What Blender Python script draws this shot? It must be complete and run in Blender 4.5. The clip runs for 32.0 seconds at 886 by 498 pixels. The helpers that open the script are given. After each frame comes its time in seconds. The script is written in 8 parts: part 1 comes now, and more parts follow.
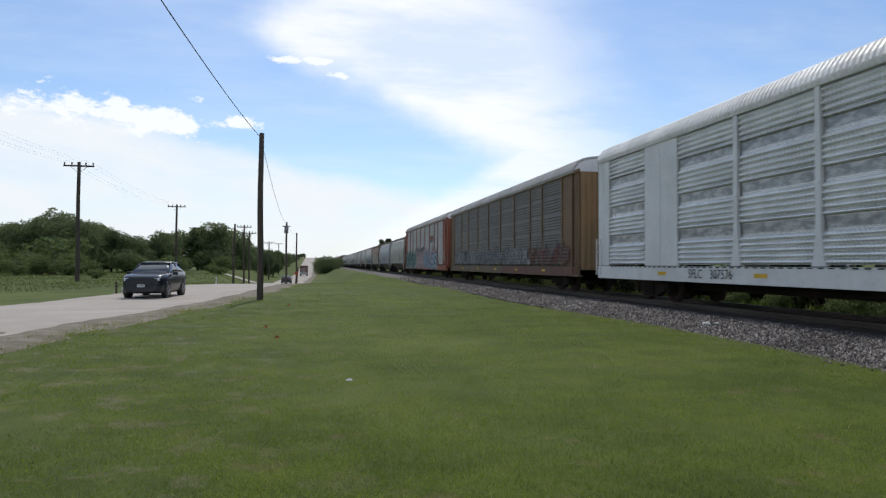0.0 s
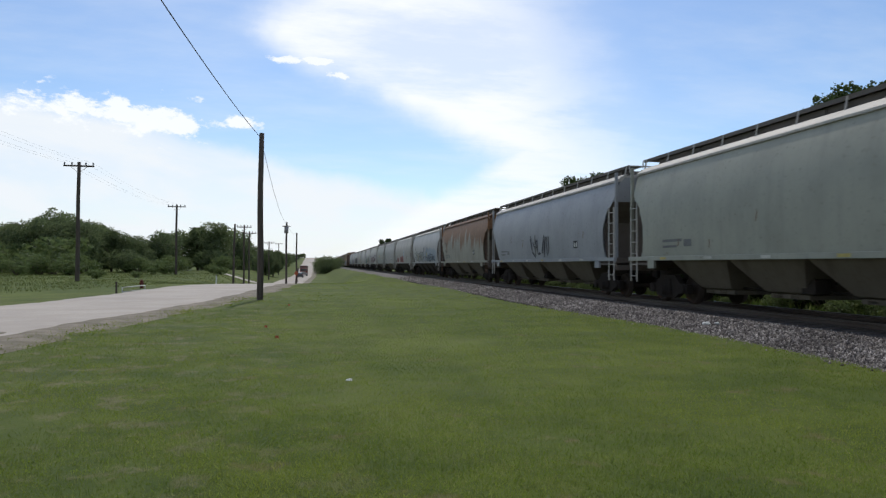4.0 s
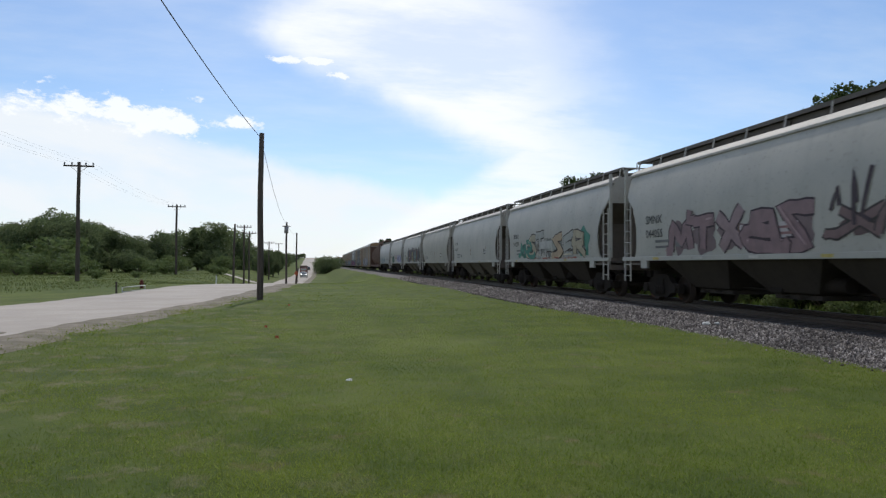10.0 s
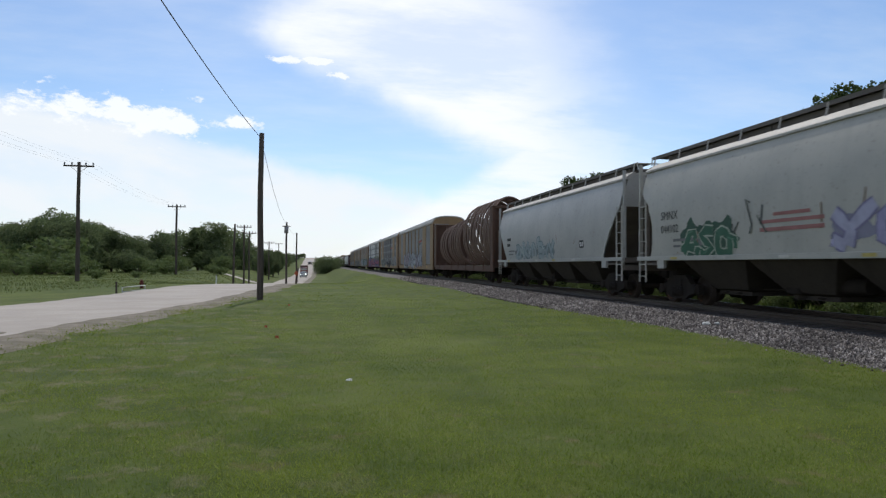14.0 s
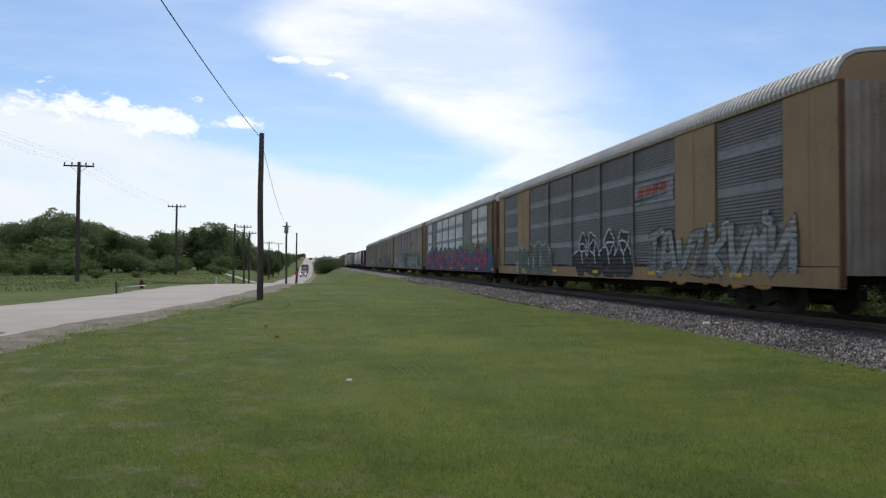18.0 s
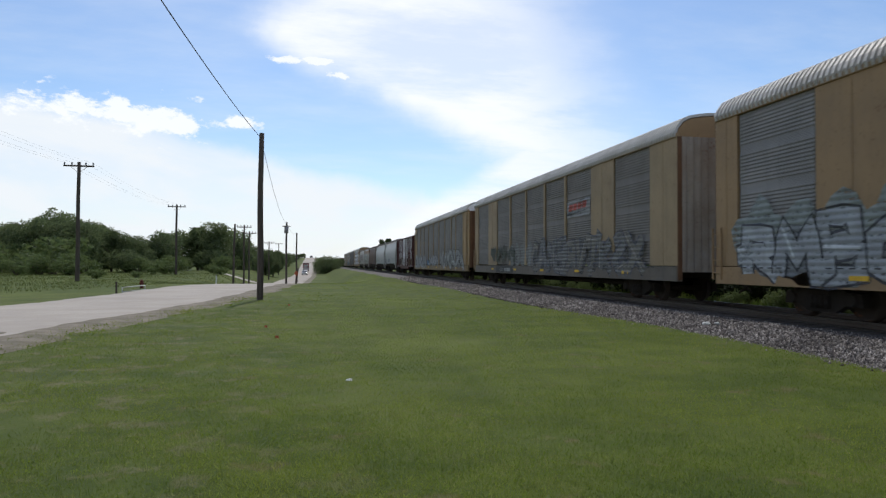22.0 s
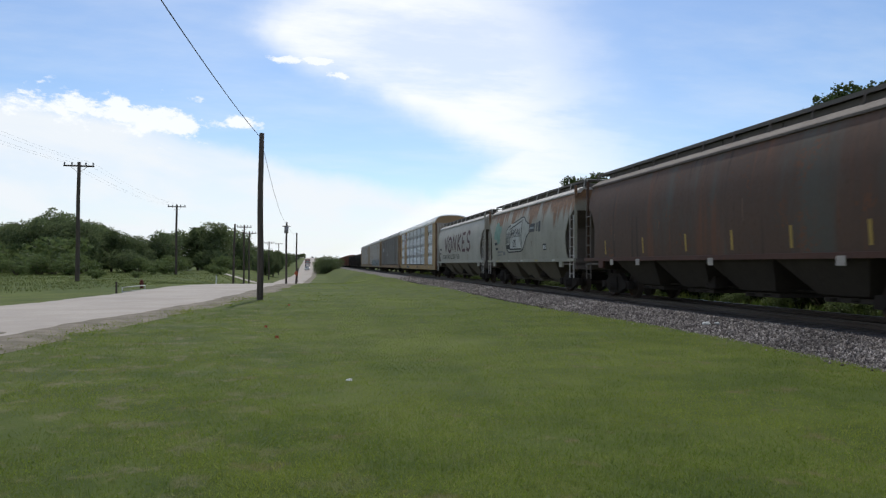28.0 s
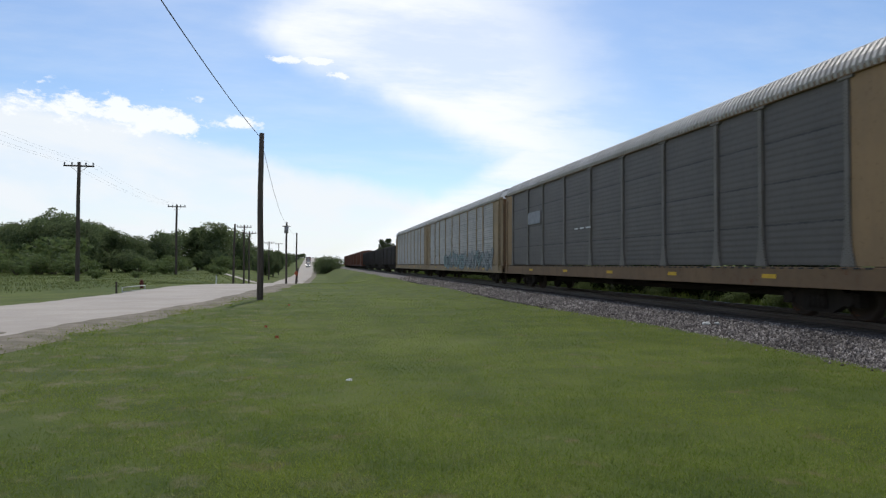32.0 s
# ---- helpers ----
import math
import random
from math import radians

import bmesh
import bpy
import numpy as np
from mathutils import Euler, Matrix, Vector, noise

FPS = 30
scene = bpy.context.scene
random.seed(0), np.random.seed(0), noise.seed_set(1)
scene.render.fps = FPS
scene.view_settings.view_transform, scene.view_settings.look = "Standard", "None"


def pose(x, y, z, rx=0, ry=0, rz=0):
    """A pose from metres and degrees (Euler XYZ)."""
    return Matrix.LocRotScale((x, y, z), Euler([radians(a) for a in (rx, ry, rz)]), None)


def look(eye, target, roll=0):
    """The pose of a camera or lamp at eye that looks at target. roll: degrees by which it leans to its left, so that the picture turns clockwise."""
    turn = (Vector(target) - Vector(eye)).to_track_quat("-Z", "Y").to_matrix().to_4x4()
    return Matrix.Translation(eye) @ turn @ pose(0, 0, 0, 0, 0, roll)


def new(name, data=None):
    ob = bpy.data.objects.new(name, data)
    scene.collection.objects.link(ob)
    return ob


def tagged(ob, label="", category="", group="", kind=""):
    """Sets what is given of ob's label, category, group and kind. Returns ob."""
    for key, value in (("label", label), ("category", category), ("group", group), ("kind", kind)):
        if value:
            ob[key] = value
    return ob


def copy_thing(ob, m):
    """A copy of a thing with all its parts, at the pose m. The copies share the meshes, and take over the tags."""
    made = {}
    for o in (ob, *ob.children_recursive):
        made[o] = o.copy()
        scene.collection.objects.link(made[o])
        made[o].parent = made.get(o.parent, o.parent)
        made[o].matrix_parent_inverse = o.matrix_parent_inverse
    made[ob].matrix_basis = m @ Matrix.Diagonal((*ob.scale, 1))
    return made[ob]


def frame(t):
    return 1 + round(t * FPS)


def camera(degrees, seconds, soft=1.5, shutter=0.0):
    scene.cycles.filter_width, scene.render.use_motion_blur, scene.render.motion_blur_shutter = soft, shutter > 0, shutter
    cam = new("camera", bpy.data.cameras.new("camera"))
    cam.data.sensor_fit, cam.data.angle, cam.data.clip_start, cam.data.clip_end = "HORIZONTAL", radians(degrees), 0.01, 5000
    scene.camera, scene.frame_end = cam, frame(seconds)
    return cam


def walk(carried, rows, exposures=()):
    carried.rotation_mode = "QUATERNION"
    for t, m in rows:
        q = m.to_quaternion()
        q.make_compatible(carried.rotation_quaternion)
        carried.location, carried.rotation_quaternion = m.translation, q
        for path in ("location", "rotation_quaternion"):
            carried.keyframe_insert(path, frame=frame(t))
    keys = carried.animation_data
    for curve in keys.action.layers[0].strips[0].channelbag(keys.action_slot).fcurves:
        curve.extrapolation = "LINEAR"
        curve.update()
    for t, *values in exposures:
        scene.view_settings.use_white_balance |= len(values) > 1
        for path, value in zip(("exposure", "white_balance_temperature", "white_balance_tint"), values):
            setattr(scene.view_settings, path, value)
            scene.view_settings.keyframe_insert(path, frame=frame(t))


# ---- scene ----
# light settings
EXPOSURE = 0.0
SUN_POWER = 2.3
SKY_STRENGTH = 0.113
SKY_TINT = (0.86, 0.98, 1.12, 1.0)
CLOUD = (8.85, 9.1, 9.4, 1.0)
LOW_CLOUD = (7.9, 8.3, 8.7, 1.0)
# ---------------------------------------------------------------- camera
YAW = 10.336
PITCH = 1.325
EYE = (0.0, 0.0, 1.57)
cam = camera(66.3, 32.0, soft=1.25, shutter=0.12)
aim = (math.sin(radians(YAW)) * math.cos(radians(PITCH)), math.cos(radians(YAW)) * math.cos(radians(PITCH)), math.sin(radians(PITCH)))
view = look(EYE, (aim[0], aim[1], EYE[2] + aim[2]), 0.2)
walk(cam, [(0.0, view), (32.0, view)], exposures=[(0.0, EXPOSURE), (32.0, EXPOSURE)])

# ---------------------------------------------------------------- world and sun
SUN_AZ, SUN_EL = 7.0, 52.0        # degrees right of +Y, above the horizon


def link(nt, a, b):
    nt.links.new(a, b)


def make_world():
    w = bpy.data.worlds.new("sky")
    scene.world = w
    w.use_nodes = True
    nt = w.node_tree
    nt.nodes.clear()
    out = nt.nodes.new("ShaderNodeOutputWorld")
    bg = nt.nodes.new("ShaderNodeBackground")
    link(nt, bg.outputs[0], out.inputs[0])
    sky = nt.nodes.new("ShaderNodeTexSky")
    sky.sky_type = "NISHITA"
    sky.sun_disc = False
    sky.sun_elevation = radians(SUN_EL)
    sky.sun_rotation = radians(SUN_AZ)
    sky.air_density, sky.dust_density, sky.ozone_density = 1.0, 0.6, 1.3
    coord = nt.nodes.new("ShaderNodeTexCoord")

    def math_node(op, a, b=None, c=None, clamp=False):
        n = nt.nodes.new("ShaderNodeMath")
        n.operation, n.use_clamp = op, clamp
        for i, v in enumerate((a, b, c)):
            if v is None:
                continue
            if isinstance(v, (int, float)):
                n.inputs[i].default_value = v
            else:
                link(nt, v, n.inputs[i])
        return n.outputs[0]

    sep = nt.nodes.new("ShaderNodeSeparateXYZ")
    link(nt, coord.outputs["Generated"], sep.inputs[0])
    X, Y, Z = sep.outputs
    # azimuth to the right of +Y and elevation, in degrees
    az = math_node("MULTIPLY", math_node("ARCTAN2", X, Y), 57.2958)
    el = math_node("MULTIPLY", math_node("ARCSINE", Z), 57.2958)

    def ramp(v, a, b):
        n = nt.nodes.new("ShaderNodeMapRange")
        n.interpolation_type = "SMOOTHSTEP"
        link(nt, v, n.inputs[0])
        n.inputs[1].default_value, n.inputs[2].default_value = a, b
        return n.outputs[0]

    def bump(v, a, b, c, d):
        return math_node("MULTIPLY", ramp(v, a, b), math_node("SUBTRACT", 1.0, ramp(v, c, d)))

    # cloud texture laid out on a high flat layer
    zz = math_node("ADD", math_node("MAXIMUM", Z, 0.0), 0.12)
    comb = nt.nodes.new("ShaderNodeCombineXYZ")
    link(nt, math_node("DIVIDE", X, zz), comb.inputs[0])
    link(nt, math_node("DIVIDE", Y, zz), comb.inputs[1])
    mp = nt.nodes.new("ShaderNodeMapping")
    mp.inputs["Rotation"].default_value = (0, 0, radians(25))
    mp.inputs["Scale"].default_value = (1.0, 0.55, 1.0)
    link(nt, comb.outputs[0], mp.inputs[0])
    n1 = nt.nodes.new("ShaderNodeTexNoise")
    n1.inputs["Scale"].default_value = 1.5
    n1.inputs["Detail"].default_value = 9
    n1.inputs["Roughness"].default_value = 0.52
    n1.inputs["Distortion"].default_value = 0.4
    link(nt, mp.outputs[0], n1.inputs["Vector"])
    n2 = nt.nodes.new("ShaderNodeTexNoise")
    n2.inputs["Scale"].default_value = 8.0
    n2.inputs["Detail"].default_value = 6
    n2.inputs["Roughness"].default_value = 0.6
    link(nt, coord.outputs["Generated"], n2.inputs["Vector"])
    wob = math_node("MULTIPLY_ADD", n2.outputs[0], 6.0, -3.0)
    wob2 = math_node("MULTIPLY_ADD", n1.outputs[0], 10.0, -5.0)
    n3 = nt.nodes.new("ShaderNodeTexNoise")
    n3.inputs["Scale"].default_value = 2.0
    n3.inputs["Detail"].default_value = 8
    n3.inputs["Roughness"].default_value = 0.62
    mp3 = nt.nodes.new("ShaderNodeMapping")
    mp3.inputs["Rotation"].default_value = (0, 0, radians(-28))
    mp3.inputs["Scale"].default_value = (0.5, 0.95, 1.0)
    link(nt, comb.outputs[0], mp3.inputs[0])
    link(nt, mp3.outputs[0], n3.inputs["Vector"])
    strand = n3.outputs[0]
    n4 = nt.nodes.new("ShaderNodeTexNoise")
    n4.inputs["Scale"].default_value = 20.0
    n4.inputs["Detail"].default_value = 6
    n4.inputs["Roughness"].default_value = 0.62
    mp4 = nt.nodes.new("ShaderNodeMapping")
    mp4.inputs["Scale"].default_value = (1.0, 1.0, 1.9)
    link(nt, coord.outputs["Generated"], mp4.inputs[0])
    link(nt, mp4.outputs[0], n4.inputs["Vector"])

    # the long veil high up, whose lower edge slants down to the right
    edge = math_node("MULTIPLY_ADD", az, -0.426, 15.2)
    above = math_node("ADD", math_node("SUBTRACT", el, edge), math_node("ADD", math_node("MULTIPLY", wob, 0.5), math_node("MULTIPLY", wob2, 0.3)))
    side = math_node("ADD", math_node("MULTIPLY_ADD", el, 0.53, az), math_node("ADD", math_node("MULTIPLY_ADD", strand, 24.0, -12.0), math_node("MULTIPLY", wob, 0.8)))
    left_end = math_node("ADD", math_node("SUBTRACT", az, math_node("MULTIPLY", math_node("SUBTRACT", el, 18.0), 1.5)), wob)
    right_fade = math_node("SUBTRACT", 1.0, ramp(side, 23.0, 35.0))
    veil = math_node("MULTIPLY", math_node("MULTIPLY", ramp(above, -1.0, 2.4), right_fade), ramp(left_end, -11.0, -3.0))
    # an arm of it that turns back down to the horizon
    under = math_node("SUBTRACT", math_node("MULTIPLY_ADD", math_node("SUBTRACT", az, 8.0), 0.60, 5.0), math_node("ADD", el, math_node("MULTIPLY", wob, 0.5)))
    arm = math_node("MULTIPLY", math_node("MULTIPLY", ramp(under, -0.6, 1.6), right_fade), 0.86)
    veil = math_node("MAXIMUM", veil, arm)
    veil = math_node("MULTIPLY", veil, math_node("MULTIPLY_ADD", ramp(strand, 0.34, 0.60), 0.45, 0.55))

    def cumulus(az0, el0, ra, re, amp=5.0):
        """One heap of cloud with a ragged top."""
        da = math_node("DIVIDE", math_node("SUBTRACT", az, az0), ra)
        de = math_node("DIVIDE", math_node("SUBTRACT", el, el0), re)
        r = math_node("SQRT", math_node("ADD", math_node("MULTIPLY", da, da), math_node("MULTIPLY", de, de)))
        return ramp(math_node("SUBTRACT", math_node("MULTIPLY_ADD", n4.outputs[0], amp, 1.0 - 0.5 * amp), r), 0.0, 0.6)

    heaps = None
    for h in ((-17.0, 11.5, 6.6, 1.5), (-12.6, 10.5, 3.2, 1.1), (-7.0, 11.4, 2.2, 0.6), (-0.8, 16.5, 2.6, 0.40), (1.8, 15.4, 1.6, 0.6)):
        c = cumulus(*h)
        heaps = c if heaps is None else math_node("MAXIMUM", heaps, c)
    veil = math_node("MAXIMUM", veil, math_node("MULTIPLY", heaps, 0.95), clamp=True)
    veil = math_node("MULTIPLY", veil, 0.97)
    # a bank of thinner cloud low down, highest to the left
    low_edge = math_node("MULTIPLY_ADD", math_node("SUBTRACT", 1.0, ramp(az, -22.0, 14.0)), 6.4, 5.5)
    below = math_node("ADD", math_node("SUBTRACT", el, low_edge), math_node("ADD", math_node("MULTIPLY", wob, 0.5), math_node("MULTIPLY", wob2, 0.25)))
    low = math_node("SUBTRACT", 1.0, ramp(below, -1.2, 0.7))
    low = math_node("MULTIPLY", low, math_node("SUBTRACT", 1.0, ramp(az, 17.0, 30.0)))
    low = math_node("MULTIPLY", low, math_node("MULTIPLY_ADD", ramp(n1.outputs[0], 0.36, 0.62), 0.30, 0.66))
    # broken fair-weather cloud outside the view, unseen, added to lift and whiten the light
    rest = math_node("MAXIMUM", ramp(math_node("ABSOLUTE", math_node("SUBTRACT", az, 10.0)), 37.0, 52.0), ramp(el, 26.0, 40.0))
    broken = math_node("MULTIPLY", math_node("MULTIPLY", ramp(n1.outputs[0], 0.44, 0.58), rest), 0.62)
    low = math_node("MAXIMUM", low, broken)
    thin = math_node("MULTIPLY", ramp(strand, 0.36, 0.78), 0.26)
    haze = math_node("MULTIPLY", math_node("SUBTRACT", 1.0, ramp(el, -1.0, 8.0)), 0.75)
    cover = math_node("MAXIMUM", math_node("MAXIMUM", low, thin), haze, clamp=True)

    scale = nt.nodes.new("ShaderNodeMix")
    scale.data_type, scale.blend_type = "RGBA", "MULTIPLY"
    scale.inputs[0].default_value = 1.0
    link(nt, sky.outputs[0], scale.inputs[6])
    scale.inputs[7].default_value = SKY_TINT
    last = scale.outputs[2]
    for mask, colour in ((cover, LOW_CLOUD), (veil, CLOUD)):
        mix = nt.nodes.new("ShaderNodeMix")
        mix.data_type = "RGBA"
        link(nt, mask, mix.inputs[0])
        link(nt, last, mix.inputs[6])
        mix.inputs[7].default_value = colour
        last = mix.outputs[2]
    link(nt, last, bg.inputs[0])
    bg.inputs[1].default_value = SKY_STRENGTH


make_world()
sun = new("sun", bpy.data.lights.new("sun", "SUN"))
sun.data.energy, sun.data.angle, sun.data.color = SUN_POWER, radians(0.55), (1.0, 0.95, 0.87)
sun_dir = Vector((math.sin(radians(SUN_AZ)) * math.cos(radians(SUN_EL)), math.cos(radians(SUN_AZ)) * math.cos(radians(SUN_EL)), math.sin(radians(SUN_EL))))
sun.matrix_world = look(sun_dir * 200, (0, 0, 0))

# ---------------------------------------------------------------- materials
def node_mat(name):
    m = bpy.data.materials.new(name)
    m.use_nodes = True
    nt = m.node_tree
    return m, nt, nt.nodes["Principled BSDF"]


def noise_node(nt, vec, scale, detail=4.0, rough=0.55, stretch=None):
    n = nt.nodes.new("ShaderNodeTexNoise")
    n.inputs["Scale"].default_value, n.inputs["Detail"].default_value, n.inputs["Roughness"].default_value = scale, detail, rough
    if stretch:
        mp = nt.nodes.new("ShaderNodeMapping")
        mp.inputs["Scale"].default_value = stretch
        link(nt, vec, mp.inputs[0])
        vec = mp.outputs[0]
    link(nt, vec, n.inputs["Vector"])
    return n.outputs[0]


def step(nt, v, a, b):
    n = nt.nodes.new("ShaderNodeMapRange")
    n.interpolation_type = "SMOOTHSTEP"
    link(nt, v, n.inputs[0])
    n.inputs[1].default_value, n.inputs[2].default_value = a, b
    return n.outputs[0]


def blend(nt, fac, a, b):
    n = nt.nodes.new("ShaderNodeMix")
    n.data_type = "RGBA"
    for i, v in ((0, fac), (6, a), (7, b)):
        if isinstance(v, (int, float)):
            n.inputs[i].default_value = v
        elif isinstance(v, tuple):
            n.inputs[i].default_value = (*v[:3], 1.0)
        else:
            link(nt, v, n.inputs[i])
    return n.outputs[2]


def calc(nt, op, a, b=0.0, clamp=False):
    n = nt.nodes.new("ShaderNodeMath")
    n.operation, n.use_clamp = op, clamp
    for i, v in enumerate((a, b)):
        if isinstance(v, (int, float)):
            n.inputs[i].default_value = v
        else:
            link(nt, v, n.inputs[i])
    return n.outputs[0]


def relief(nt, bsdf, height, strength, distance):
    b = nt.nodes.new("ShaderNodeBump")
    b.inputs["Strength"].default_value, b.inputs["Distance"].default_value = strength, distance
    link(nt, height, b.inputs["Height"])
    link(nt, b.outputs[0], bsdf.inputs["Normal"])


def coords(nt, kind="Object"):
    return nt.nodes.new("ShaderNodeTexCoord").outputs[kind]


def stuff_mat(name, a, b, scale=3.0, fine=40.0, rough=0.85, metal=0.0, bump=0.3, dist=0.01, c=None, stretch=None):
    """Two colours at a broad scale, a third or a darker grain at a fine one."""
    m, nt, bsdf = node_mat(name)
    v = coords(nt)
    n1 = noise_node(nt, v, scale, 5, 0.6, stretch)
    n2 = noise_node(nt, v, fine, 3, 0.6, stretch)
    col = blend(nt, step(nt, n1, 0.35, 0.65), a, b)
    dark = c or tuple(x * 0.62 for x in a)
    col = blend(nt, step(nt, n2, 0.48, 0.75), col, dark)
    link(nt, col, bsdf.inputs["Base Color"])
    bsdf.inputs["Roughness"].default_value, bsdf.inputs["Metallic"].default_value = rough, metal
    relief(nt, bsdf, n2, bump, dist)
    return m


def grass_mat():
    m, nt, bsdf = node_mat("lawn")
    v = coords(nt)
    big = noise_node(nt, v, 0.10, 4, 0.6)
    mid = noise_node(nt, v, 0.9, 5, 0.65)
    fine = noise_node(nt, v, 22.0, 4, 0.7)
    col = blend(nt, step(nt, mid, 0.33, 0.68), (0.046, 0.068, 0.011), (0.084, 0.110, 0.016))
    col = blend(nt, calc(nt, "MULTIPLY", step(nt, big, 0.42, 0.66), 0.6), col, (0.145, 0.165, 0.034))
    col = blend(nt, calc(nt, "MULTIPLY", step(nt, fine, 0.42, 0.75), 0.35), col, (0.055, 0.080, 0.016))
    glow = noise_node(nt, v, 2.6, 5, 0.62)
    col = blend(nt, calc(nt, "MULTIPLY", step(nt, glow, 0.44, 0.70), 0.32), col, (0.112, 0.142, 0.019))
    deep = noise_node(nt, v, 0.55, 6, 0.66)
    col = blend(nt, calc(nt, "MULTIPLY", step(nt, deep, 0.44, 0.64), 0.45), col, (0.044, 0.069, 0.013))
    bare = noise_node(nt, v, 1.25, 7, 0.70)
    col = blend(nt, calc(nt, "MULTIPLY", step(nt, bare, 0.57, 0.68), 0.55), col, (0.155, 0.122, 0.066))
    dry = noise_node(nt, v, 1.6, 6, 0.72)
    sep = nt.nodes.new("ShaderNodeSeparateXYZ")
    link(nt, v, sep.inputs[0])
    # worn, dusty turf along the road's side
    near_road = step(nt, sep.outputs[0], 0.5, -6.0)
    worn = calc(nt, "MULTIPLY", calc(nt, "ADD", calc(nt, "MULTIPLY", near_road, 0.12), step(nt, dry, 0.53, 0.64)), step(nt, sep.outputs[0], 2.5, -3.0), clamp=True)
    worn = calc(nt, "MULTIPLY", worn, step(nt, sep.outputs[0], -14.0, -8.0))
    col = blend(nt, calc(nt, "MULTIPLY", worn, 0.65, clamp=True), col, (0.165, 0.148, 0.085))
    link(nt, col, bsdf.inputs["Base Color"])
    bsdf.inputs["Roughness"].default_value = 0.9
    bsdf.inputs["Specular IOR Level"].default_value = 0.15
    relief(nt, bsdf, fine, 0.35, 0.03)
    return m


LAWN = grass_mat()
ASPHALT = stuff_mat("old_asphalt", (0.415, 0.362, 0.305), (0.35, 0.302, 0.252), 0.35, 60, 0.9, 0, 0.25, 0.006, (0.27, 0.25, 0.23))
GRAVEL = stuff_mat("roadside_gravel", (0.23, 0.190, 0.142), (0.125, 0.105, 0.066), 1.6, 25, 0.95, 0, 0.6, 0.02, (0.12, 0.11, 0.075))
BALLAST = stuff_mat("ballast_bed", (0.115, 0.100, 0.092), (0.165, 0.146, 0.135), 1.2, 16, 0.95, 0, 0.9, 0.04, (0.07, 0.065, 0.065))
# ballast colour with the shade beneath the train painted in
SHADED_BED = stuff_mat("shade_darkened_ballast", (0.036, 0.031, 0.028), (0.055, 0.048, 0.043), 1.0, 14, 0.95, 0, 0.9, 0.04, (0.022, 0.020, 0.019))
TIMBER = stuff_mat("creosoted_timber", (0.060, 0.045, 0.035), (0.095, 0.075, 0.060), 3.0, 30, 0.9, 0, 0.5, 0.01, (0.03, 0.024, 0.02), (6, 6, 0.4))
STEEL_RUST = stuff_mat("rusty_steel", (0.09, 0.055, 0.040), (0.13, 0.080, 0.055), 4.0, 40, 0.75, 0.4, 0.3, 0.005)
STEEL_RAIL = stuff_mat("worn_rail_steel", (0.10, 0.088, 0.078), (0.065, 0.047, 0.037), 2.0, 40, 0.45, 0.8, 0.2, 0.003, None, (1, 0.1, 1))


# ---------------------------------------------------------------- mesh helpers
def part(name, bm, material, parent, label=""):
    """Links a bmesh (or a ready mesh) as one mesh object under a thing or a part."""
    if isinstance(bm, bmesh.types.BMesh):
        me = bpy.data.meshes.new(name)
        bm.to_mesh(me)
        bm.free()
    else:
        me = bm
    if material and not me.materials:
        me.materials.append(material)
    ob = new(name, me)
    ob.parent = parent
    if label:
        tagged(ob, label)
    return ob


def thing(name, label, category, group="", kind=""):
    return tagged(new(name), label, category, group, kind)


def box(bm, x0, x1, y0, y1, z0, z1, bevel=0.0):
    vs = [bm.verts.new((x, y, z)) for x in (x0, x1) for y in (y0, y1) for z in (z0, z1)]
    fs = [bm.faces.new([vs[i] for i in q]) for q in ((0, 1, 3, 2), (4, 6, 7, 5), (0, 4, 5, 1), (2, 3, 7, 6), (0, 2, 6, 4), (1, 5, 7, 3))]
    if bevel:
        es = list({e for f in fs for e in f.edges})
        bmesh.ops.bevel(bm, geom=es, offset=bevel, segments=2, profile=0.6, affect="EDGES")
    return bm


def boxed(x0, x1, y0, y1, z0, z1, bevel=0.0):
    return box(bmesh.new(), x0, x1, y0, y1, z0, z1, bevel)


def tube(bm, a, b, r0, r1=None, seg=8, caps=True):
    a, b = Vector(a), Vector(b)
    r1 = r0 if r1 is None else r1
    q = (b - a).to_track_quat("Z", "Y")
    rings = []
    for p, r in ((a, r0), (b, r1)):
        rings.append([bm.verts.new(p + q @ Vector((r * math.cos(k * math.tau / seg), r * math.sin(k * math.tau / seg), 0))) for k in range(seg)])
    for k in range(seg):
        f = bm.faces.new((rings[0][k], rings[0][(k + 1) % seg], rings[1][(k + 1) % seg], rings[1][k]))
        f.smooth = seg > 6
    if caps:
        bm.faces.new(rings[0][::-1])
        bm.faces.new(rings[1])
    return bm


def path_tube(bm, pts, r, seg=6):
    for a, b in zip(pts[:-1], pts[1:]):
        tube(bm, a, b, r, r, seg, False)
    return bm


def prism(bm, profile, y0, y1, smooth=False, caps=True):
    """A closed (x, z) outline drawn out along y."""
    a = [bm.verts.new((x, y0, z)) for x, z in profile]
    b = [bm.verts.new((x, y1, z)) for x, z in profile]
    n = len(profile)
    for k in range(n):
        f = bm.faces.new((a[k], b[k], b[(k + 1) % n], a[(k + 1) % n]))
        f.smooth = smooth
    if caps:
        bm.faces.new(a)
        bm.faces.new(b[::-1])
    return bm


def from_arrays(name, co, faces):
    me = bpy.data.meshes.new(name)
    me.from_pydata(co.tolist() if hasattr(co, "tolist") else co, [], faces.tolist() if hasattr(faces, "tolist") else faces)
    me.update()
    return me


# ---------------------------------------------------------------- the lie of the land
def smooth(a, b, x):
    t = np.clip((np.asarray(x, float) - a) / (b - a), 0, 1)
    return t * t * (3 - 2 * t)


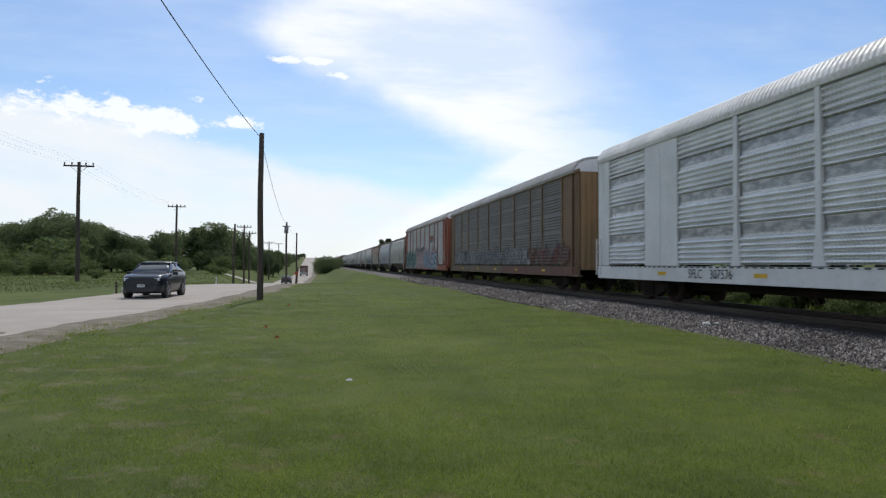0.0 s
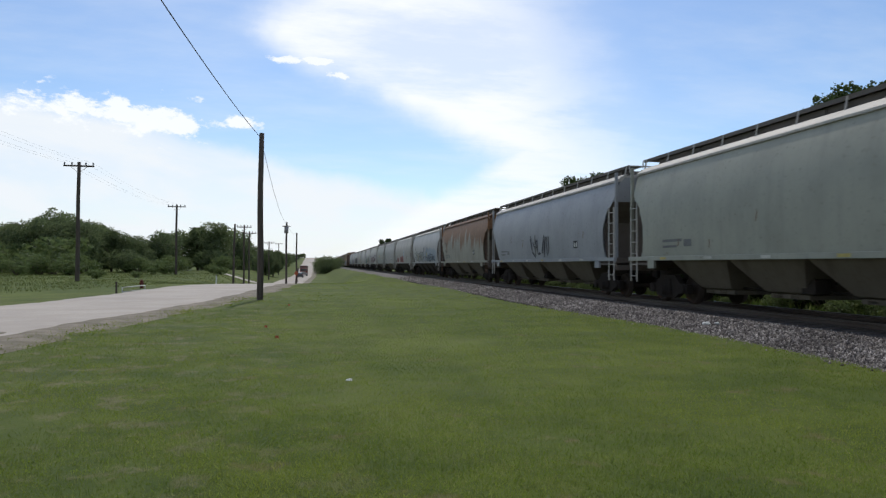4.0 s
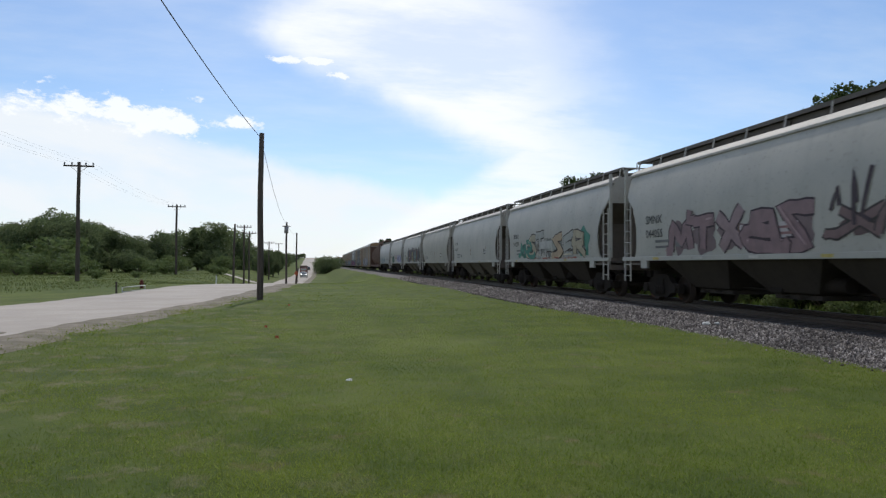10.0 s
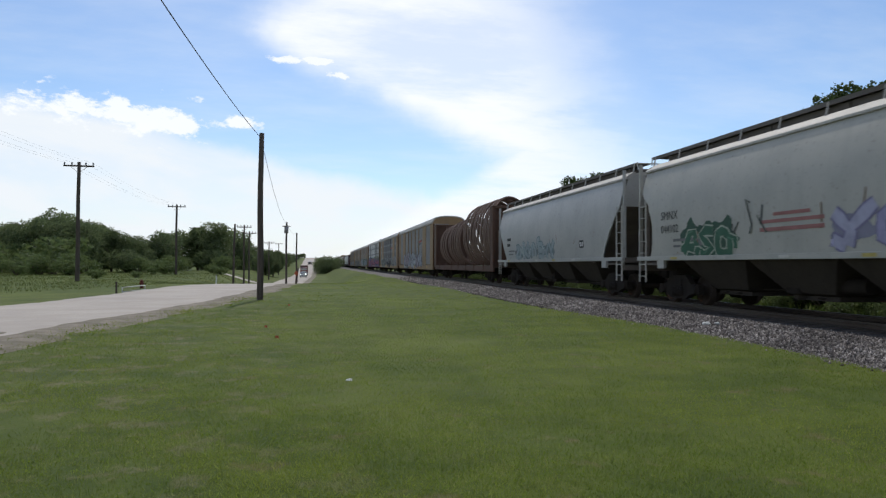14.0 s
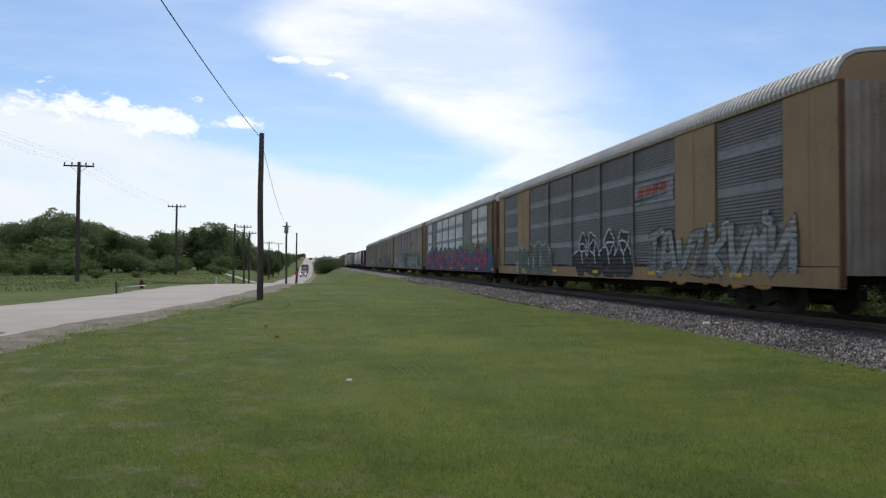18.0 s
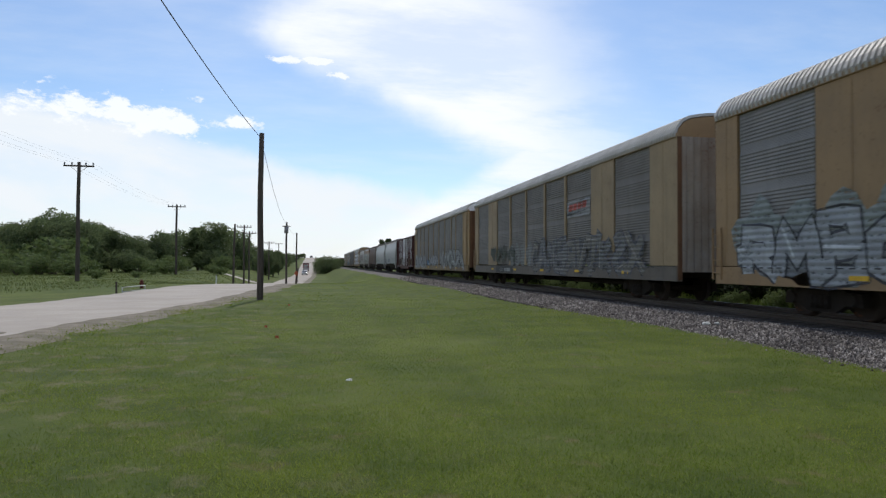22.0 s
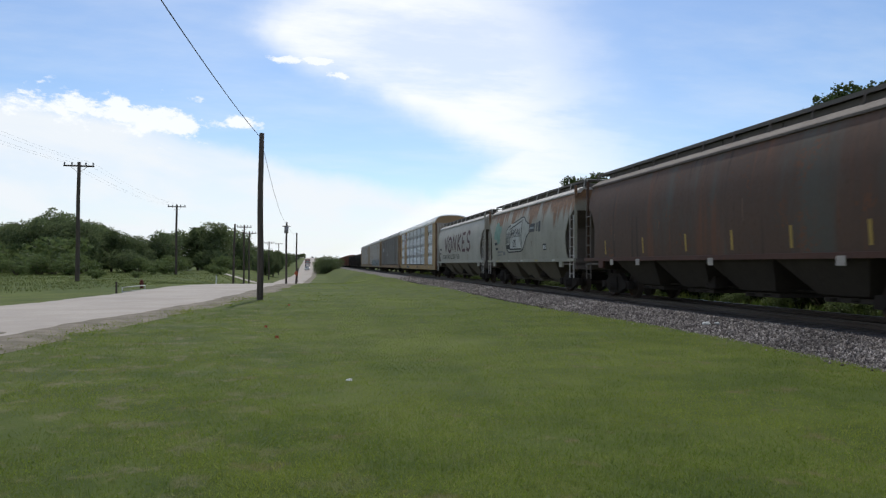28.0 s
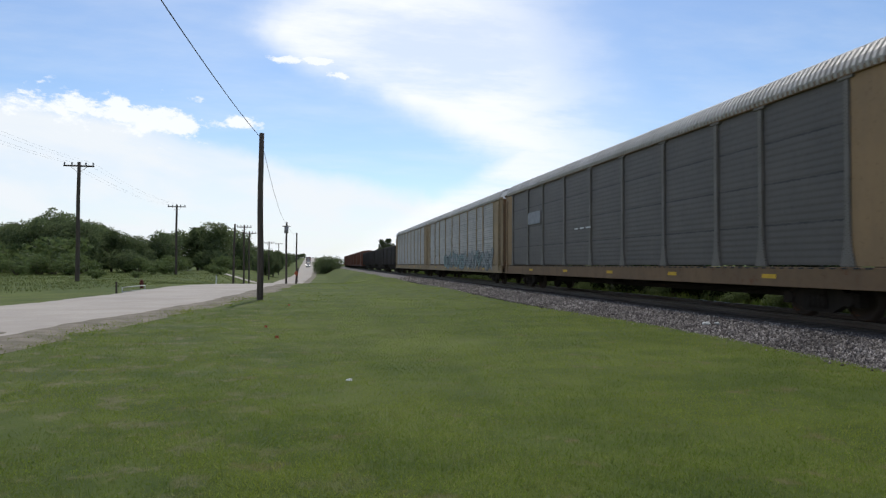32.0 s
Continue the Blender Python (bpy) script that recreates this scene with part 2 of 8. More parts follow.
def lie(x, y):
    """Height of the ground."""
    dip = -2.3 * smooth(48, 125, y) + 8.6 * smooth(215, 520, y)
    keep = 1 - smooth(1.5, 7.0, x)
    left = 1 - 0.95 * smooth(10, 20, -np.asarray(x, float)) * (1 - smooth(190, 260, y))
    right = smooth(18, 60, x) * 0.5
    return dip * np.maximum(keep * left, right) + 0.05 * np.sin(np.asarray(x) * 0.35 + 1) * np.cos(np.asarray(y) * 0.21)


def spread(points):
    out = []
    for (a, n), (b, _) in zip(points[:-1], points[1:]):
        out += list(np.linspace(a, b, n, endpoint=False))
    return np.array(out + [points[-1][0]])


def sheet(name, xs, ys, lift=0.0, fx=None):
    gx, gy = np.meshgrid(xs, ys)
    if callable(lift):
        lift = lift(gx, gy)
    if fx is not None:
        gx = fx(gx, gy)
    gz = lie(gx, gy) + lift
    co = np.stack([gx, gy, gz], -1).reshape(-1, 3)
    w, h = len(xs), len(ys)
    i = (np.arange(h - 1)[:, None] * w + np.arange(w - 1)[None, :]).ravel()
    me = from_arrays(name, co, np.stack([i, i + 1, i + w + 1, i + w], -1))
    me.polygons.foreach_set("use_smooth", [True] * len(me.polygons))
    return me


def setting(name, me, mat, label, category):
    me.materials.append(mat)
    return tagged(new(name, me), label, category, kind="structure")


setting("ground", sheet("ground", spread([(-2500, 8), (-300, 12), (-60, 40), (-14, 44), (14, 30), (60, 12), (300, 8), (2500, 1)]),
                        spread([(-400, 8), (-20, 20), (60, 60), (300, 40), (700, 12), (4000, 1)])), LAWN, "mown green lawn and rough meadow", "grass ground")

ROAD_KEYS = [(-430, -54.0), (-80, -19.5), (-30, -13.5), (5, -10.6), (18, -9.4), (27, -8.0), (38, -7.0), (50, -6.3), (75, -6.2), (110, -6.3), (150, -6.3), (214, -5.4), (300, -5.6), (420, -5.9), (560, -6.2), (900, -7.0)]
RY, RX = np.array([k[0] for k in ROAD_KEYS], float), np.array([k[1] for k in ROAD_KEYS], float)


def road_x(y):
    y = np.asarray(y, float)
    return sum(np.interp(y + d, RY, RX) for d in (-8, -4, 0, 4, 8)) / 5


ys_road = spread([(-430, 40), (-20, 420), (64, 70), (300, 50), (700, 1)])
setting("road", sheet("road", np.linspace(-3.1, 3.1, 9), ys_road, 0.035, lambda gx, gy: gx + road_x(gy) + (0.09 * np.sin(gy * 0.9) + 0.05 * np.sin(gy * 3.7)) * (np.abs(gx) > 3)), ASPHALT, "sun-bleached pale asphalt country road", "road")
setting("road_shoulder", sheet("road_shoulder", np.linspace(2.7, 4.6, 14), ys_road, lambda gx, gy: 0.0345 - 0.027 * np.maximum(gx - 3.25, 0) + 0.008 * np.sin(gy * 0.9 + 2 * gx) * (gx > 3.3) + 0.006 * np.sin(gy * 2.3 - 3 * gx) * (gx > 3.3), lambda gx, gy: gx + road_x(gy)), GRAVEL, "strip of crumbled gravel beside the road", "gravel shoulder")
setting("side_road", sheet("side_road", spread([(-18, 20), (-8.6, 1)]), np.linspace(134.6, 139.4, 5), 0.04), ASPHALT, "pale side road joining the country road", "road")

# ---------------------------------------------------------------- track
TX, RAIL = 11.84, 0.42           # centre line of the track and height of the rail head
bm = prism(bmesh.new(), [(8.35, -0.3), (8.35, -0.02), (9.55, 0.20), (9.75, 0.24), (13.95, 0.24), (14.15, 0.20), (15.4, -0.02), (15.4, -0.3)], -60, 900)
ballast = part("ballast_bed", bm, BALLAST, None)
# thin dark sheet laid where the cars shade the bed
dark_bed = part("oily_bed", boxed(9.95, 13.75, -60, 900, 0.20, 0.246), SHADED_BED, None)
tagged(dark_bed, "ballast between and beside the rails, coloured dark for the train's shade", "ballast", kind="structure")
tagged(ballast, "grey crushed-stone ballast bed of the railway track", "ballast", kind="structure")


# ---------------------------------------------------------------- rail cars: paint
def car_paint(name, base, dirt=None, rust=0.0, rough=0.6, streak=0.5, top_rust=0.0, metal=0.0, bands=(), holes=False, runs=None, spec=0.35, dots=False):
    """Weathered paint or galvanised sheet: broad fading, vertical run-off streaks, patches of rust. Coordinates in the car's metres."""
    if max(base) < 0.5:
        base = (base[0] * 0.97, base[1] * 0.93, base[2] * 0.90)
    m, nt, bsdf = node_mat(name)
    v = coords(nt)
    info = nt.nodes.new("ShaderNodeObjectInfo")
    dirt = dirt or tuple(x * 0.55 for x in base)
    n1 = noise_node(nt, v, 0.7, 5, 0.6)
    n2 = noise_node(nt, v, 1.0, 4, 0.6, (0.6, 3.2, 0.30))
    n3 = noise_node(nt, v, 9.0, 4, 0.65)
    n4 = noise_node(nt, v, 60.0, 2, 0.5)
    vary = calc(nt, "MULTIPLY", info.outputs["Random"], 0.22)
    fade = calc(nt, "MULTIPLY", calc(nt, "ADD", step(nt, n1, 0.35, 0.7), vary), 0.55, clamp=True)
    col = blend(nt, fade, base, dirt)
    for z0, z1, c in bands:
        sep = nt.nodes.new("ShaderNodeSeparateXYZ")
        link(nt, v, sep.inputs[0])
        e = calc(nt, "ADD", sep.outputs[2], calc(nt, "MULTIPLY", n3, 0.10))
        k = calc(nt, "MULTIPLY", step(nt, e, z0, z0 + 0.04), calc(nt, "SUBTRACT", 1.0, step(nt, e, z1, z1 + 0.04)))
        mottle = calc(nt, "ADD", calc(nt, "MULTIPLY", step(nt, noise_node(nt, v, 3.2, 4, 0.6, (1, 0.7, 1.6)), 0.38, 0.60), 0.45), 0.50)
        col = blend(nt, calc(nt, "MULTIPLY", k, mottle), col, c)
        if holes:
            # rows of punched holes above and below the plain strip
            rim = calc(nt, "MULTIPLY", step(nt, sep.outputs[2], z0 - 0.13, z0 - 0.12), calc(nt, "SUBTRACT", 1.0, step(nt, sep.outputs[2], z1 + 0.12, z1 + 0.13)))
            dots = calc(nt, "MULTIPLY", calc(nt, "SINE", calc(nt, "MULTIPLY", sep.outputs[1], 78.0)), calc(nt, "SINE", calc(nt, "MULTIPLY", sep.outputs[2], 78.0)))
            col = blend(nt, calc(nt, "MULTIPLY", calc(nt, "MULTIPLY", rim, calc(nt, "SUBTRACT", 1.0, calc(nt, "MULTIPLY", k, 0.8))), step(nt, dots, 0.35, 0.6)), col, (0.06, 0.065, 0.07))
    col = blend(nt, calc(nt, "MULTIPLY", step(nt, n2, 0.48, 0.72), streak * 0.8), col, dirt)
    col = blend(nt, calc(nt, "MULTIPLY", step(nt, n3, 0.57, 0.72), 0.42), col, tuple(x * 0.45 for x in base))
    if dots:
        # rows of small punched holes, clogged here and there
        sep = nt.nodes.new("ShaderNodeSeparateXYZ")
        link(nt, v, sep.inputs[0])
        punch = calc(nt, "MULTIPLY", calc(nt, "SINE", calc(nt, "MULTIPLY", sep.outputs[1], 52.0)), calc(nt, "SINE", calc(nt, "MULTIPLY", sep.outputs[2], 84.0)))
        col = blend(nt, calc(nt, "MULTIPLY", calc(nt, "MULTIPLY", step(nt, punch, 0.45, 0.7), step(nt, n1, 0.30, 0.60)), 0.75), col, tuple(x * 0.22 for x in base))
    if runs:
        for c, seed_, lo, hi in runs:
            n5 = noise_node(nt, v, 1.0, 4, 0.6, (0.3, seed_, 0.14))
            col = blend(nt, calc(nt, "MULTIPLY", step(nt, n5, lo, hi), 0.8), col, c)
    if rust:
        r = step(nt, calc(nt, "ADD", calc(nt, "MULTIPLY", n3, 0.45), calc(nt, "MULTIPLY", n1, 0.55)), 0.62 - 0.14 * rust, 0.72 - 0.10 * rust)
        col = blend(nt, calc(nt, "MULTIPLY", r, 0.85), col, (0.17, 0.065, 0.028))
    if top_rust:
        sep = nt.nodes.new("ShaderNodeSeparateXYZ")
        link(nt, v, sep.inputs[0])
        runs = noise_node(nt, v, 1.0, 5, 0.6, (0.1, 1.3, 0.12))
        r = step(nt, calc(nt, "ADD", sep.outputs[2], calc(nt, "MULTIPLY", calc(nt, "SUBTRACT", runs, 0.5), 5.0)), 4.05 - 1.2 * top_rust, 4.5 - 1.0 * top_rust)
        spot = step(nt, n3, 0.35, 0.62)
        col = blend(nt, calc(nt, "MULTIPLY", r, 0.9), col, blend(nt, spot, (0.25, 0.112, 0.038), (0.145, 0.068, 0.030)))
    link(nt, col, bsdf.inputs["Base Color"])
    rr = nt.nodes.new("ShaderNodeMapRange")
    link(nt, n3, rr.inputs[0])
    rr.inputs[3].default_value, rr.inputs[4].default_value = max(rough - 0.12, 0.1), min(rough + 0.18, 1)
    link(nt, rr.outputs[0], bsdf.inputs["Roughness"])
    bsdf.inputs["Metallic"].default_value = metal
    bsdf.inputs["Specular IOR Level"].default_value = spec
    relief(nt, bsdf, calc(nt, "ADD", calc(nt, "MULTIPLY", n3, 0.8), calc(nt, "MULTIPLY", n4, 0.2)), 0.25, 0.012)
    return m


INKS = {}


def ink(rgb, ridge=False):
    """Sprayed or stencilled paint, slightly uneven; on ridged panels it follows their relief and is worn through in places."""
    key = (ridge,) + tuple(round(c, 3) for c in rgb)
    if key not in INKS:
        m, nt, bsdf = node_mat("sprayed_paint")
        n = noise_node(nt, coords(nt), 2.5, 5, 0.65)
        n2 = noise_node(nt, coords(nt), 1.0, 4, 0.6, (0.6, 7.0, 0.4))
        col = blend(nt, step(nt, n, 0.3, 0.75), rgb, tuple(c * 0.72 for c in rgb))
        col = blend(nt, calc(nt, "MULTIPLY", step(nt, n2, 0.5, 0.75), 0.5), col, tuple(0.6 * c + 0.03 for c in rgb))
        link(nt, col, bsdf.inputs["Base Color"])
        bsdf.inputs["Roughness"].default_value = 0.7
        if ridge:
            sep = nt.nodes.new("ShaderNodeSeparateXYZ")
            link(nt, coords(nt), sep.inputs[0])
            wave = calc(nt, "SINE", calc(nt, "MULTIPLY", sep.outputs[2], math.tau / 0.148))
            relief(nt, bsdf, calc(nt, "ADD", calc(nt, "MULTIPLY", wave, 0.5), 0.5), 0.55, 0.030)
            speck = noise_node(nt, coords(nt), 14.0, 4, 0.7, (1, 0.6, 1.3))
            thin = noise_node(nt, coords(nt), 1.6, 3, 0.6)
            hold = step(nt, calc(nt, "ADD", calc(nt, "MULTIPLY", speck, 0.55), calc(nt, "ADD", calc(nt, "MULTIPLY", thin, 0.45), calc(nt, "MULTIPLY", wave, 0.05))), 0.36, 0.50)
            clear = nt.nodes.new("ShaderNodeBsdfTransparent")
            mx = nt.nodes.new("ShaderNodeMixShader")
            link(nt, calc(nt, "ADD", calc(nt, "MULTIPLY", hold, 0.55), 0.36), mx.inputs[0])
            link(nt, clear.outputs[0], mx.inputs[1])
            link(nt, bsdf.outputs[0], mx.inputs[2])
            link(nt, mx.outputs[0], nt.nodes["Material Output"].inputs[0])
        INKS[key] = m
    return INKS[key]


GRIME = car_paint("underframe_grime", (0.026, 0.023, 0.021), (0.042, 0.034, 0.028), 0.2, 0.9, spec=0.08)
WHEEL = car_paint("wheel_steel", (0.045, 0.038, 0.033), (0.065, 0.046, 0.036), 0.35, 0.7, metal=0.1, spec=0.1)
# both bay paints: dust, plus the shade under the sill mixed into the colour
BAY_SHADED = car_paint("dusty_shaded_bay", (0.062, 0.055, 0.048), (0.034, 0.030, 0.027), 0.15, 0.85, spec=0.08)
BAY_PALE = car_paint("dusty_pale_shaded_bay", (0.145, 0.132, 0.105), (0.075, 0.065, 0.052), 0.12, 0.8, 0.7, spec=0.15)
GRATING = car_paint("walkway_grating", (0.135, 0.125, 0.115), (0.09, 0.078, 0.068), 0.25, 0.75)
GALV_ROOF = car_paint("galvanised_roof", (0.50, 0.485, 0.465), (0.34, 0.32, 0.295), 0.04, 0.5, 0.3, metal=0.15)
ROOF_BRIGHT = car_paint("bright_galvanised_roof", (0.90, 0.89, 0.87), (0.62, 0.61, 0.59), 0.0, 0.45, 0.15, metal=0.1)
BLACK = ink((0.02, 0.02, 0.022))
WHITE = ink((0.72, 0.72, 0.70))
YELLOW = ink((0.75, 0.45, 0.03))

# ---------------------------------------------------------------- rail cars: shared pieces
MESHES = {}


def piece(name, key, build, mat, parent, at=(0, 0, 0), turn=0.0, label=""):
    """One mesh object under its thing; alike pieces share one mesh."""
    if key not in MESHES:
        me = bpy.data.meshes.new(name)
        b = build()
        bmesh.ops.recalc_face_normals(b, faces=b.faces)
        b.to_mesh(me)
        b.free()
        me.materials.append(mat)
        MESHES[key] = me
    ob = new(name, MESHES[key])
    ob.parent = parent
    ob.location, ob.rotation_euler = at, (0, 0, turn)
    if MESHES[key].materials[0] is not mat:
        ob.material_slots[0].link = "OBJECT"
        ob.material_slots[0].material = mat
    if label:
        tagged(ob, label)
    return ob


def wheelset():
    bm = bmesh.new()
    tube(bm, (-1.0, 0, 0), (1.0, 0, 0), 0.085, seg=10)
    for s in (-1, 1):
        # tread, flange and dished plate
        prof = [(0.655, 0.10), (0.68, 0.30), (0.66, 0.36), (0.645, 0.44), (0.675, 0.445), (0.69, 0.42), (0.80, 0.415), (0.80, 0.36), (0.74, 0.32), (0.73, 0.16), (0.82, 0.12), (0.82, 0.0)]
        seg = 24
        rings = [[bm.verts.new((s * x, r * math.cos(k * math.tau / seg), r * math.sin(k * math.tau / seg))) for k in range(seg)] for x, r in prof[:-1]]
        for a, b in zip(rings[:-1], rings[1:]):
            for k in range(seg):
                f = bm.faces.new((a[k], a[(k + 1) % seg], b[(k + 1) % seg], b[k]))
                f.smooth = True
        bm.faces.new(rings[-1])
    return bm


def side_frame():
    """Cast side frame of a freight truck, with its spring window."""
    bm = bmesh.new()
    out = [(-1.15, 0.30), (-1.12, 0.58), (-0.72, 0.60), (-0.42, 0.86), (0.42, 0.86), (0.72, 0.60), (1.12, 0.58), (1.15, 0.30), (0.72, 0.32), (0.40, 0.16), (-0.40, 0.16), (-0.72, 0.32)]
    for x0, x1, k in ((-0.09, 0.09, 1.0),):
        a = [bm.verts.new((x0, y, z)) for y, z in out]
        b = [bm.verts.new((x1, y, z)) for y, z in out]
        bm.faces.new(a)
        bm.faces.new(b[::-1])
        for i in range(len(out)):
            bm.faces.new((a[i], b[i], b[(i + 1) % len(out)], a[(i + 1) % len(out)]))
    for y in (-0.22, -0.07, 0.08, 0.22):
        tube(bm, (-0.11, y, 0.24), (-0.11, y, 0.52), 0.06, seg=8)
        tube(bm, (0.11, y, 0.24), (0.11, y, 0.52), 0.06, seg=8)
    for y in (-0.89, 0.89):
        tube(bm, (-0.16, y, 0.44), (0.16, y, 0.44), 0.14, seg=10)
    return bm


def truck(car, y):
    t = piece("truck", "bolster", lambda: box(box(bmesh.new(), -1.15, 1.15, -0.22, 0.22, 0.45, 0.74), -0.4, 0.4, -0.3, 0.3, 0.7, 0.95, 0.03), GRIME, car, (0, y, 0), label="black four-wheeled freight truck")
    for s in (-1, 1):
        piece("side_frame", "side_frame", side_frame, GRIME, t, (s * 1.02, 0, 0))
        piece("wheelset", "wheelset", wheelset, WHEEL, t, (0, s * 0.89, 0.42))
    return t


def coupler(car, y, s):
    def build():
        bm = boxed(-0.10, 0.10, 0.0, 0.75, 0.78, 0.98, 0.02)
        box(bm, -0.22, 0.18, 0.62, 0.95, 0.72, 1.04, 0.05)
        tube(bm, (-0.42, 0.2, 0.62), (-0.38, 0.7, 0.40), 0.03, seg=6)
        return bm
    piece("coupler", "coupler", build, GRIME, car, (0, y, 0), 0 if s > 0 else math.pi)


def ladder_mesh(h, w, rungs):
    def build():
        bm = bmesh.new()
        for y in (0, w):
            box(bm, -0.02, 0.02, y - 0.022, y + 0.022, 0, h)
        for k in range(rungs):
            z = h * (k + 0.5) / rungs
            tube(bm, (0, 0, z), (0, w, z), 0.016, seg=6)
        return bm
    return build


def underframe(car, L, inset, sill_z=0.62, deep=0.34):
    piece("centre_sill", ("cs", L), lambda: box(boxed(-0.28, 0.28, -L + inset + 1.6, -inset - 1.6, sill_z, sill_z + deep, 0.02), -0.25, 0.25, -L - 0.1, 0.1, sill_z + deep - 0.2, sill_z + deep, 0.02), GRIME, car)
    for y in (-inset, -L + inset):
        truck(car, y)
    coupler(car, 0.0, 1)
    coupler(car, -L, -1)
    def gear():
        bm = bmesh.new()
        tube(bm, (-0.75, -L * 0.55, 0.72), (-0.75, -L * 0.55 - 0.9, 0.72), 0.17, seg=12)
        box(bm, -0.95, -0.55, -L * 0.48, -L * 0.48 + 0.45, 0.5, 0.85, 0.03)
        path_tube(bm, [(-0.5, -inset - 1.5, 0.55), (-0.5, -L + inset + 1.5, 0.55)], 0.03)
        return bm
    piece("brake_gear", ("gear", L), gear, GRIME, car)


# ---------------------------------------------------------------- lettering and spray paint on a car's near side
def side_point(surf, d, z, lift=0.0):
    """A point on the near side: d metres from the car's rear end, z above the rail."""
    return (-(surf(z) + lift), -d, z)


def fill_mesh(name, polys, surf, lift, mat, car, label=""):
    """Flat outlines given in (d, z) laid on the near side, cut into fine strips so that they follow it."""
    co, faces = [], []
    for poly in polys:
        n = len(poly)
        cd, cz = sum(p[0] for p in poly) / n, sum(p[1] for p in poly) / n
        base = len(co)
        rings = (1.0, 0.66, 0.33)
        for r in rings:
            co += [side_point(surf, cd + (d - cd) * r, cz + (z - cz) * r, lift) for d, z in poly]
        co.append(side_point(surf, cd, cz, lift))
        for k in range(len(rings) - 1):
            for i in range(n):
                j = (i + 1) % n
                faces.append((base + k * n + i, base + k * n + j, base + (k + 1) * n + j, base + (k + 1) * n + i))
        for i in range(n):
            faces.append((base + 2 * n + i, base + 2 * n + (i + 1) % n, len(co) - 1))
    me = from_arrays(name, co, faces)
    me.materials.append(mat)
    return part(name, me, mat, car, label)


def ribbon(line, w):
    """A thick polyline in (d, z): its left and right edge."""
    pts = [Vector(p) for p in line]
    fine = [pts[0]]
    for a, b in zip(pts[:-1], pts[1:]):
        n = max(1, int((b - a).length / 0.25))
        fine += [a.lerp(b, k / n) for k in range(1, n + 1)]
    left, right = [], []
    for i, p in enumerate(fine):
        t = (fine[min(i + 1, len(fine) - 1)] - fine[max(i - 1, 0)]).normalized()
        nrm = Vector((-t.y, t.x)) * w * (0.5 + 0.06 * math.sin(i * 2.1))
        left.append(p + nrm)
        right.append(p - nrm)
    return left, right


def stroke_mesh(name, lines, w, surf, lift, mat, car, label="", kind=""):
    co, faces = [], []
    for i, line in enumerate(lines):
        left, right = ribbon(line, w)
        b = len(co)
        for k, (l, r) in enumerate(zip(left, right)):
            h = lift + 0.0012 * i + 0.00025 * k
            co += [side_point(surf, l.x, l.y, h), side_point(surf, r.x, r.y, h)]
        faces += [(b + 2 * k, b + 2 * k + 2, b + 2 * k + 3, b + 2 * k + 1) for k in range(len(left) - 1)]
    me = from_arrays(name, co, faces)
    ob = part(name, me, mat, car, label)
    if kind:
        tagged(ob, kind=kind)
    return ob


def ring_of(n=12):
    return [(0.5 + 0.46 * math.cos(a), 0.5 + 0.5 * math.sin(a)) for a in np.linspace(0.3, 0.3 + math.tau, n)]


# the bones of the fat sprayed forms, each in a unit square
FORMS = {
    "A": [[(0, 0), (0.34, 1), (0.62, 1), (1, 0)], [(0.2, 0.36), (0.8, 0.36)]],
    "B": [[(0.1, 0), (0.1, 1), (0.7, 0.95), (0.75, 0.62), (0.2, 0.52)], [(0.2, 0.52), (0.92, 0.4), (0.85, 0.04), (0.1, 0)]],
    "C": [[(0.95, 0.84), (0.5, 1), (0.08, 0.7), (0.08, 0.3), (0.5, 0), (0.95, 0.18)]],
    "E": [[(0.95, 1), (0.1, 0.95), (0.1, 0.05), (0.95, 0)], [(0.1, 0.5), (0.75, 0.52)]],
    "H": [[(0.1, 0), (0.12, 1)], [(0.9, 0), (0.88, 1)], [(0.1, 0.5), (0.9, 0.5)]],
    "I": [[(0.45, 0), (0.55, 1)]],
    "K": [[(0.1, 0), (0.1, 1)], [(0.95, 1), (0.22, 0.48), (1, 0)]],
    "M": [[(0, 0), (0.14, 1), (0.5, 0.35), (0.86, 1), (1, 0)]],
    "N": [[(0.08, 0), (0.1, 1), (0.9, 0), (0.92, 1)]],
    "O": [ring_of()],
    "R": [[(0.1, 0), (0.1, 1), (0.8, 0.92), (0.8, 0.58), (0.2, 0.48)], [(0.35, 0.48), (1, 0)]],
    "S": [[(0.92, 0.86), (0.45, 1), (0.08, 0.76), (0.5, 0.52), (0.92, 0.26), (0.5, 0), (0.05, 0.14)]],
    "T": [[(0, 0.93), (1, 1)], [(0.5, 0.95), (0.52, 0)]],
    "U": [[(0.08, 1), (0.1, 0.25), (0.5, 0), (0.9, 0.25), (0.92, 1)]],
    "V": [[(0.02, 1), (0.5, 0), (0.98, 1)]],
    "X": [[(0.05, 1), (0.95, 0)], [(0.95, 1), (0.05, 0)]],
    "Y": [[(0.05, 1), (0.5, 0.45), (0.95, 1)], [(0.5, 0.45), (0.46, 0)]],
    "Z": [[(0.05, 0.95), (0.95, 1), (0.08, 0.05), (0.98, 0)]],
}


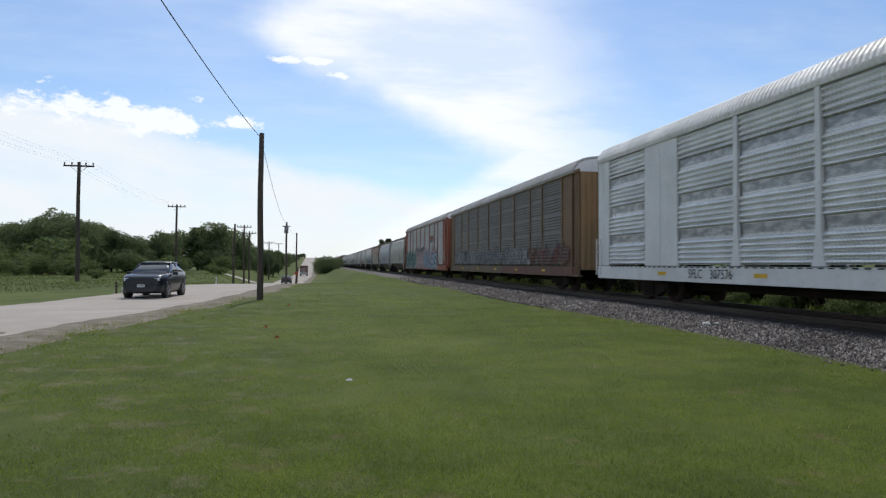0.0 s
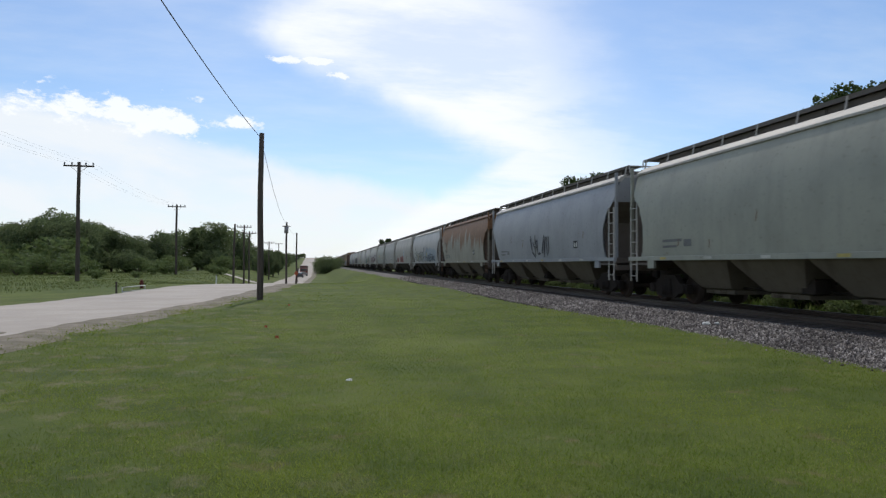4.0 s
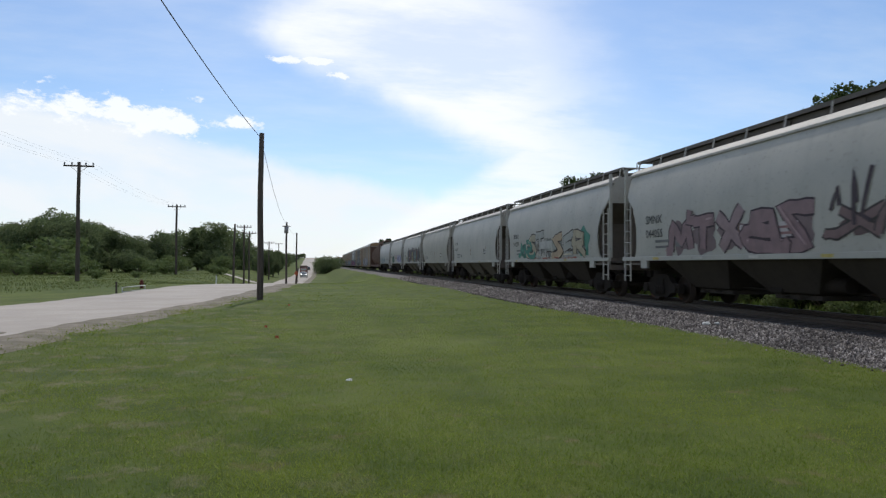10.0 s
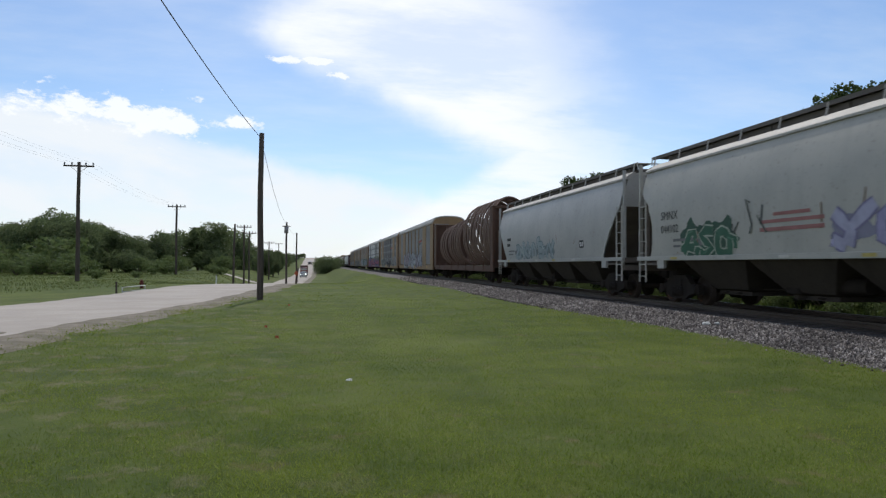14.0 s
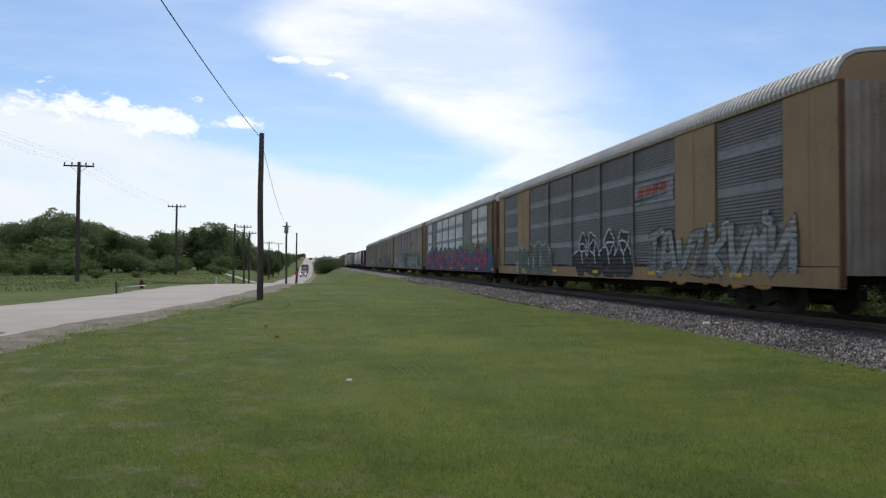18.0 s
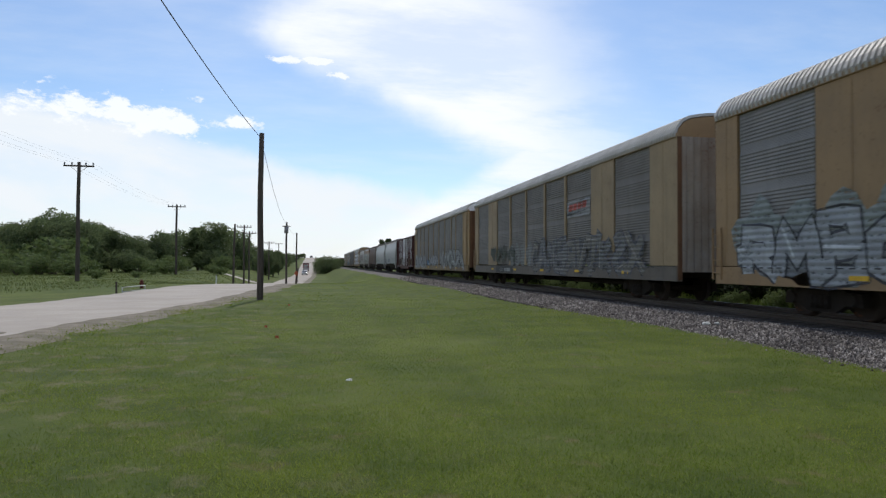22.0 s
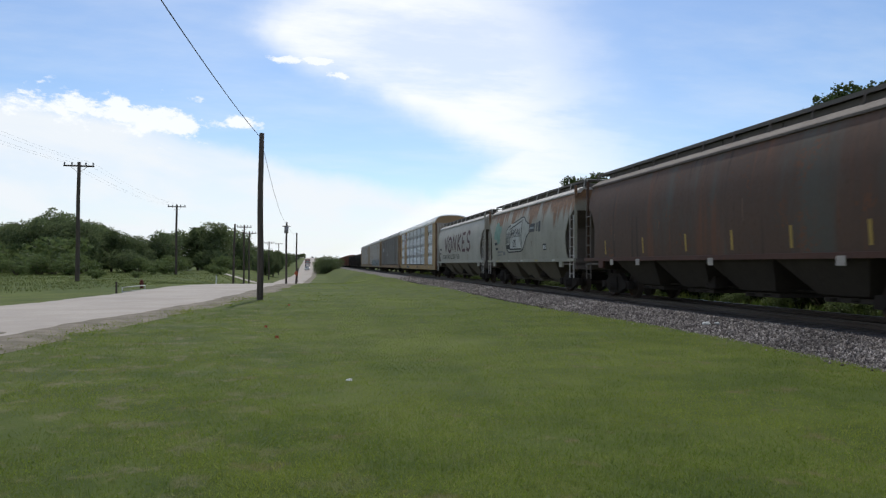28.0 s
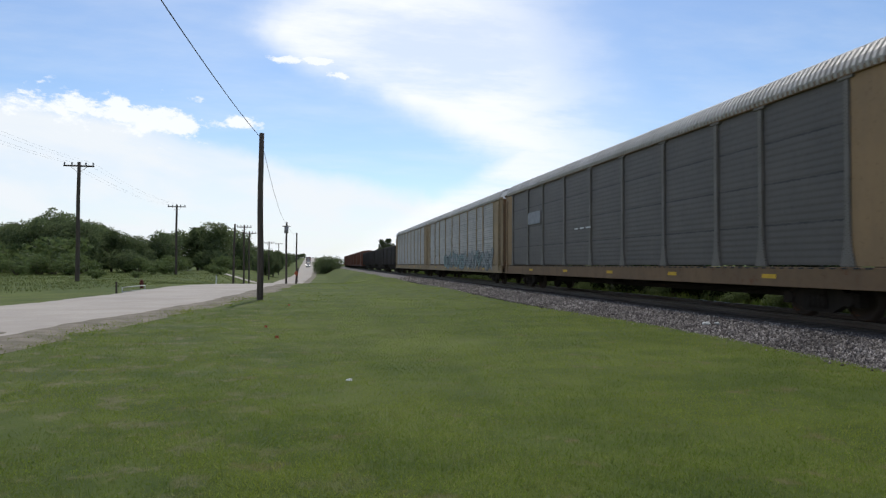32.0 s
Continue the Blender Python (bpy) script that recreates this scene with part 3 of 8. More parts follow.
def rounded(pts, n=3):
    """The same line with its corners eased."""
    out = []
    for i in range(len(pts) - 1):
        p0, p1, p2, p3 = (Vector(pts[min(max(i + d, 0), len(pts) - 1)]) for d in (-1, 0, 1, 2))
        for k in range(n):
            t = k / n
            q = 0.5 * (2 * p1 + (p2 - p0) * t + (2 * p0 - 5 * p1 + 4 * p2 - p3) * t * t + (3 * p1 - p0 - 3 * p2 + p3) * t ** 3)
            out.append((q.x, q.y))
    return out + [tuple(pts[-1])]


def glyph(rng, d, z, w, h):
    """A ragged patch of spray."""
    n = 20
    ph, lobes = rng.uniform(0, 6.28), rng.choice((3, 4, 5))
    out = []
    for k in range(n):
        a = k * math.tau / n
        r = 0.5 * (1 + 0.16 * math.sin(lobes * a + ph) + 0.12 * rng.uniform(-1, 1))
        out.append((d + w * r * math.cos(a), z + h * r * math.sin(a)))
    return out


def graffiti(car, surf, d0, d1, z0, z1, fills, outline, seed, halo=None, letters=None, bits=None, ridge=None, forms=None, curl=True):
    """A spray-painted piece: cloud behind, fat overlapping forms with an outline, highlights."""
    rng = random.Random(seed)
    H = z1 - z0
    if ridge is None:
        ridge = abs(surf(1.5) - surf(3.0)) < 1e-6
    n = len(forms) if forms else max(2, letters or int((d1 - d0) / (H * 0.8)))
    forms = forms or [rng.choice("ABCEHKMNORSTUVXYZ") for _ in range(n)]
    under = tuple(0.6 * c for c in fills[-1])
    w = (d1 - d0) / n
    if halo:
        polys = [glyph(rng, d0 + w * (k + 0.5), z0 + H * rng.uniform(0.46, 0.60), w * 1.5, H * rng.uniform(1.0, 1.25)) for k in range(n)]
        polys = [[(min(max(d, d0 - 0.5), d1 + 0.5), max(z, z0)) for d, z in p] for p in polys]
        for q in range(3):
            tagged(fill_mesh("graffiti_cloud", polys[q::3], surf, 0.003 + 0.002 * q, ink(halo, ridge), car), kind="stuff")
    fat = min(0.30 * w, 0.23 * H)
    outs, shines = [], []
    for k, form in enumerate(forms):
        lean, ww, hh = rng.uniform(-0.15, 0.30), w * rng.uniform(1.10, 1.34) - fat, H * rng.uniform(0.78, 1.0) - fat
        tilt = rng.uniform(-0.16, 0.16)
        lines = []
        bones = FORMS[form]
        if rng.random() < 0.45:
            bones = [[(1 - u, v) for u, v in ln] for ln in bones]
        spur = rng.choice(bones)[-1]
        out = 0.28 if spur[0] > 0.5 else -0.28
        bones = bones + [[spur, (spur[0] + out, spur[1] + rng.uniform(-0.12, 0.16)), (spur[0] + out * 0.8, spur[1] + rng.choice((-0.3, 0.3)))]]
        for ln in bones:
            pts = [(d0 + w * (k + 0.5) + (u - 0.5) * ww + lean * (v - 0.5) * hh + rng.uniform(-0.05, 0.05) * w,
                    max(z0 + fat * 0.5, z0 + fat * 0.55 + v * hh + tilt * (u - 0.5) * ww + rng.uniform(-0.04, 0.04) * H)) for u, v in ln]
            lines.append(rounded(pts) if curl and rng.random() < 0.6 else pts)
        outs.append((lines, rng.choice(fills)))
        a = rng.choice(lines)
        i = rng.randrange(len(a) - 1)
        shines.append([(a[i][0] - fat * 0.2, a[i][1] + fat * 0.15), (a[i + 1][0] - fat * 0.2, a[i + 1][1] + fat * 0.1)])
    rim = min(max(0.045, fat * 0.16), 0.075)
    for k, (lines, c) in enumerate(outs):
        up = 0.008 * (k % 2)
        letter = stroke_mesh("graffiti_letter", lines, fat, surf, 0.014 + up, ink(c, ridge), car)
        if outline:
            stroke_mesh("outline", lines, fat + 2 * rim, surf, 0.010 + up, ink(outline, ridge), letter)
    polys = [glyph(rng, d0 + w * (k + 0.5), z0 + H * 0.42, w * 0.95, H * rng.uniform(0.5, 0.75)) for k in range(n)]
    polys = [[(d, max(z, z0)) for d, z in p] for p in polys]
    for q in (0, 1):
        tagged(fill_mesh("graffiti_patch", polys[q::2], surf, 0.006 + 0.002 * q, ink(under, ridge), car), kind="stuff")
    lite = bits or tuple(min(0.8, c * 1.4 + 0.04) for c in fills[0])
    stroke_mesh("graffiti_highlight", shines, max(0.03, fat * 0.18), surf, 0.034, ink(lite, ridge), car, kind="stuff")


def scrawl(car, surf, d0, d1, z0, z1, colour, seed, w=0.06):
    """A hand tag: one thin loose line."""
    rng = random.Random(seed)
    n = max(3, int((d1 - d0) / 0.4))
    lines = []
    for k in range(n):
        d = d0 + (d1 - d0) * (k + 0.5) / n
        hw = (d1 - d0) / n * 0.55
        lines.append([(d + rng.uniform(-hw, hw), z0 + (z1 - z0) * rng.random()) for _ in range(rng.choice((3, 4, 5)))])
    stroke_mesh("graffiti_tag", lines, w, surf, 0.020, ink(colour, abs(surf(1.5) - surf(3.0)) < 1e-6), car, kind="stuff")


def letters(car, surf, d, z, size, text, mat, name="lettering", stretch=1.0):
    """Readable characters; d is where the first one stands, measured from the rear."""
    cu = bpy.data.curves.new("text", "FONT")
    cu.body, cu.size, cu.resolution_u = text, 1.0, 3
    ob = bpy.data.objects.new("text", cu)
    scene.collection.objects.link(ob)
    me = bpy.data.meshes.new_from_object(ob.evaluated_get(bpy.context.evaluated_depsgraph_get()))
    bpy.data.objects.remove(ob)
    me.name = name
    me.materials.clear()
    for v in me.vertices:
        v.co = side_point(surf, d + v.co.x * size * stretch, z + v.co.y * size, 0.014)
    me.materials.append(mat)
    return part(name, me, mat, car)


def bars(car, surf, rows, mat, name="stencil_bar"):
    """Small print that cannot be read: plain bars, each (d0, d1, z0, z1)."""
    polys = [[(a, z0), (b, z0), (b, z1), (a, z1)] for a, b, z0, z1 in rows]
    return fill_mesh(name, polys, surf, 0.012, mat, car)


# ---------------------------------------------------------------- autoracks
def flat_side(x):
    return lambda z: x


def corrugated(w, h, groups, ridges, depth, flat):
    """A rack panel: groups of rounded horizontal ridges with plain strips between."""
    def build():
        zs = [(0.0, 0.0)]
        gh = (h - flat * (groups - 1)) / groups
        z = 0.0
        for g in range(groups):
            p = gh / ridges
            for r in range(ridges):
                zs += [(z + p * 0.05, 0.0), (z + p * 0.24, depth * 0.88), (z + p * 0.38, depth), (z + p * 0.58, depth * 0.78), (z + p * 0.95, 0.0)]
                z += p
            z += flat
            if g < groups - 1:
                zs.append((z, 0.0))
        zs.append((h, 0.0))
        bm = bmesh.new()
        cols = (0.0, -0.06, -w + 0.06, -w)
        net = [[bm.verts.new((-d, y, q)) for y in cols] for q, d in zs]
        for k in range(len(zs) - 1):
            for i in range(3):
                bm.faces.new((net[k][i], net[k + 1][i], net[k + 1][i + 1], net[k][i + 1])).smooth = depth < 0.05
        # a folded back edge so that the sheet has thickness
        for i, y in ((0, 0.0), (3, -w)):
            back = [bm.verts.new((0.05, y, q)) for q, d in zs]
            for k in range(len(zs) - 1):
                bm.faces.new((net[k][i], net[k + 1][i], back[k + 1], back[k]))
        return bm
    return build


ROOF_HALF = [(1.53, 4.95), (1.52, 5.05), (1.46, 5.20), (1.31, 5.40), (1.06, 5.52), (0.70, 5.58), (0.36, 5.61)]
ROOF_ARC = [(-x, z) for x, z in ROOF_HALF] + [(0, 5.62)] + ROOF_HALF[::-1]


def rack_roof(L):
    """Pressed roof sheets: square ribs across the whole arc, gathered in at the two ends."""
    def build():
        bm = bmesh.new()
        n = int(L / 0.166)
        p = L / n
        rows = [(0.0, 0.0)]
        for k in range(n):
            y = -k * p
            rows += [(y - p * 0.40, 0.0), (y - p * 0.46, 1.0), (y - p * 0.93, 1.0), (y - p * 0.99, 0.0)]
        rows.append((-L, 0.0))
        prev = None
        for y, s in rows:
            ring = []
            for x, z in ROOF_ARC:
                out = Vector((x * 0.62, max(z - 4.80, 0.0))).normalized() * 0.09 * s * min(1.0, (z - 4.90) / 0.12)
                ring.append(bm.verts.new((x + out.x, y, z + out.y)))
            if prev:
                for k in range(len(ring) - 1):
                    bm.faces.new((prev[k], prev[k + 1], ring[k + 1], ring[k]))
            prev = ring
        return bm
    return build


def end_arch():
    bm = bmesh.new()
    pts = [(x * 0.99, z - 0.02) for x, z in ROOF_ARC]
    a = [bm.verts.new((x, 0, z)) for x, z in pts]
    b = [bm.verts.new((x, 0.05, z)) for x, z in pts]
    bm.faces.new(a)
    bm.faces.new(b[::-1])
    for k in range(len(pts)):
        j = (k + 1) % len(pts)
        bm.faces.new((a[k], b[k], b[j], a[j]))
    return bm


def end_door(bm=None):
    """A folding end door leaf with upright folds."""
    bm = bmesh.new()
    n = 6
    pts = []
    for k in range(n):
        x = k * 0.235
        pts += [(x, 0.0), (x + 0.08, -0.05), (x + 0.16, -0.05), (x + 0.235, 0.0)]
    for (x0, y0), (x1, y1) in zip(pts[:-1], pts[1:]):
        if x1 - x0 < 1e-6:
            continue
        vs = [bm.verts.new(p) for p in ((x0, y0, 0), (x1, y1, 0), (x1, y1, 4.0), (x0, y0, 4.0))]
        bm.faces.new(vs)
    bmesh.ops.remove_doubles(bm, verts=bm.verts, dist=1e-4)
    box(bm, 0, 1.41, 0.01, 0.04, 0, 4.0)
    return bm


def rack_post(w, flare, head=0.0):
    def build():
        bm = bmesh.new()
        out = [(-w / 2 - flare, 0), (-w / 2 - flare * 0.35, 0.35), (-w / 2, 0.8), (-w / 2, 3.86), (w / 2, 3.86), (w / 2, 0.8), (w / 2 + flare * 0.35, 0.35), (w / 2 + flare, 0)]
        a = [bm.verts.new((-0.055, y, z)) for y, z in out]
        b = [bm.verts.new((0.05, y, z)) for y, z in out]
        bm.faces.new(a)
        bm.faces.new(b[::-1])
        for k in range(8):
            j = (k + 1) % 8
            bm.faces.new((a[k], b[k], b[j], a[j]))
        if head:
            box(bm, -0.075, 0.05, -head, head, 3.74, 3.85, 0.012)
        return bm
    return build


PZ, PH = 1.14, 3.84               # foot and height of the rack panels
W_PANELS = [(0.95, 3.65), (5.70, 8.45), (8.65, 11.35), (11.50, 14.25), (14.43, 17.0), (17.12, 19.80), (21.90, 24.55)]
W_PLATES = [(0.0, 0.93), (3.67, 5.68), (19.82, 21.88), (24.57, 26.25)]
W_POSTS = [8.55, 11.43, 14.34, 17.06]
N_POSTS = [1.45, 4.15, 6.45, 9.3, 12.15, 15.0, 17.85, 20.65, 22.5, 25.2]


def autorack(style, label, frame_mat, panel_mat, roof_mat, door_mat, sill_mat=None, smooth_panels=False, corner_mat=None, post_mat=None):
    car = thing("autorack", label, "autorack rail car", "rail cars of the freight train")
    L = 26.25 if style == "wide" else 27.2
    sill_mat = sill_mat or frame_mat
    back = 0.0 if style == "wide" else 0.5
    piece("roof", ("roof", L), rack_roof(L - 2 * back), roof_mat, car, (0, -back, 0), label="ribbed galvanised roof")
    piece("deck", ("deck", L), lambda: boxed(-1.40, 1.40, -L + 0.05, -0.05, 0.96, 1.08), GRIME, car)
    for s in (-1, 1):
        piece("side_sill", ("sill", L), lambda: box(box(bmesh.new(), -0.04, 0.04, -L, 0, 0.68, 1.12, 0.012), 0.04, 0.14, -L, 0, 0.68, 0.74), sill_mat, car, (s * 1.50, -L if s > 0 else 0, 0), math.pi if s > 0 else 0)
        piece("top_rail", ("rail", L), lambda: boxed(-0.04, 0.05, -L, 0, 4.94, 5.06, 0.01), frame_mat, car, (s * 1.515, -L if s > 0 else 0, 0), math.pi if s > 0 else 0)

        def put(name, key, build, mat, d, w, x=1.47, z=PZ, label=""):
            """Something w wide whose rear edge is d from the car's rear."""
            if s < 0:
                piece(name, key, build, mat, car, (-x, -d, z), 0.0, label)
            else:
                piece(name, key, build, mat, car, (x, -d - w, z), math.pi, label)
        if style == "wide":
            for d0, d1 in W_PANELS:
                w = round(d1 - d0 - 0.07, 2)
                put("panel", ("wp", w, smooth_panels), corrugated(w, PH - 0.08, 4, 9 if smooth_panels else 5, 0.018 if smooth_panels else 0.080, 0.20 if smooth_panels else 0.30), panel_mat, d0 + 0.035, w, 1.465 if smooth_panels else 1.445, PZ + 0.04)
            for d0, d1 in W_PLATES:
                w = round(d1 - d0, 2)
                put("plate", ("plate", w), lambda: box(box(bmesh.new(), -0.045, 0.05, -w, 0, 0, PH, 0.01), -0.055, -0.04, -w / 2 - 0.012, -w / 2 + 0.012, 0.02, PH - 0.02), corner_mat if corner_mat and d0 > 20 else frame_mat, d0, w)
            for d in W_POSTS:
                put("post", ("post", 0.16), rack_post(0.16, 0.13), post_mat or frame_mat, d, 0.0, 1.485)
        else:
            edges = N_POSTS
            for a, b in zip(edges[:-1], edges[1:]):
                w = round(b - a - 0.16, 2)
                if smooth_panels == "sheet":
                    put("panel", ("np", w, "sheet"), corrugated(w, PH - 0.06, 4, 6, 0.006, 0.06), panel_mat, a + 0.08, w, 1.465, PZ + 0.03)
                    continue
                put("panel", ("np", w, smooth_panels), corrugated(w, PH - 0.06, 5 if not smooth_panels else 4, 5, 0.034 if not smooth_panels else 0.016, 0.14 if not smooth_panels else 0.05), panel_mat, a + 0.08, w, 1.465, PZ + 0.03)
            for d in edges:
                put("post", ("post", 0.11), rack_post(0.12, 0.14, 0.20), post_mat or frame_mat, d, 0.0)
            for d0, w in ((0.05, 1.33), (25.28, 1.12)):
                put("end_plate", ("eplate", w), lambda: box(bmesh.new(), -0.02, 0.05, -w, 0, 0, PH, 0.01), corner_mat or frame_mat, d0, w)
            for d0, w in ((26.5, 0.6),):
                put("ladder_panel", ("lpanel", w), lambda: box(bmesh.new(), 0.02, 0.08, -w, 0, -0.2, PH, 0.01), corner_mat or frame_mat, d0, w)
        if style == "wide":
            put("side_ladder", "short_ladder", ladder_mesh(1.35, 0.36, 4), frame_mat, 0.28, 0.0, 1.56, PZ - 0.35)
        for d in ((0.12, 26.55) if style != "wide" else ()):
            put("ladder", ("ladder", style), ladder_mesh(3.9, 0.5, 9), frame_mat, d + 0.5, 0.0, 1.56, PZ - 0.35)
    for y, turn in ((-0.02, 0.0), (-L + 0.02, math.pi)):
        piece("end_arch", "end_arch", end_arch, TAN if style == "wide" else ROOF_BRIGHT, car, (0, y - (back if not turn else -back), 0), turn + math.pi)
        for k in (-1, 1):
            if style == "wide":
                piece("door_post", "door_post", lambda: boxed(-0.07, 0.07, -0.05, 0.09, 0.72, 4.95, 0.012), DARK_DOOR, car, (k * 1.44, y, 0), turn + math.pi)
            piece("end_door", "end_door", end_door, frame_mat if style == "wide" and k > 0 else door_mat, car, ((-1.42 if turn else 1.42) if k < 0 else 0.0, y, 0.95), turn + math.pi)
    underframe(car, L, 3.3, 0.40, 0.56)
    slots = [(d, d + 0.17, 1.085, 1.115) for d in np.arange(1.2, L - 1.2, 0.31)]
    tagged(bars(car, flat_side(1.548), slots, BLACK, "bolt_slots"), kind="stuff")
    refl = [(d, d + 0.5, 0.86, 0.96) for d in (4.6, 9.3, 13.8, 18.2, 22.6)]
    for r in refl:
        bars(car, flat_side(1.545), [r], YELLOW, "reflector")
    return car


# ---------------------------------------------------------------- covered hoppers
HOP = [(1.16, 1.50), (1.45, 1.535), (1.9, 1.565), (2.4, 1.58), (2.9, 1.57), (3.3, 1.53), (3.65, 1.465), (3.95, 1.385), (4.22, 1.29)]


def hopper_side(z):
    return float(np.interp(z, [p[0] for p in HOP], [p[1] for p in HOP]))


ROUND_CUT = [(1.40, 0.80), (1.6, 0.93), (1.9, 1.00), (2.3, 1.02), (2.6, 0.96), (2.85, 0.80), (3.0, 0.76), (3.15, 0.62), (3.3, 0.40), (3.42, 0.22), (4.22, 0.22)]
SLANT_CUT = [(1.40, 1.75), (1.6, 1.62), (2.2, 1.15), (2.7, 0.75), (3.1, 0.36), (3.3, 0.25), (3.7, 0.22), (4.12, 0.22)]


def cut_at(cut, z):
    return float(np.interp(z, [c[0] for c in cut], [c[1] for c in cut]))


def hopper_sheet(L, front, rear):
    """The bulging side sheet, its ends cut to shape."""
    def build():
        bm = bmesh.new()
        zs = [1.40, 1.5, 1.6, 1.75, 1.9, 2.1, 2.3, 2.5, 2.7, 2.85, 3.0, 3.15, 3.3, 3.5, 3.7, 3.85, 4.0, 4.12, 4.22]
        ny = 16
        rows = []
        for z in zs:
            a, b = cut_at(rear, z), L - cut_at(front, z)
            rows.append([bm.verts.new((-hopper_side(z), -(a + (b - a) * k / ny), z)) for k in range(ny + 1)])
        for r, q in zip(rows[:-1], rows[1:]):
            for k in range(ny):
                f = bm.faces.new((r[k], r[k + 1], q[k + 1], q[k]))
                f.smooth = True
        # inner skin, so that the sheet has an edge
        geom = bmesh.ops.duplicate(bm, geom=bm.verts[:] + bm.edges[:] + bm.faces[:])
        moved = [g for g in geom["geom"] if isinstance(g, bmesh.types.BMVert)]
        for v in moved:
            v.co.x += 0.05
        return bm
    return build


def hopper_bay(w):
    """One discharge bay: wide side sheets that slope in under the sill to a sliding gate."""
    def build():
        bm = bmesh.new()
        rings = []
        for x, y, z in ((1.46, w / 2 - 0.02, 1.36), (1.40, w / 2 - 0.10, 1.24), (0.86, w * 0.25, 0.52), (0.66, w * 0.22, 0.46)):
            rings.append([bm.verts.new(q) for q in ((-x, -y, z), (x, -y, z), (x, y, z), (-x, y, z))])
        for a, b in zip(rings[:-1], rings[1:]):
            for k in range(4):
                bm.faces.new((a[k], a[(k + 1) % 4], b[(k + 1) % 4], b[k]))
        bm.faces.new(rings[0])
        bm.faces.new(rings[-1][::-1])
        box(bm, -0.74, 0.74, -w * 0.24, w * 0.24, 0.36, 0.47, 0.015)
        for y in (-0.3, 0.3):
            tube(bm, (-0.95, y, 0.42), (0.95, y, 0.42), 0.03, seg=6)
        return bm
    return build


def covered_hopper(L, label, mat, roof_mat=None, front="round", rear="slant", bays=3, dark_end=None, sill_mat=None, bay_mat=None, end_mat=None):
    car = thing("covered_hopper", label, "covered hopper car", "rail cars of the freight train")
    roof_mat = roof_mat or mat
    dark_end = dark_end or GRIME
    bay_mat = bay_mat or BAY_SHADED
    L = round(L, 1)
    fc, rc = (ROUND_CUT if front == "round" else SLANT_CUT), (ROUND_CUT if rear == "round" else SLANT_CUT)
    for s in (-1, 1):
        f, r = (fc, rc) if s < 0 else (rc, fc)
        key = ("sheet", L, front, rear) if s < 0 else ("sheet", L, rear, front)
        piece("side_sheet", key, hopper_sheet(L, f, r), mat, car, (0, 0 if s < 0 else -L, 0), 0.0 if s < 0 else math.pi)
        piece("side_sill", ("hsill", L), lambda: box(box(box(bmesh.new(), -0.05, 0.05, -L, 0, 1.30, 1.43, 0.01), -0.045, 0.04, -1.75, -1.35, 1.06, 1.31), -0.045, 0.04, -L + 1.35, -L + 1.75, 1.06, 1.31), sill_mat or mat, car, (s * 1.54, 0 if s < 0 else -L, 0), 0 if s < 0 else math.pi)
        # the sloping roof edge
        piece("roof_edge", ("redge", L), lambda: prism(bmesh.new(), [(-1.36, 4.15), (-1.36, 4.21), (-1.32, 4.25), (-1.06, 4.42), (-0.98, 4.40), (-1.22, 4.15)], -L + 0.18, -0.18), roof_mat, car, (0, 0 if s < 0 else -L, 0), 0 if s < 0 else math.pi)

        def walkway():
            bm = bmesh.new()
            box(bm, -1.00, -0.50, -L + 0.05, -0.05, 4.66, 4.70)
            box(bm, -1.02, -0.98, -L + 0.05, -0.05, 4.62, 4.72)
            return bm
        piece("running_board", ("rb", L), walkway, GRATING, car, (0, 0 if s < 0 else -L, 0), 0 if s < 0 else math.pi)

        n = int(L / 1.5)
        for k in range(n + 1):
            y = -0.2 - (L - 0.4) * k / n
            piece("board_bracket", "rbp", lambda: tube(bmesh.new(), (-1.08, 0, 4.38), (-1.01, 0, 4.70), 0.028, seg=4), roof_mat, car, (0, y, 0), 0 if s < 0 else math.pi)
    piece("roof", ("hroof", L), lambda: prism(bmesh.new(), [(-1.05, 4.36), (-0.5, 4.44), (0.5, 4.44), (1.05, 4.36), (1.05, 4.30), (-1.05, 4.30)], -L + 0.2, -0.2), roof_mat, car)

    n = max(5, int(L / 2.4))
    w = (L - 1.6) / n
    for k in range(n):
        piece("hatch_cover", ("hatch", round(w, 3)), lambda: tube(boxed(-0.9, 0.9, -w / 2 + 0.02, w / 2 - 0.02, 4.40, 4.63, 0.03), (-0.92, 0, 4.63), (0.92, 0, 4.63), 0.03, seg=6), GRATING, car, (0, -0.8 - w * (k + 0.5), 0))
    for y, s in ((0.0, 1), (-L, -1)):
        def plate(spec):
            def build():
                bm = bmesh.new()
                rows = [[[bm.verts.new((k * x, yy + dy, z)) for k in (-1, 1)] for x, yy, z in spec] for dy in (0.0, -0.05)]
                for (a, b), (d, e) in rows:
                    bm.faces.new((a, b, e, d))
                ring = [[r[0][0], r[1][0], r[1][1], r[0][1]] for r in rows]
                for k in range(4):
                    bm.faces.new((ring[0][k], ring[0][(k + 1) % 4], ring[1][(k + 1) % 4], ring[1][k]))
                return bm
            return build
        turn = 0 if s > 0 else math.pi
        curved = (front if s < 0 else rear) == "round"
        low = 3.42 if curved else 3.2
        piece("end_wall", ("hop_end", curved), plate(((1.24, -0.22, 4.34), (1.47, -0.22, low))), end_mat or mat, car, (0, y, 0), turn, "dusty upper end wall")
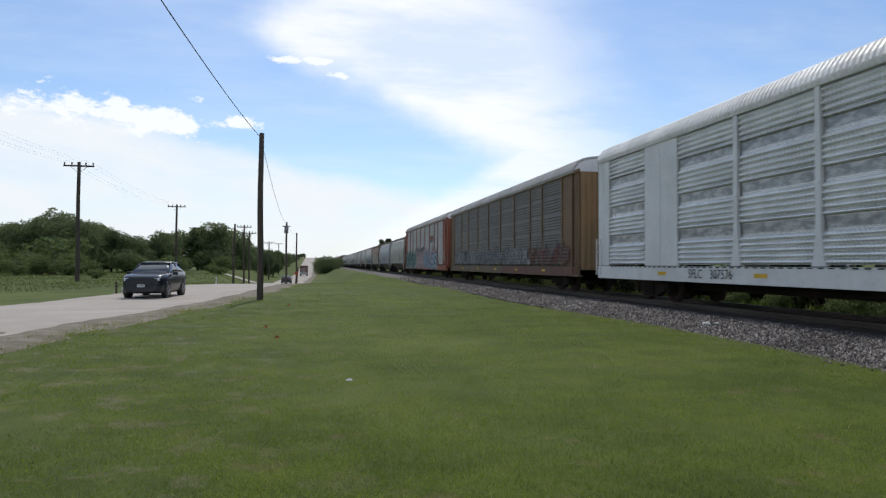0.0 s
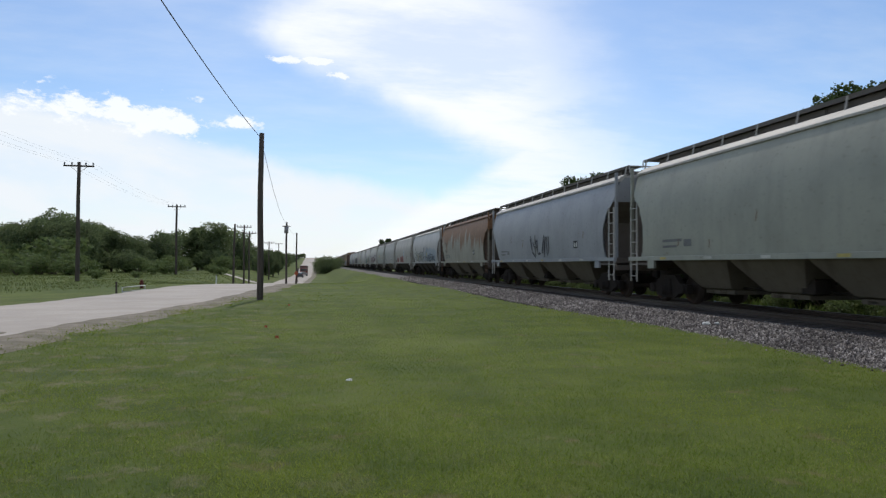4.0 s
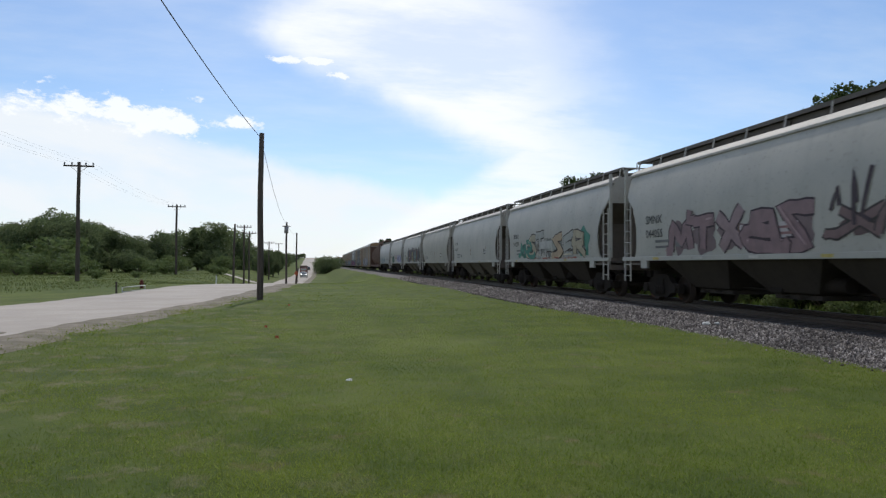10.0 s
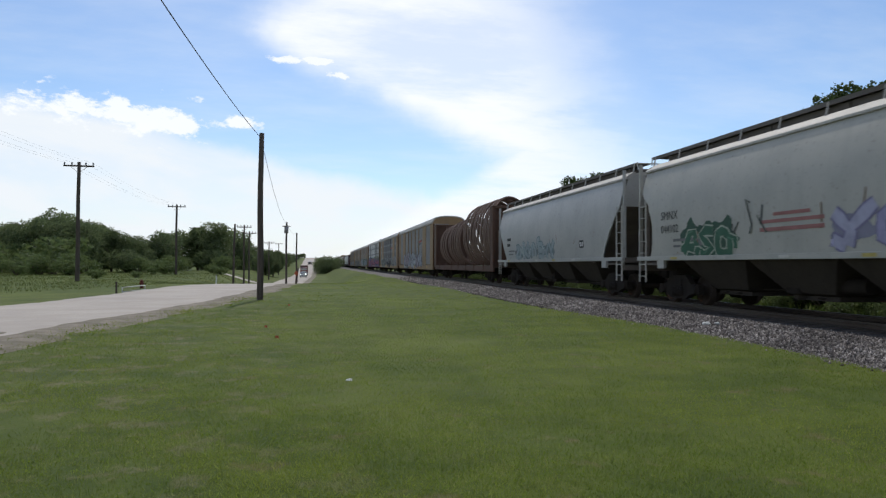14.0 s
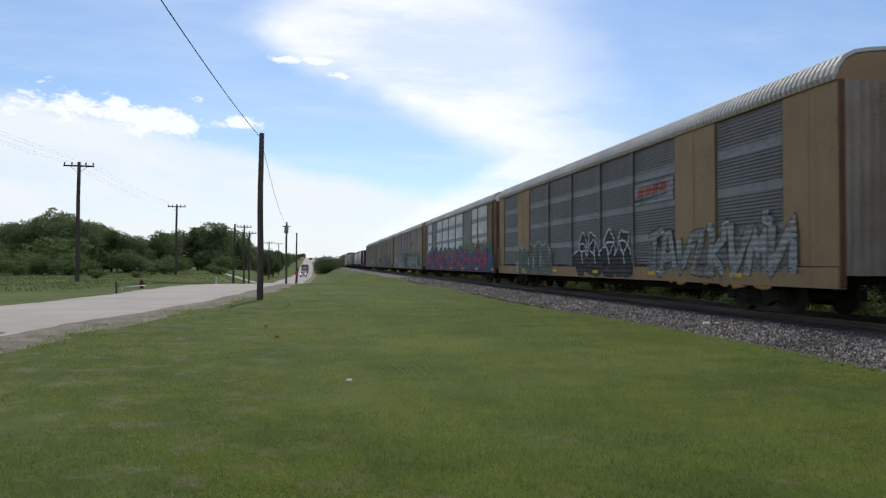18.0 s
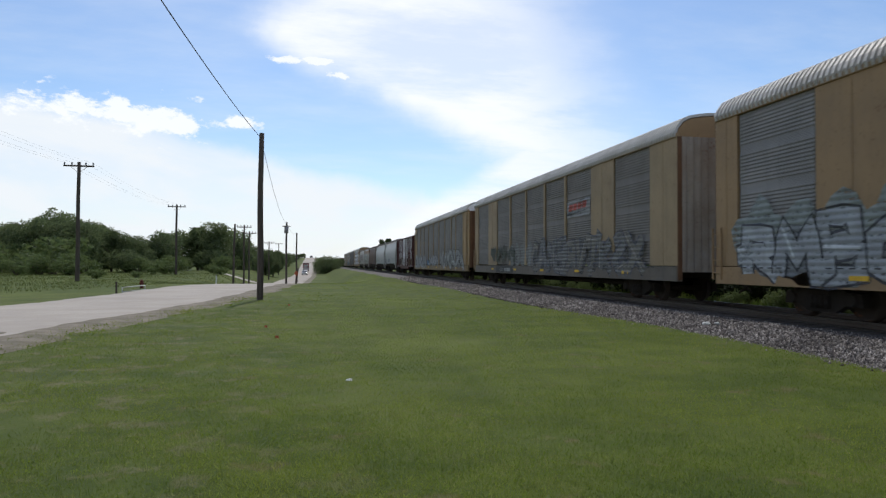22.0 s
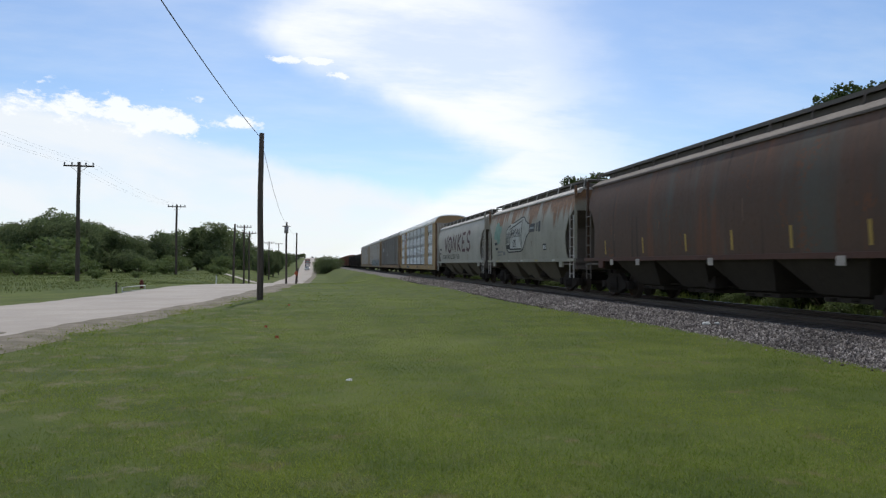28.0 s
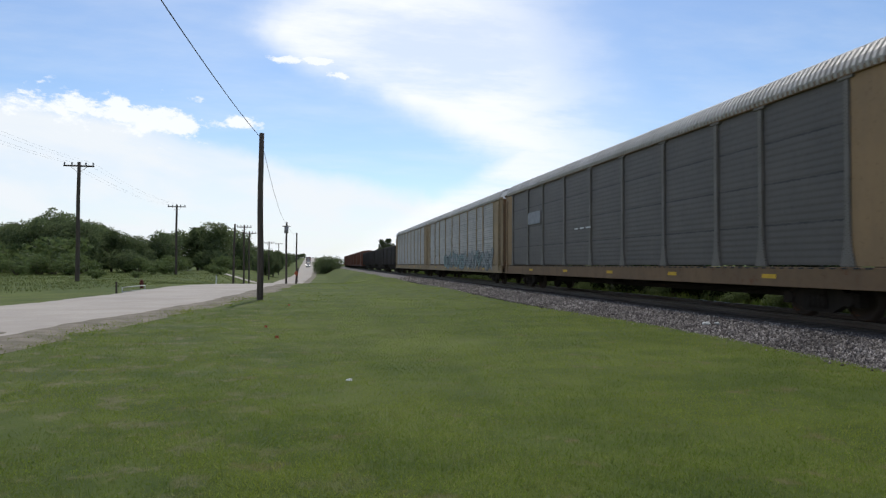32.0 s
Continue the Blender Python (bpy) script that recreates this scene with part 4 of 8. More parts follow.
        for j, (a, b) in enumerate((((-0.22, 3.42), (-1.10, 2.72)), ((-1.10, 2.72), (-1.14, 1.25))) if curved else (((-0.22, 3.2), (-2.7, 1.25)),)):
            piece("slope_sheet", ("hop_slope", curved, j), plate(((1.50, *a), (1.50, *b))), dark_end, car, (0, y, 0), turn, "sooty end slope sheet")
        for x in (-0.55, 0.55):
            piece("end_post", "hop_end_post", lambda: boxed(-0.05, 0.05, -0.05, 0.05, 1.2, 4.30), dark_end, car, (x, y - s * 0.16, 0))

        def platform():
            bm = boxed(-1.52, 1.52, -1.3, -0.02, 1.16, 1.24)
            box(bm, -1.5, 1.5, -0.14, -0.02, 0.98, 1.42, 0.015)
            return bm
        piece("end_platform", "hop_platform", platform, dark_end, car, (0, y, 0), turn)

        def rail_hoop():
            bm = bmesh.new()
            for x in (-1, 1):
                path_tube(bm, [(x * 1.02, -0.10, 4.70), (x * 1.02, 0.02, 4.70), (x * 1.02, 0.06, 4.45)], 0.022)
            path_tube(bm, [(-1.02, -0.02, 4.69), (1.02, -0.02, 4.69)], 0.022)
            return bm
        piece("end_grab_rail", "hop_hoop", rail_hoop, roof_mat, car, (0, y, 0), turn)
        for k in (-1, 1):
            piece("corner_post", "hop_corner", lambda: box(bmesh.new(), -0.05, 0.05, -0.045, 0.045, 1.2, 4.44, 0.008), end_mat or mat, car, (k * 1.47, y - s * 0.07, 0))
        for k in (-1, 1):
            piece("ladder", "hop_ladder", ladder_mesh(2.6, 0.42, 7), roof_mat, car, (k * 1.545, y - s * 0.12 - (0.42 if s > 0 else 0), 0.62))
    mid = L - 2 * 2.55
    w = mid / bays
    for k in range(bays):
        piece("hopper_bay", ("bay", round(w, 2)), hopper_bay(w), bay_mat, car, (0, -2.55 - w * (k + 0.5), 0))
    underframe(car, L, 1.75, 0.72)
    return car


# ---------------------------------------------------------------- other cars
def boxcar(L, label, mat, door_mat, roof_mat, posts, door=(6.25, 9.05), end_mat=None, post_mat=None):
    car = thing("boxcar", label, "boxcar", "rail cars of the freight train")
    piece("side_body", ("bside", L), lambda: boxed(-1.46, 1.46, -L + 0.06, -0.06, 0.92, 4.35), mat, car)
    piece("roof", ("broof", L), lambda: prism(bmesh.new(), [(-1.56, 4.30), (-1.56, 4.40), (0, 4.58), (1.56, 4.40), (1.56, 4.30)], -L, 0), roof_mat, car)
    for s in (-1, 1):
        at, turn = ((0, 0, 0), 0.0) if s < 0 else ((0, -L, 0), math.pi)
        piece("side_sill", ("bsill", L), lambda: box(box(bmesh.new(), -1.56, -1.46, -L, 0, 0.86, 1.02, 0.01), -1.54, -1.46, -L * 0.75, -L * 0.25, 0.66, 0.86), roof_mat, car, at, turn)
        for d in posts:
            piece("side_post", "bpost", lambda: boxed(-1.55, -1.45, -0.035, 0.035, 1.0, 4.32, 0.012), post_mat or mat, car, (0, -d, 0), turn)

        def door_mesh():
            w = door[1] - door[0]
            bm = corrugated(w, 3.15, 1, 14, 0.11, 0.0)()
            for v in bm.verts:
                v.co += Vector((-1.475, -door[0], 1.04))
            return bm
        piece("door", ("bdoor", L), door_mesh, door_mat, car, at, turn)
        piece("door_rail", ("bdrail", L), lambda: boxed(-1.62, -1.50, -L * 0.72, -L * 0.3, 0.98, 1.04), roof_mat, car, at, turn)
        piece("ladder", "box_ladder", ladder_mesh(3.2, 0.42, 8), roof_mat, car, (s * 1.58, -0.55 if s < 0 else -L + 0.12, 1.0))
    for y, s in ((0.0, 1), (-L, -1)):
        def end():
            bm = bmesh.new()
            n = 8
            for k in range(n):
                z = 0.95 + 3.4 * k / n
                box(bm, -1.44, 1.44, -0.06, 0.05, z, z + 3.4 / n * 0.6, 0.02)
            box(bm, -1.46, 1.46, -0.08, -0.02, 0.9, 4.34)
            return bm
        piece("end_wall", "box_end", end, end_mat or roof_mat, car, (0, y, 0), 0 if s > 0 else math.pi)
    underframe(car, L, 2.2)
    return car


def bulkhead_flat(L):
    rust = car_paint("rusty_bulkhead", (0.125, 0.075, 0.055), (0.08, 0.048, 0.036), 0.5, 0.85)
    coil = car_paint("weathered_pipe_coil", (0.20, 0.135, 0.105), (0.12, 0.08, 0.062), 0.3, 0.6)
    car = thing("bulkhead_flat_car", "rust-brown bulkhead flat car carrying upright hoops of bent pipe", "flat car", "rail cars of the freight train")
    piece("deck", ("fdeck", L), lambda: box(boxed(-1.5, 1.5, -L, 0, 0.98, 1.10), -1.52, -1.42, -L, 0, 0.74, 1.10, 0.01), rust, car)
    piece("side_sill", ("fsill", L), lambda: boxed(1.42, 1.52, -L, 0, 0.74, 1.10, 0.01), rust, car)
    for y in (-0.35, -L + 0.35):
        def bulk():
            bm = boxed(-1.5, 1.5, -0.08, 0.08, 1.1, 4.6)
            for x in (-1.45, -0.5, 0.5, 1.45):
                box(bm, x - 0.09, x + 0.09, -0.3, 0.3, 1.1, 4.68, 0.02)
            box(bm, -1.55, 1.55, -0.3, 0.3, 4.6, 4.75, 0.02)
            return bm
        piece("bulkhead", "bulk", bulk, rust, car, (0, y, 0))
    for k in range(7):
        piece("stake", "stake", lambda: boxed(-1.56, -1.48, -0.05, 0.05, 0.8, 1.35, 0.01), rust, car, (0, -2.5 - k * (L - 5) / 6, 0))
    underframe(car, L, 2.4)
    # standing hoops: rings of pipe across the deck, two sizes
    def hoop(r, wd):
        def build():
            bm = bmesh.new()
            pts = [(1.35 * math.cos(a), 0.0, r + r * math.sin(a)) for a in np.linspace(0, math.tau, 41)]
            for dy in (-wd / 2, wd / 2):
                for i in range(40):
                    a, b = pts[i], pts[i + 1]
                    tube(bm, (a[0], dy, a[2]), (b[0], dy, b[2]), wd * 0.42, seg=6, caps=False)
            return bm
        return build
    for base, r, n in ((2.0, 1.70, 9), (5.8, 1.78, 16), (11.6, 2.13, 27)):
        for k in range(n):
            piece("pipe_hoop", ("hoop", r, k % 2), hoop(r * (1 + 0.012 * (k % 2)), 0.11), coil, car, (0.05 * math.sin(k * 1.9), -base - 0.30 * k, 1.16), 0.03 * (k % 3 - 1))
    return car


def gondola(L, mat, label):
    car = thing("hopper_gondola", label, "open hopper car", "rail cars of the freight train")
    piece("tub", ("tub", L), lambda: prism(bmesh.new(), [(-1.5, 1.2), (-1.55, 3.7), (-1.48, 3.7), (-1.40, 1.4), (1.40, 1.4), (1.48, 3.7), (1.55, 3.7), (1.5, 1.2)], -L + 0.1, -0.1), mat, car)
    for s in (-1, 1):
        piece("top_chord", ("chord", L), lambda: boxed(-1.62, -1.45, -L, 0, 3.62, 3.80, 0.015), mat, car, (0, 0 if s < 0 else -L, 0), 0 if s < 0 else math.pi)
        for k in range(9):
            piece("side_post", "gpost", lambda: boxed(-1.62, -1.5, -0.06, 0.06, 1.1, 3.65), mat, car, (0, -0.4 - k * (L - 0.8) / 8, 0), 0 if s < 0 else math.pi)
    for y in (-0.12, -L + 0.12):
        piece("end_wall", "gend", lambda: boxed(-1.5, 1.5, -0.05, 0.05, 1.2, 3.75), mat, car, (0, y, 0))
    for k in range(3):
        piece("hopper_bay", ("bay", 3.4), hopper_bay(3.4), mat, car, (0, -L / 2 + (k - 1) * 3.5, 0))
    underframe(car, L, 1.9)
    return car


# ---------------------------------------------------------------- the train, car by car from the camera's end
REAR = [24.02, 53.16, 81.84, 99.94, 118.45, 135.76, 153.92, 171.57, 187.22, 201.96, 218.23, 233.27, 248.92, 264.66, 280.45, 295.71, 313.31,
        335.61, 363.05, 391.8, 419.95, 448.42, 476.65, 505.85, 523.05, 539.91, 557.55, 575.15, 590.68, 609.0, 636.67, 665.49, 693.38, 720.72]
TRAIN = []
RACK = flat_side(1.535)
TAN = car_paint("faded_tan_yellow", (0.340, 0.228, 0.120), (0.205, 0.139, 0.080), 0.25, 0.65)
TAN_PALE = car_paint("pale_tan", (0.370, 0.280, 0.168), (0.213, 0.157, 0.095), 0.2, 0.7)
YELLOW_FRAME = car_paint("rack_yellow", (0.395, 0.262, 0.118), (0.250, 0.166, 0.082), 0.2, 0.6)
ORANGE = car_paint("rack_orange_red", (0.31, 0.085, 0.048), (0.18, 0.058, 0.036), 0.2, 0.6)
RACK_WHITE = car_paint("rack_white", (0.76, 0.75, 0.735), (0.56, 0.55, 0.535), 0.0, 0.55, 0.35)
BROWN_FRAME = car_paint("rack_brown", (0.225, 0.145, 0.078), (0.130, 0.086, 0.054), 0.4, 0.7)
DARK_DOOR = car_paint("sooty_end_door", (0.16, 0.085, 0.045), (0.07, 0.045, 0.03), 0.4, 0.8)
DULL_DOOR = car_paint("dull_tan_end_door", (0.19, 0.135, 0.08), (0.11, 0.08, 0.05), 0.2, 0.75)
SOOTY_SILL = car_paint("sooty_brown_sill", (0.19, 0.145, 0.092), (0.11, 0.085, 0.058), 0.2, 0.75)
PALE_DOOR = car_paint("pale_end_door", (0.36, 0.34, 0.31), (0.17, 0.12, 0.085), 0.35, 0.75)
GALV_BRIGHT = car_paint("bright_galvanised", (0.86, 0.86, 0.85), (0.62, 0.62, 0.61), 0.0, 0.40, 0.3, dots=True, metal=0.45,
                        bands=[(0.79, 1.04, (0.20, 0.21, 0.215)), (1.82, 2.07, (0.20, 0.21, 0.215)), (2.85, 3.10, (0.22, 0.23, 0.235))], holes=True)
GALV_WORN = car_paint("weathered_galvanised", (0.76, 0.765, 0.765), (0.48, 0.485, 0.485), 0.02, 0.42, 0.5, dots=True, metal=0.4,
                      bands=[(0.79, 1.04, (0.19, 0.20, 0.20)), (1.82, 2.07, (0.19, 0.20, 0.20)), (2.85, 3.10, (0.20, 0.21, 0.21))], holes=True)
GALV_GREY = car_paint("dull_galvanised", (0.244, 0.240, 0.237), (0.169, 0.160, 0.150), 0.06, 0.6, 0.4, dots=True, metal=0.15)
GALV_BAND = car_paint("banded_galvanised", (0.172, 0.170, 0.172), (0.120, 0.116, 0.114), 0.05, 0.6, 0.3, dots=True, metal=0.15,
                      bands=[(0.75, 1.0, (0.26, 0.26, 0.26)), (1.80, 2.02, (0.25, 0.25, 0.25)), (2.78, 3.04, (0.26, 0.26, 0.26))])
GALV_BROWN = car_paint("brown_galvanised", (0.202, 0.190, 0.174), (0.134, 0.118, 0.101), 0.12, 0.65, 0.5, dots=True, metal=0.1)
GALV_LIGHT = car_paint("light_galvanised", (0.460, 0.454, 0.437), (0.310, 0.293, 0.270), 0.06, 0.55, 0.4, dots=True, metal=0.1)
GALV_PATCH = car_paint("patched_galvanised", (0.72, 0.71, 0.69), (0.45, 0.44, 0.42), 0.03, 0.55, 0.3, dots=True, metal=0.1,
                       bands=[(0.80, 1.05, (0.14, 0.14, 0.15)), (1.78, 2.05, (0.15, 0.15, 0.155)), (2.8, 3.1, (0.17, 0.17, 0.175))])
SLATE = car_paint("slate_panels", (0.118, 0.110, 0.103), (0.080, 0.073, 0.067), 0.0, 0.55, 0.25,
                  bands=[(0.93, 0.97, (0.02, 0.02, 0.02)), (1.90, 1.94, (0.02, 0.02, 0.02)), (2.87, 2.91, (0.02, 0.02, 0.02))])


def couple(car, i):
    TRAIN.append((car, REAR[i]))
    return car


def rack_sign(car, d0=17.2, d1=19.7, z0=3.12):
    """The painted panel sign: a slanted red emblem with a dark stroke under it, on a pale worn field."""
    x = 1.505
    fill_mesh("sign_field", [[(d0, z0 - 0.02), (d1, z0 + 0.02), (d1, z0 + 0.72), (d0, z0 + 0.66)]], flat_side(x), 0, ink((0.30, 0.295, 0.285), True), car)
    w = (d1 - d0 - 0.55) / 4
    for k in range(4):
        e = d0 + 0.22 + k * w
        lo, hi = z0 + 0.27 + 0.02 * k, z0 + 0.54 + 0.02 * k
        fill_mesh("sign_emblem", [[(e, lo), (e + w * 0.8, lo), (e + w * 0.98, (lo + hi) / 2), (e + w, hi), (e + w * 0.16, hi)]], flat_side(x + 0.005), 0, ink((0.42, 0.07, 0.045), True), car)
    fill_mesh("sign_stroke", [[(d0 + 0.02, z0 + 0.10), (d1 - 0.5, z0 + 0.20), (d1 - 0.15, z0 + 0.25), (d0 + 0.02, z0 + 0.20)]], flat_side(x + 0.005), 0, ink((0.08, 0.08, 0.08), True), car)


def sill_number(car, d, mark, number, plate=True, z=0.78, size=0.27):
    if plate:
        bars(car, flat_side(1.546), [(d - 0.12, d + 2.55, z - 0.09, z + 0.29)], ink((0.03, 0.03, 0.03)), "number_patch")
    letters(car, flat_side(1.549), d, z, size, mark, WHITE)
    letters(car, flat_side(1.549), d + 1.05, z, size, number, WHITE)


c = couple(autorack("wide", "white bi-level autorack with bright galvanised side panels", RACK_WHITE, GALV_BRIGHT, ROOF_BRIGHT, DARK_DOOR), 0)
letters(c, flat_side(1.545), 6.35, 0.80, 0.36, "SFLC", BLACK, stretch=0.95)
letters(c, flat_side(1.545), 7.42, 0.80, 0.36, "307576", BLACK, stretch=0.95)

c = couple(autorack("narrow", "brown autorack with dull grey panels and pale graffiti", BROWN_FRAME, GALV_BROWN, GALV_ROOF, TAN, SOOTY_SILL, corner_mat=BROWN_FRAME), 1)
graffiti(c, RACK, 2.0, 20.5, 1.15, 2.15, [(0.24, 0.24, 0.25), (0.16, 0.16, 0.17), (0.33, 0.33, 0.33)], (0.07, 0.07, 0.075), 11, letters=17)
scrawl(c, RACK, 6.0, 19.0, 1.15, 2.2, (0.36, 0.36, 0.36), 15, 0.07)
scrawl(c, flat_side(1.530), 20.8, 26.0, 1.2, 2.0, (0.125, 0.062, 0.046), 12, 0.55)
scrawl(c, RACK, 20.6, 25.2, 1.2, 2.0, (0.165, 0.045, 0.032), 14, 0.26)
bars(c, flat_side(1.532), [(15.5, 27.1, 0.70, 1.10)], ink((0.16, 0.070, 0.048)), "rusty_sill_strip")
scrawl(c, RACK, 21.6, 25.0, 1.2, 2.3, (0.20, 0.20, 0.19), 13, 0.05)

c = couple(autorack("narrow", "orange-red autorack with light grey panels, heavily sprayed", ORANGE, GALV_LIGHT, GALV_ROOF, ORANGE, ORANGE), 2)
graffiti(c, flat_side(1.545), 0.9, 9.2, 0.72, 2.5, [(0.085, 0.185, 0.165), (0.11, 0.225, 0.195)], (0.03, 0.05, 0.05), 21, halo=(0.22, 0.27, 0.26), forms="HUNZA", curl=False)
tagged(fill_mesh("graffiti_cloud", [glyph(random.Random(25 + k), 9.6 + 1.1 * k, 2.45 + 0.12 * math.sin(k * 2), 1.5, 0.9) for k in range(5)], RACK, 0.004, ink((0.05, 0.05, 0.06), True), c), kind="stuff")
graffiti(c, flat_side(1.547), 9.2, 14.6, 0.72, 2.45, [(0.46, 0.33, 0.31), (0.50, 0.38, 0.35)], (0.16, 0.10, 0.12), 22, halo=(0.36, 0.27, 0.25), forms="AEXA")
graffiti(c, flat_side(1.549), 14.6, 22.4, 0.72, 2.5, [(0.30, 0.40, 0.48), (0.36, 0.44, 0.51)], (0.04, 0.05, 0.10), 23, halo=(0.40, 0.30, 0.31), forms="ANUES", curl=False)
rack_sign(c, 18.1, 20.5, 3.2)
letters(c, RACK, 6.3, 0.80, 0.32, "953271", WHITE)
scrawl(c, RACK, 25.5, 26.4, 1.3, 2.3, (0.55, 0.55, 0.55), 24, 0.04)

# a run of covered hoppers
H = hopper_side
GREEN_GREY = car_paint("hopper_green_grey", (0.33, 0.345, 0.295), (0.22, 0.225, 0.19), 0.05, 0.5, 0.45)
BLUE_GREY = car_paint("hopper_blue_grey", (0.29, 0.31, 0.335), (0.20, 0.21, 0.225), 0.04, 0.45, 0.4)
RUST_TOP = car_paint("hopper_rust_streaked", (0.33, 0.325, 0.27), (0.22, 0.20, 0.155), 0.10, 0.6, 0.5, top_rust=1.25)
PALE_BLUE = car_paint("hopper_pale_blue_grey", (0.385, 0.392, 0.385), (0.28, 0.28, 0.27), 0.03, 0.45, 0.35)
WARM_GREY = car_paint("hopper_warm_grey", (0.385, 0.375, 0.335), (0.27, 0.26, 0.225), 0.04, 0.5, 0.45)
LIGHT_GREY = car_paint("hopper_light_grey", (0.42, 0.42, 0.39), (0.31, 0.305, 0.275), 0.02, 0.5, 0.4)
MID_GREY = car_paint("hopper_mid_grey", (0.345, 0.35, 0.325), (0.25, 0.25, 0.225), 0.05, 0.5, 0.5)
CLEAN_BLUE = car_paint("hopper_clean_pale_blue", (0.38, 0.405, 0.40), (0.29, 0.305, 0.30), 0.0, 0.4, 0.3)
BROWN_HOP = car_paint("hopper_rust_brown", (0.105, 0.060, 0.040), (0.070, 0.045, 0.032), 0.5, 0.65, 0.6,
                      runs=[((0.085, 0.080, 0.065), 0.55, 0.50, 0.62), ((0.035, 0.022, 0.018), 2.6, 0.57, 0.68), ((0.16, 0.062, 0.030), 1.3, 0.53, 0.70)])
HOP_SILL_RUST = car_paint("hopper_sill_rust", (0.105, 0.050, 0.036), (0.07, 0.036, 0.027), 0.4, 0.7)
GREY_ROOF = car_paint("sooty_hopper_roof", (0.15, 0.13, 0.115), (0.09, 0.075, 0.065), 0.25, 0.75)
CREAM_RUST = car_paint("hopper_cream_rusty", (0.33, 0.325, 0.27), (0.22, 0.205, 0.165), 0.10, 0.6, 0.6, top_rust=0.55)
CREAM = car_paint("hopper_cream_grey", (0.385, 0.375, 0.33), (0.285, 0.275, 0.238), 0.03, 0.55, 0.4)
RUST_ROOF = car_paint("rusty_hopper_roof", (0.115, 0.062, 0.036), (0.075, 0.044, 0.030), 0.5, 0.75)
HOP_ROOF = car_paint("dusty_hopper_roof", (0.46, 0.45, 0.42), (0.33, 0.315, 0.29), 0.05, 0.6)
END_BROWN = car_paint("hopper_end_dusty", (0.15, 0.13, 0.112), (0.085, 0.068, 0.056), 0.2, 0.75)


def length(i, gap=1.1):
    return REAR[i] - REAR[i - 1] - gap


def placards(car, L, dark=BLACK):
    bars(car, H, [(L - 3.95, L - 3.5, 1.84, 2.14)], dark, "data_panel")
    bars(car, H, [(L - 3.88, L - 3.76, 1.90, 2.08), (L - 3.70, L - 3.58, 1.90, 2.08)], WHITE, "stencil_bar")
    bars(car, H, [(2.3, 3.4, 1.85, 1.93), (2.3, 3.1, 1.68, 1.75), (3.5, 3.9, 1.70, 1.90)], ink((0.16, 0.16, 0.16)), "stencil_bar")
    for k in range(int(L / 2.4) - 1):
        bars(car, flat_side(1.595), [(k * 2.4 + 2.2, k * 2.4 + 2.55, 1.33, 1.40)], ink((0.50, 0.40, 0.12) if k % 3 == 0 else (0.55, 0.53, 0.48)), "reflector")


def wear(car, L, seed, colour=(0.16, 0.09, 0.05)):
    """Short vertical scrapes and rust runs above the sill."""
    rng = random.Random(seed)
    lines = []
    for _ in range(4):
        d, z = rng.uniform(2.2, L - 2.4), rng.uniform(1.55, 2.3)
        lines.append([(d, z), (d + rng.uniform(-0.08, 0.08), z + rng.uniform(0.2, 0.6))])
    stroke_mesh("scrape", lines, 0.035, H, 0.010, ink(colour), car, kind="stuff")


PALE_BAYS = (3, 4, 5, 8, 9, 12, 13, 14, 28, 29)


def hop(i, label, mat, L=None, plain=False, **kw):
    L = L or length(i)
    kw.setdefault("roof_mat", HOP_ROOF)
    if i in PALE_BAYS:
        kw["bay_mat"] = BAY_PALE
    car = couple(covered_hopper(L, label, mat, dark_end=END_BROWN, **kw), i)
    if not plain:
        placards(car, L)
    wear(car, L, 100 + i)
    return car, L


c, L = hop(3, "grey-green covered hopper with a small dark tag", GREEN_GREY, length(3, 1.5), bays=4, rear="round")
bars(c, H, [(L - 4.6, L - 4.05, 1.75, 2.15)], BLACK)
scrawl(c, H, L - 5.4, L - 3.6, 2.15, 2.6, (0.06, 0.06, 0.05), 31, 0.04)
c, L = hop(4, "blue-grey covered hopper with a scrawled tag", BLUE_GREY, bays=4)
scrawl(c, H, 7.6, 10.6, 1.5, 2.6, (0.05, 0.05, 0.06), 41, 0.09)
c, L = hop(5, "cream covered hopper streaked with orange rust from the roof", RUST_TOP, bays=3, roof_mat=RUST_ROOF)
letters(c, H, 1.95, 2.62, 0.42, "TILX", BLACK)
letters(c, H, 1.95, 2.10, 0.36, "518511", BLACK)
c, L = hop(6, "pale blue-grey covered hopper with silver and teal graffiti", PALE_BLUE, bays=4, rear="slant")
letters(c, H, 2.0, 2.72, 0.40, "TGSX", BLACK)
letters(c, H, 2.0, 2.22, 0.38, "443496", BLACK)
graffiti(c, H, 3.1, 7.7, 1.43, 2.5, [(0.30, 0.31, 0.28), (0.26, 0.28, 0.26), (0.38, 0.32, 0.20)], (0.03, 0.035, 0.035), 61, forms="RISCE")
MIST = ink((0.33, 0.37, 0.41))
tagged(fill_mesh("graffiti_cloud", [glyph(random.Random(64 + k), 10.6 + 1.3 * k, 2.1, 2.2, 1.3 - 0.1 * k) for k in range(0, 4, 2)], H, 0.003, MIST, c), kind="stuff")
tagged(fill_mesh("graffiti_cloud", [glyph(random.Random(64 + k), 10.6 + 1.3 * k, 2.1, 2.2, 1.3 - 0.1 * k) for k in range(1, 4, 2)], H, 0.005, MIST, c), kind="stuff")
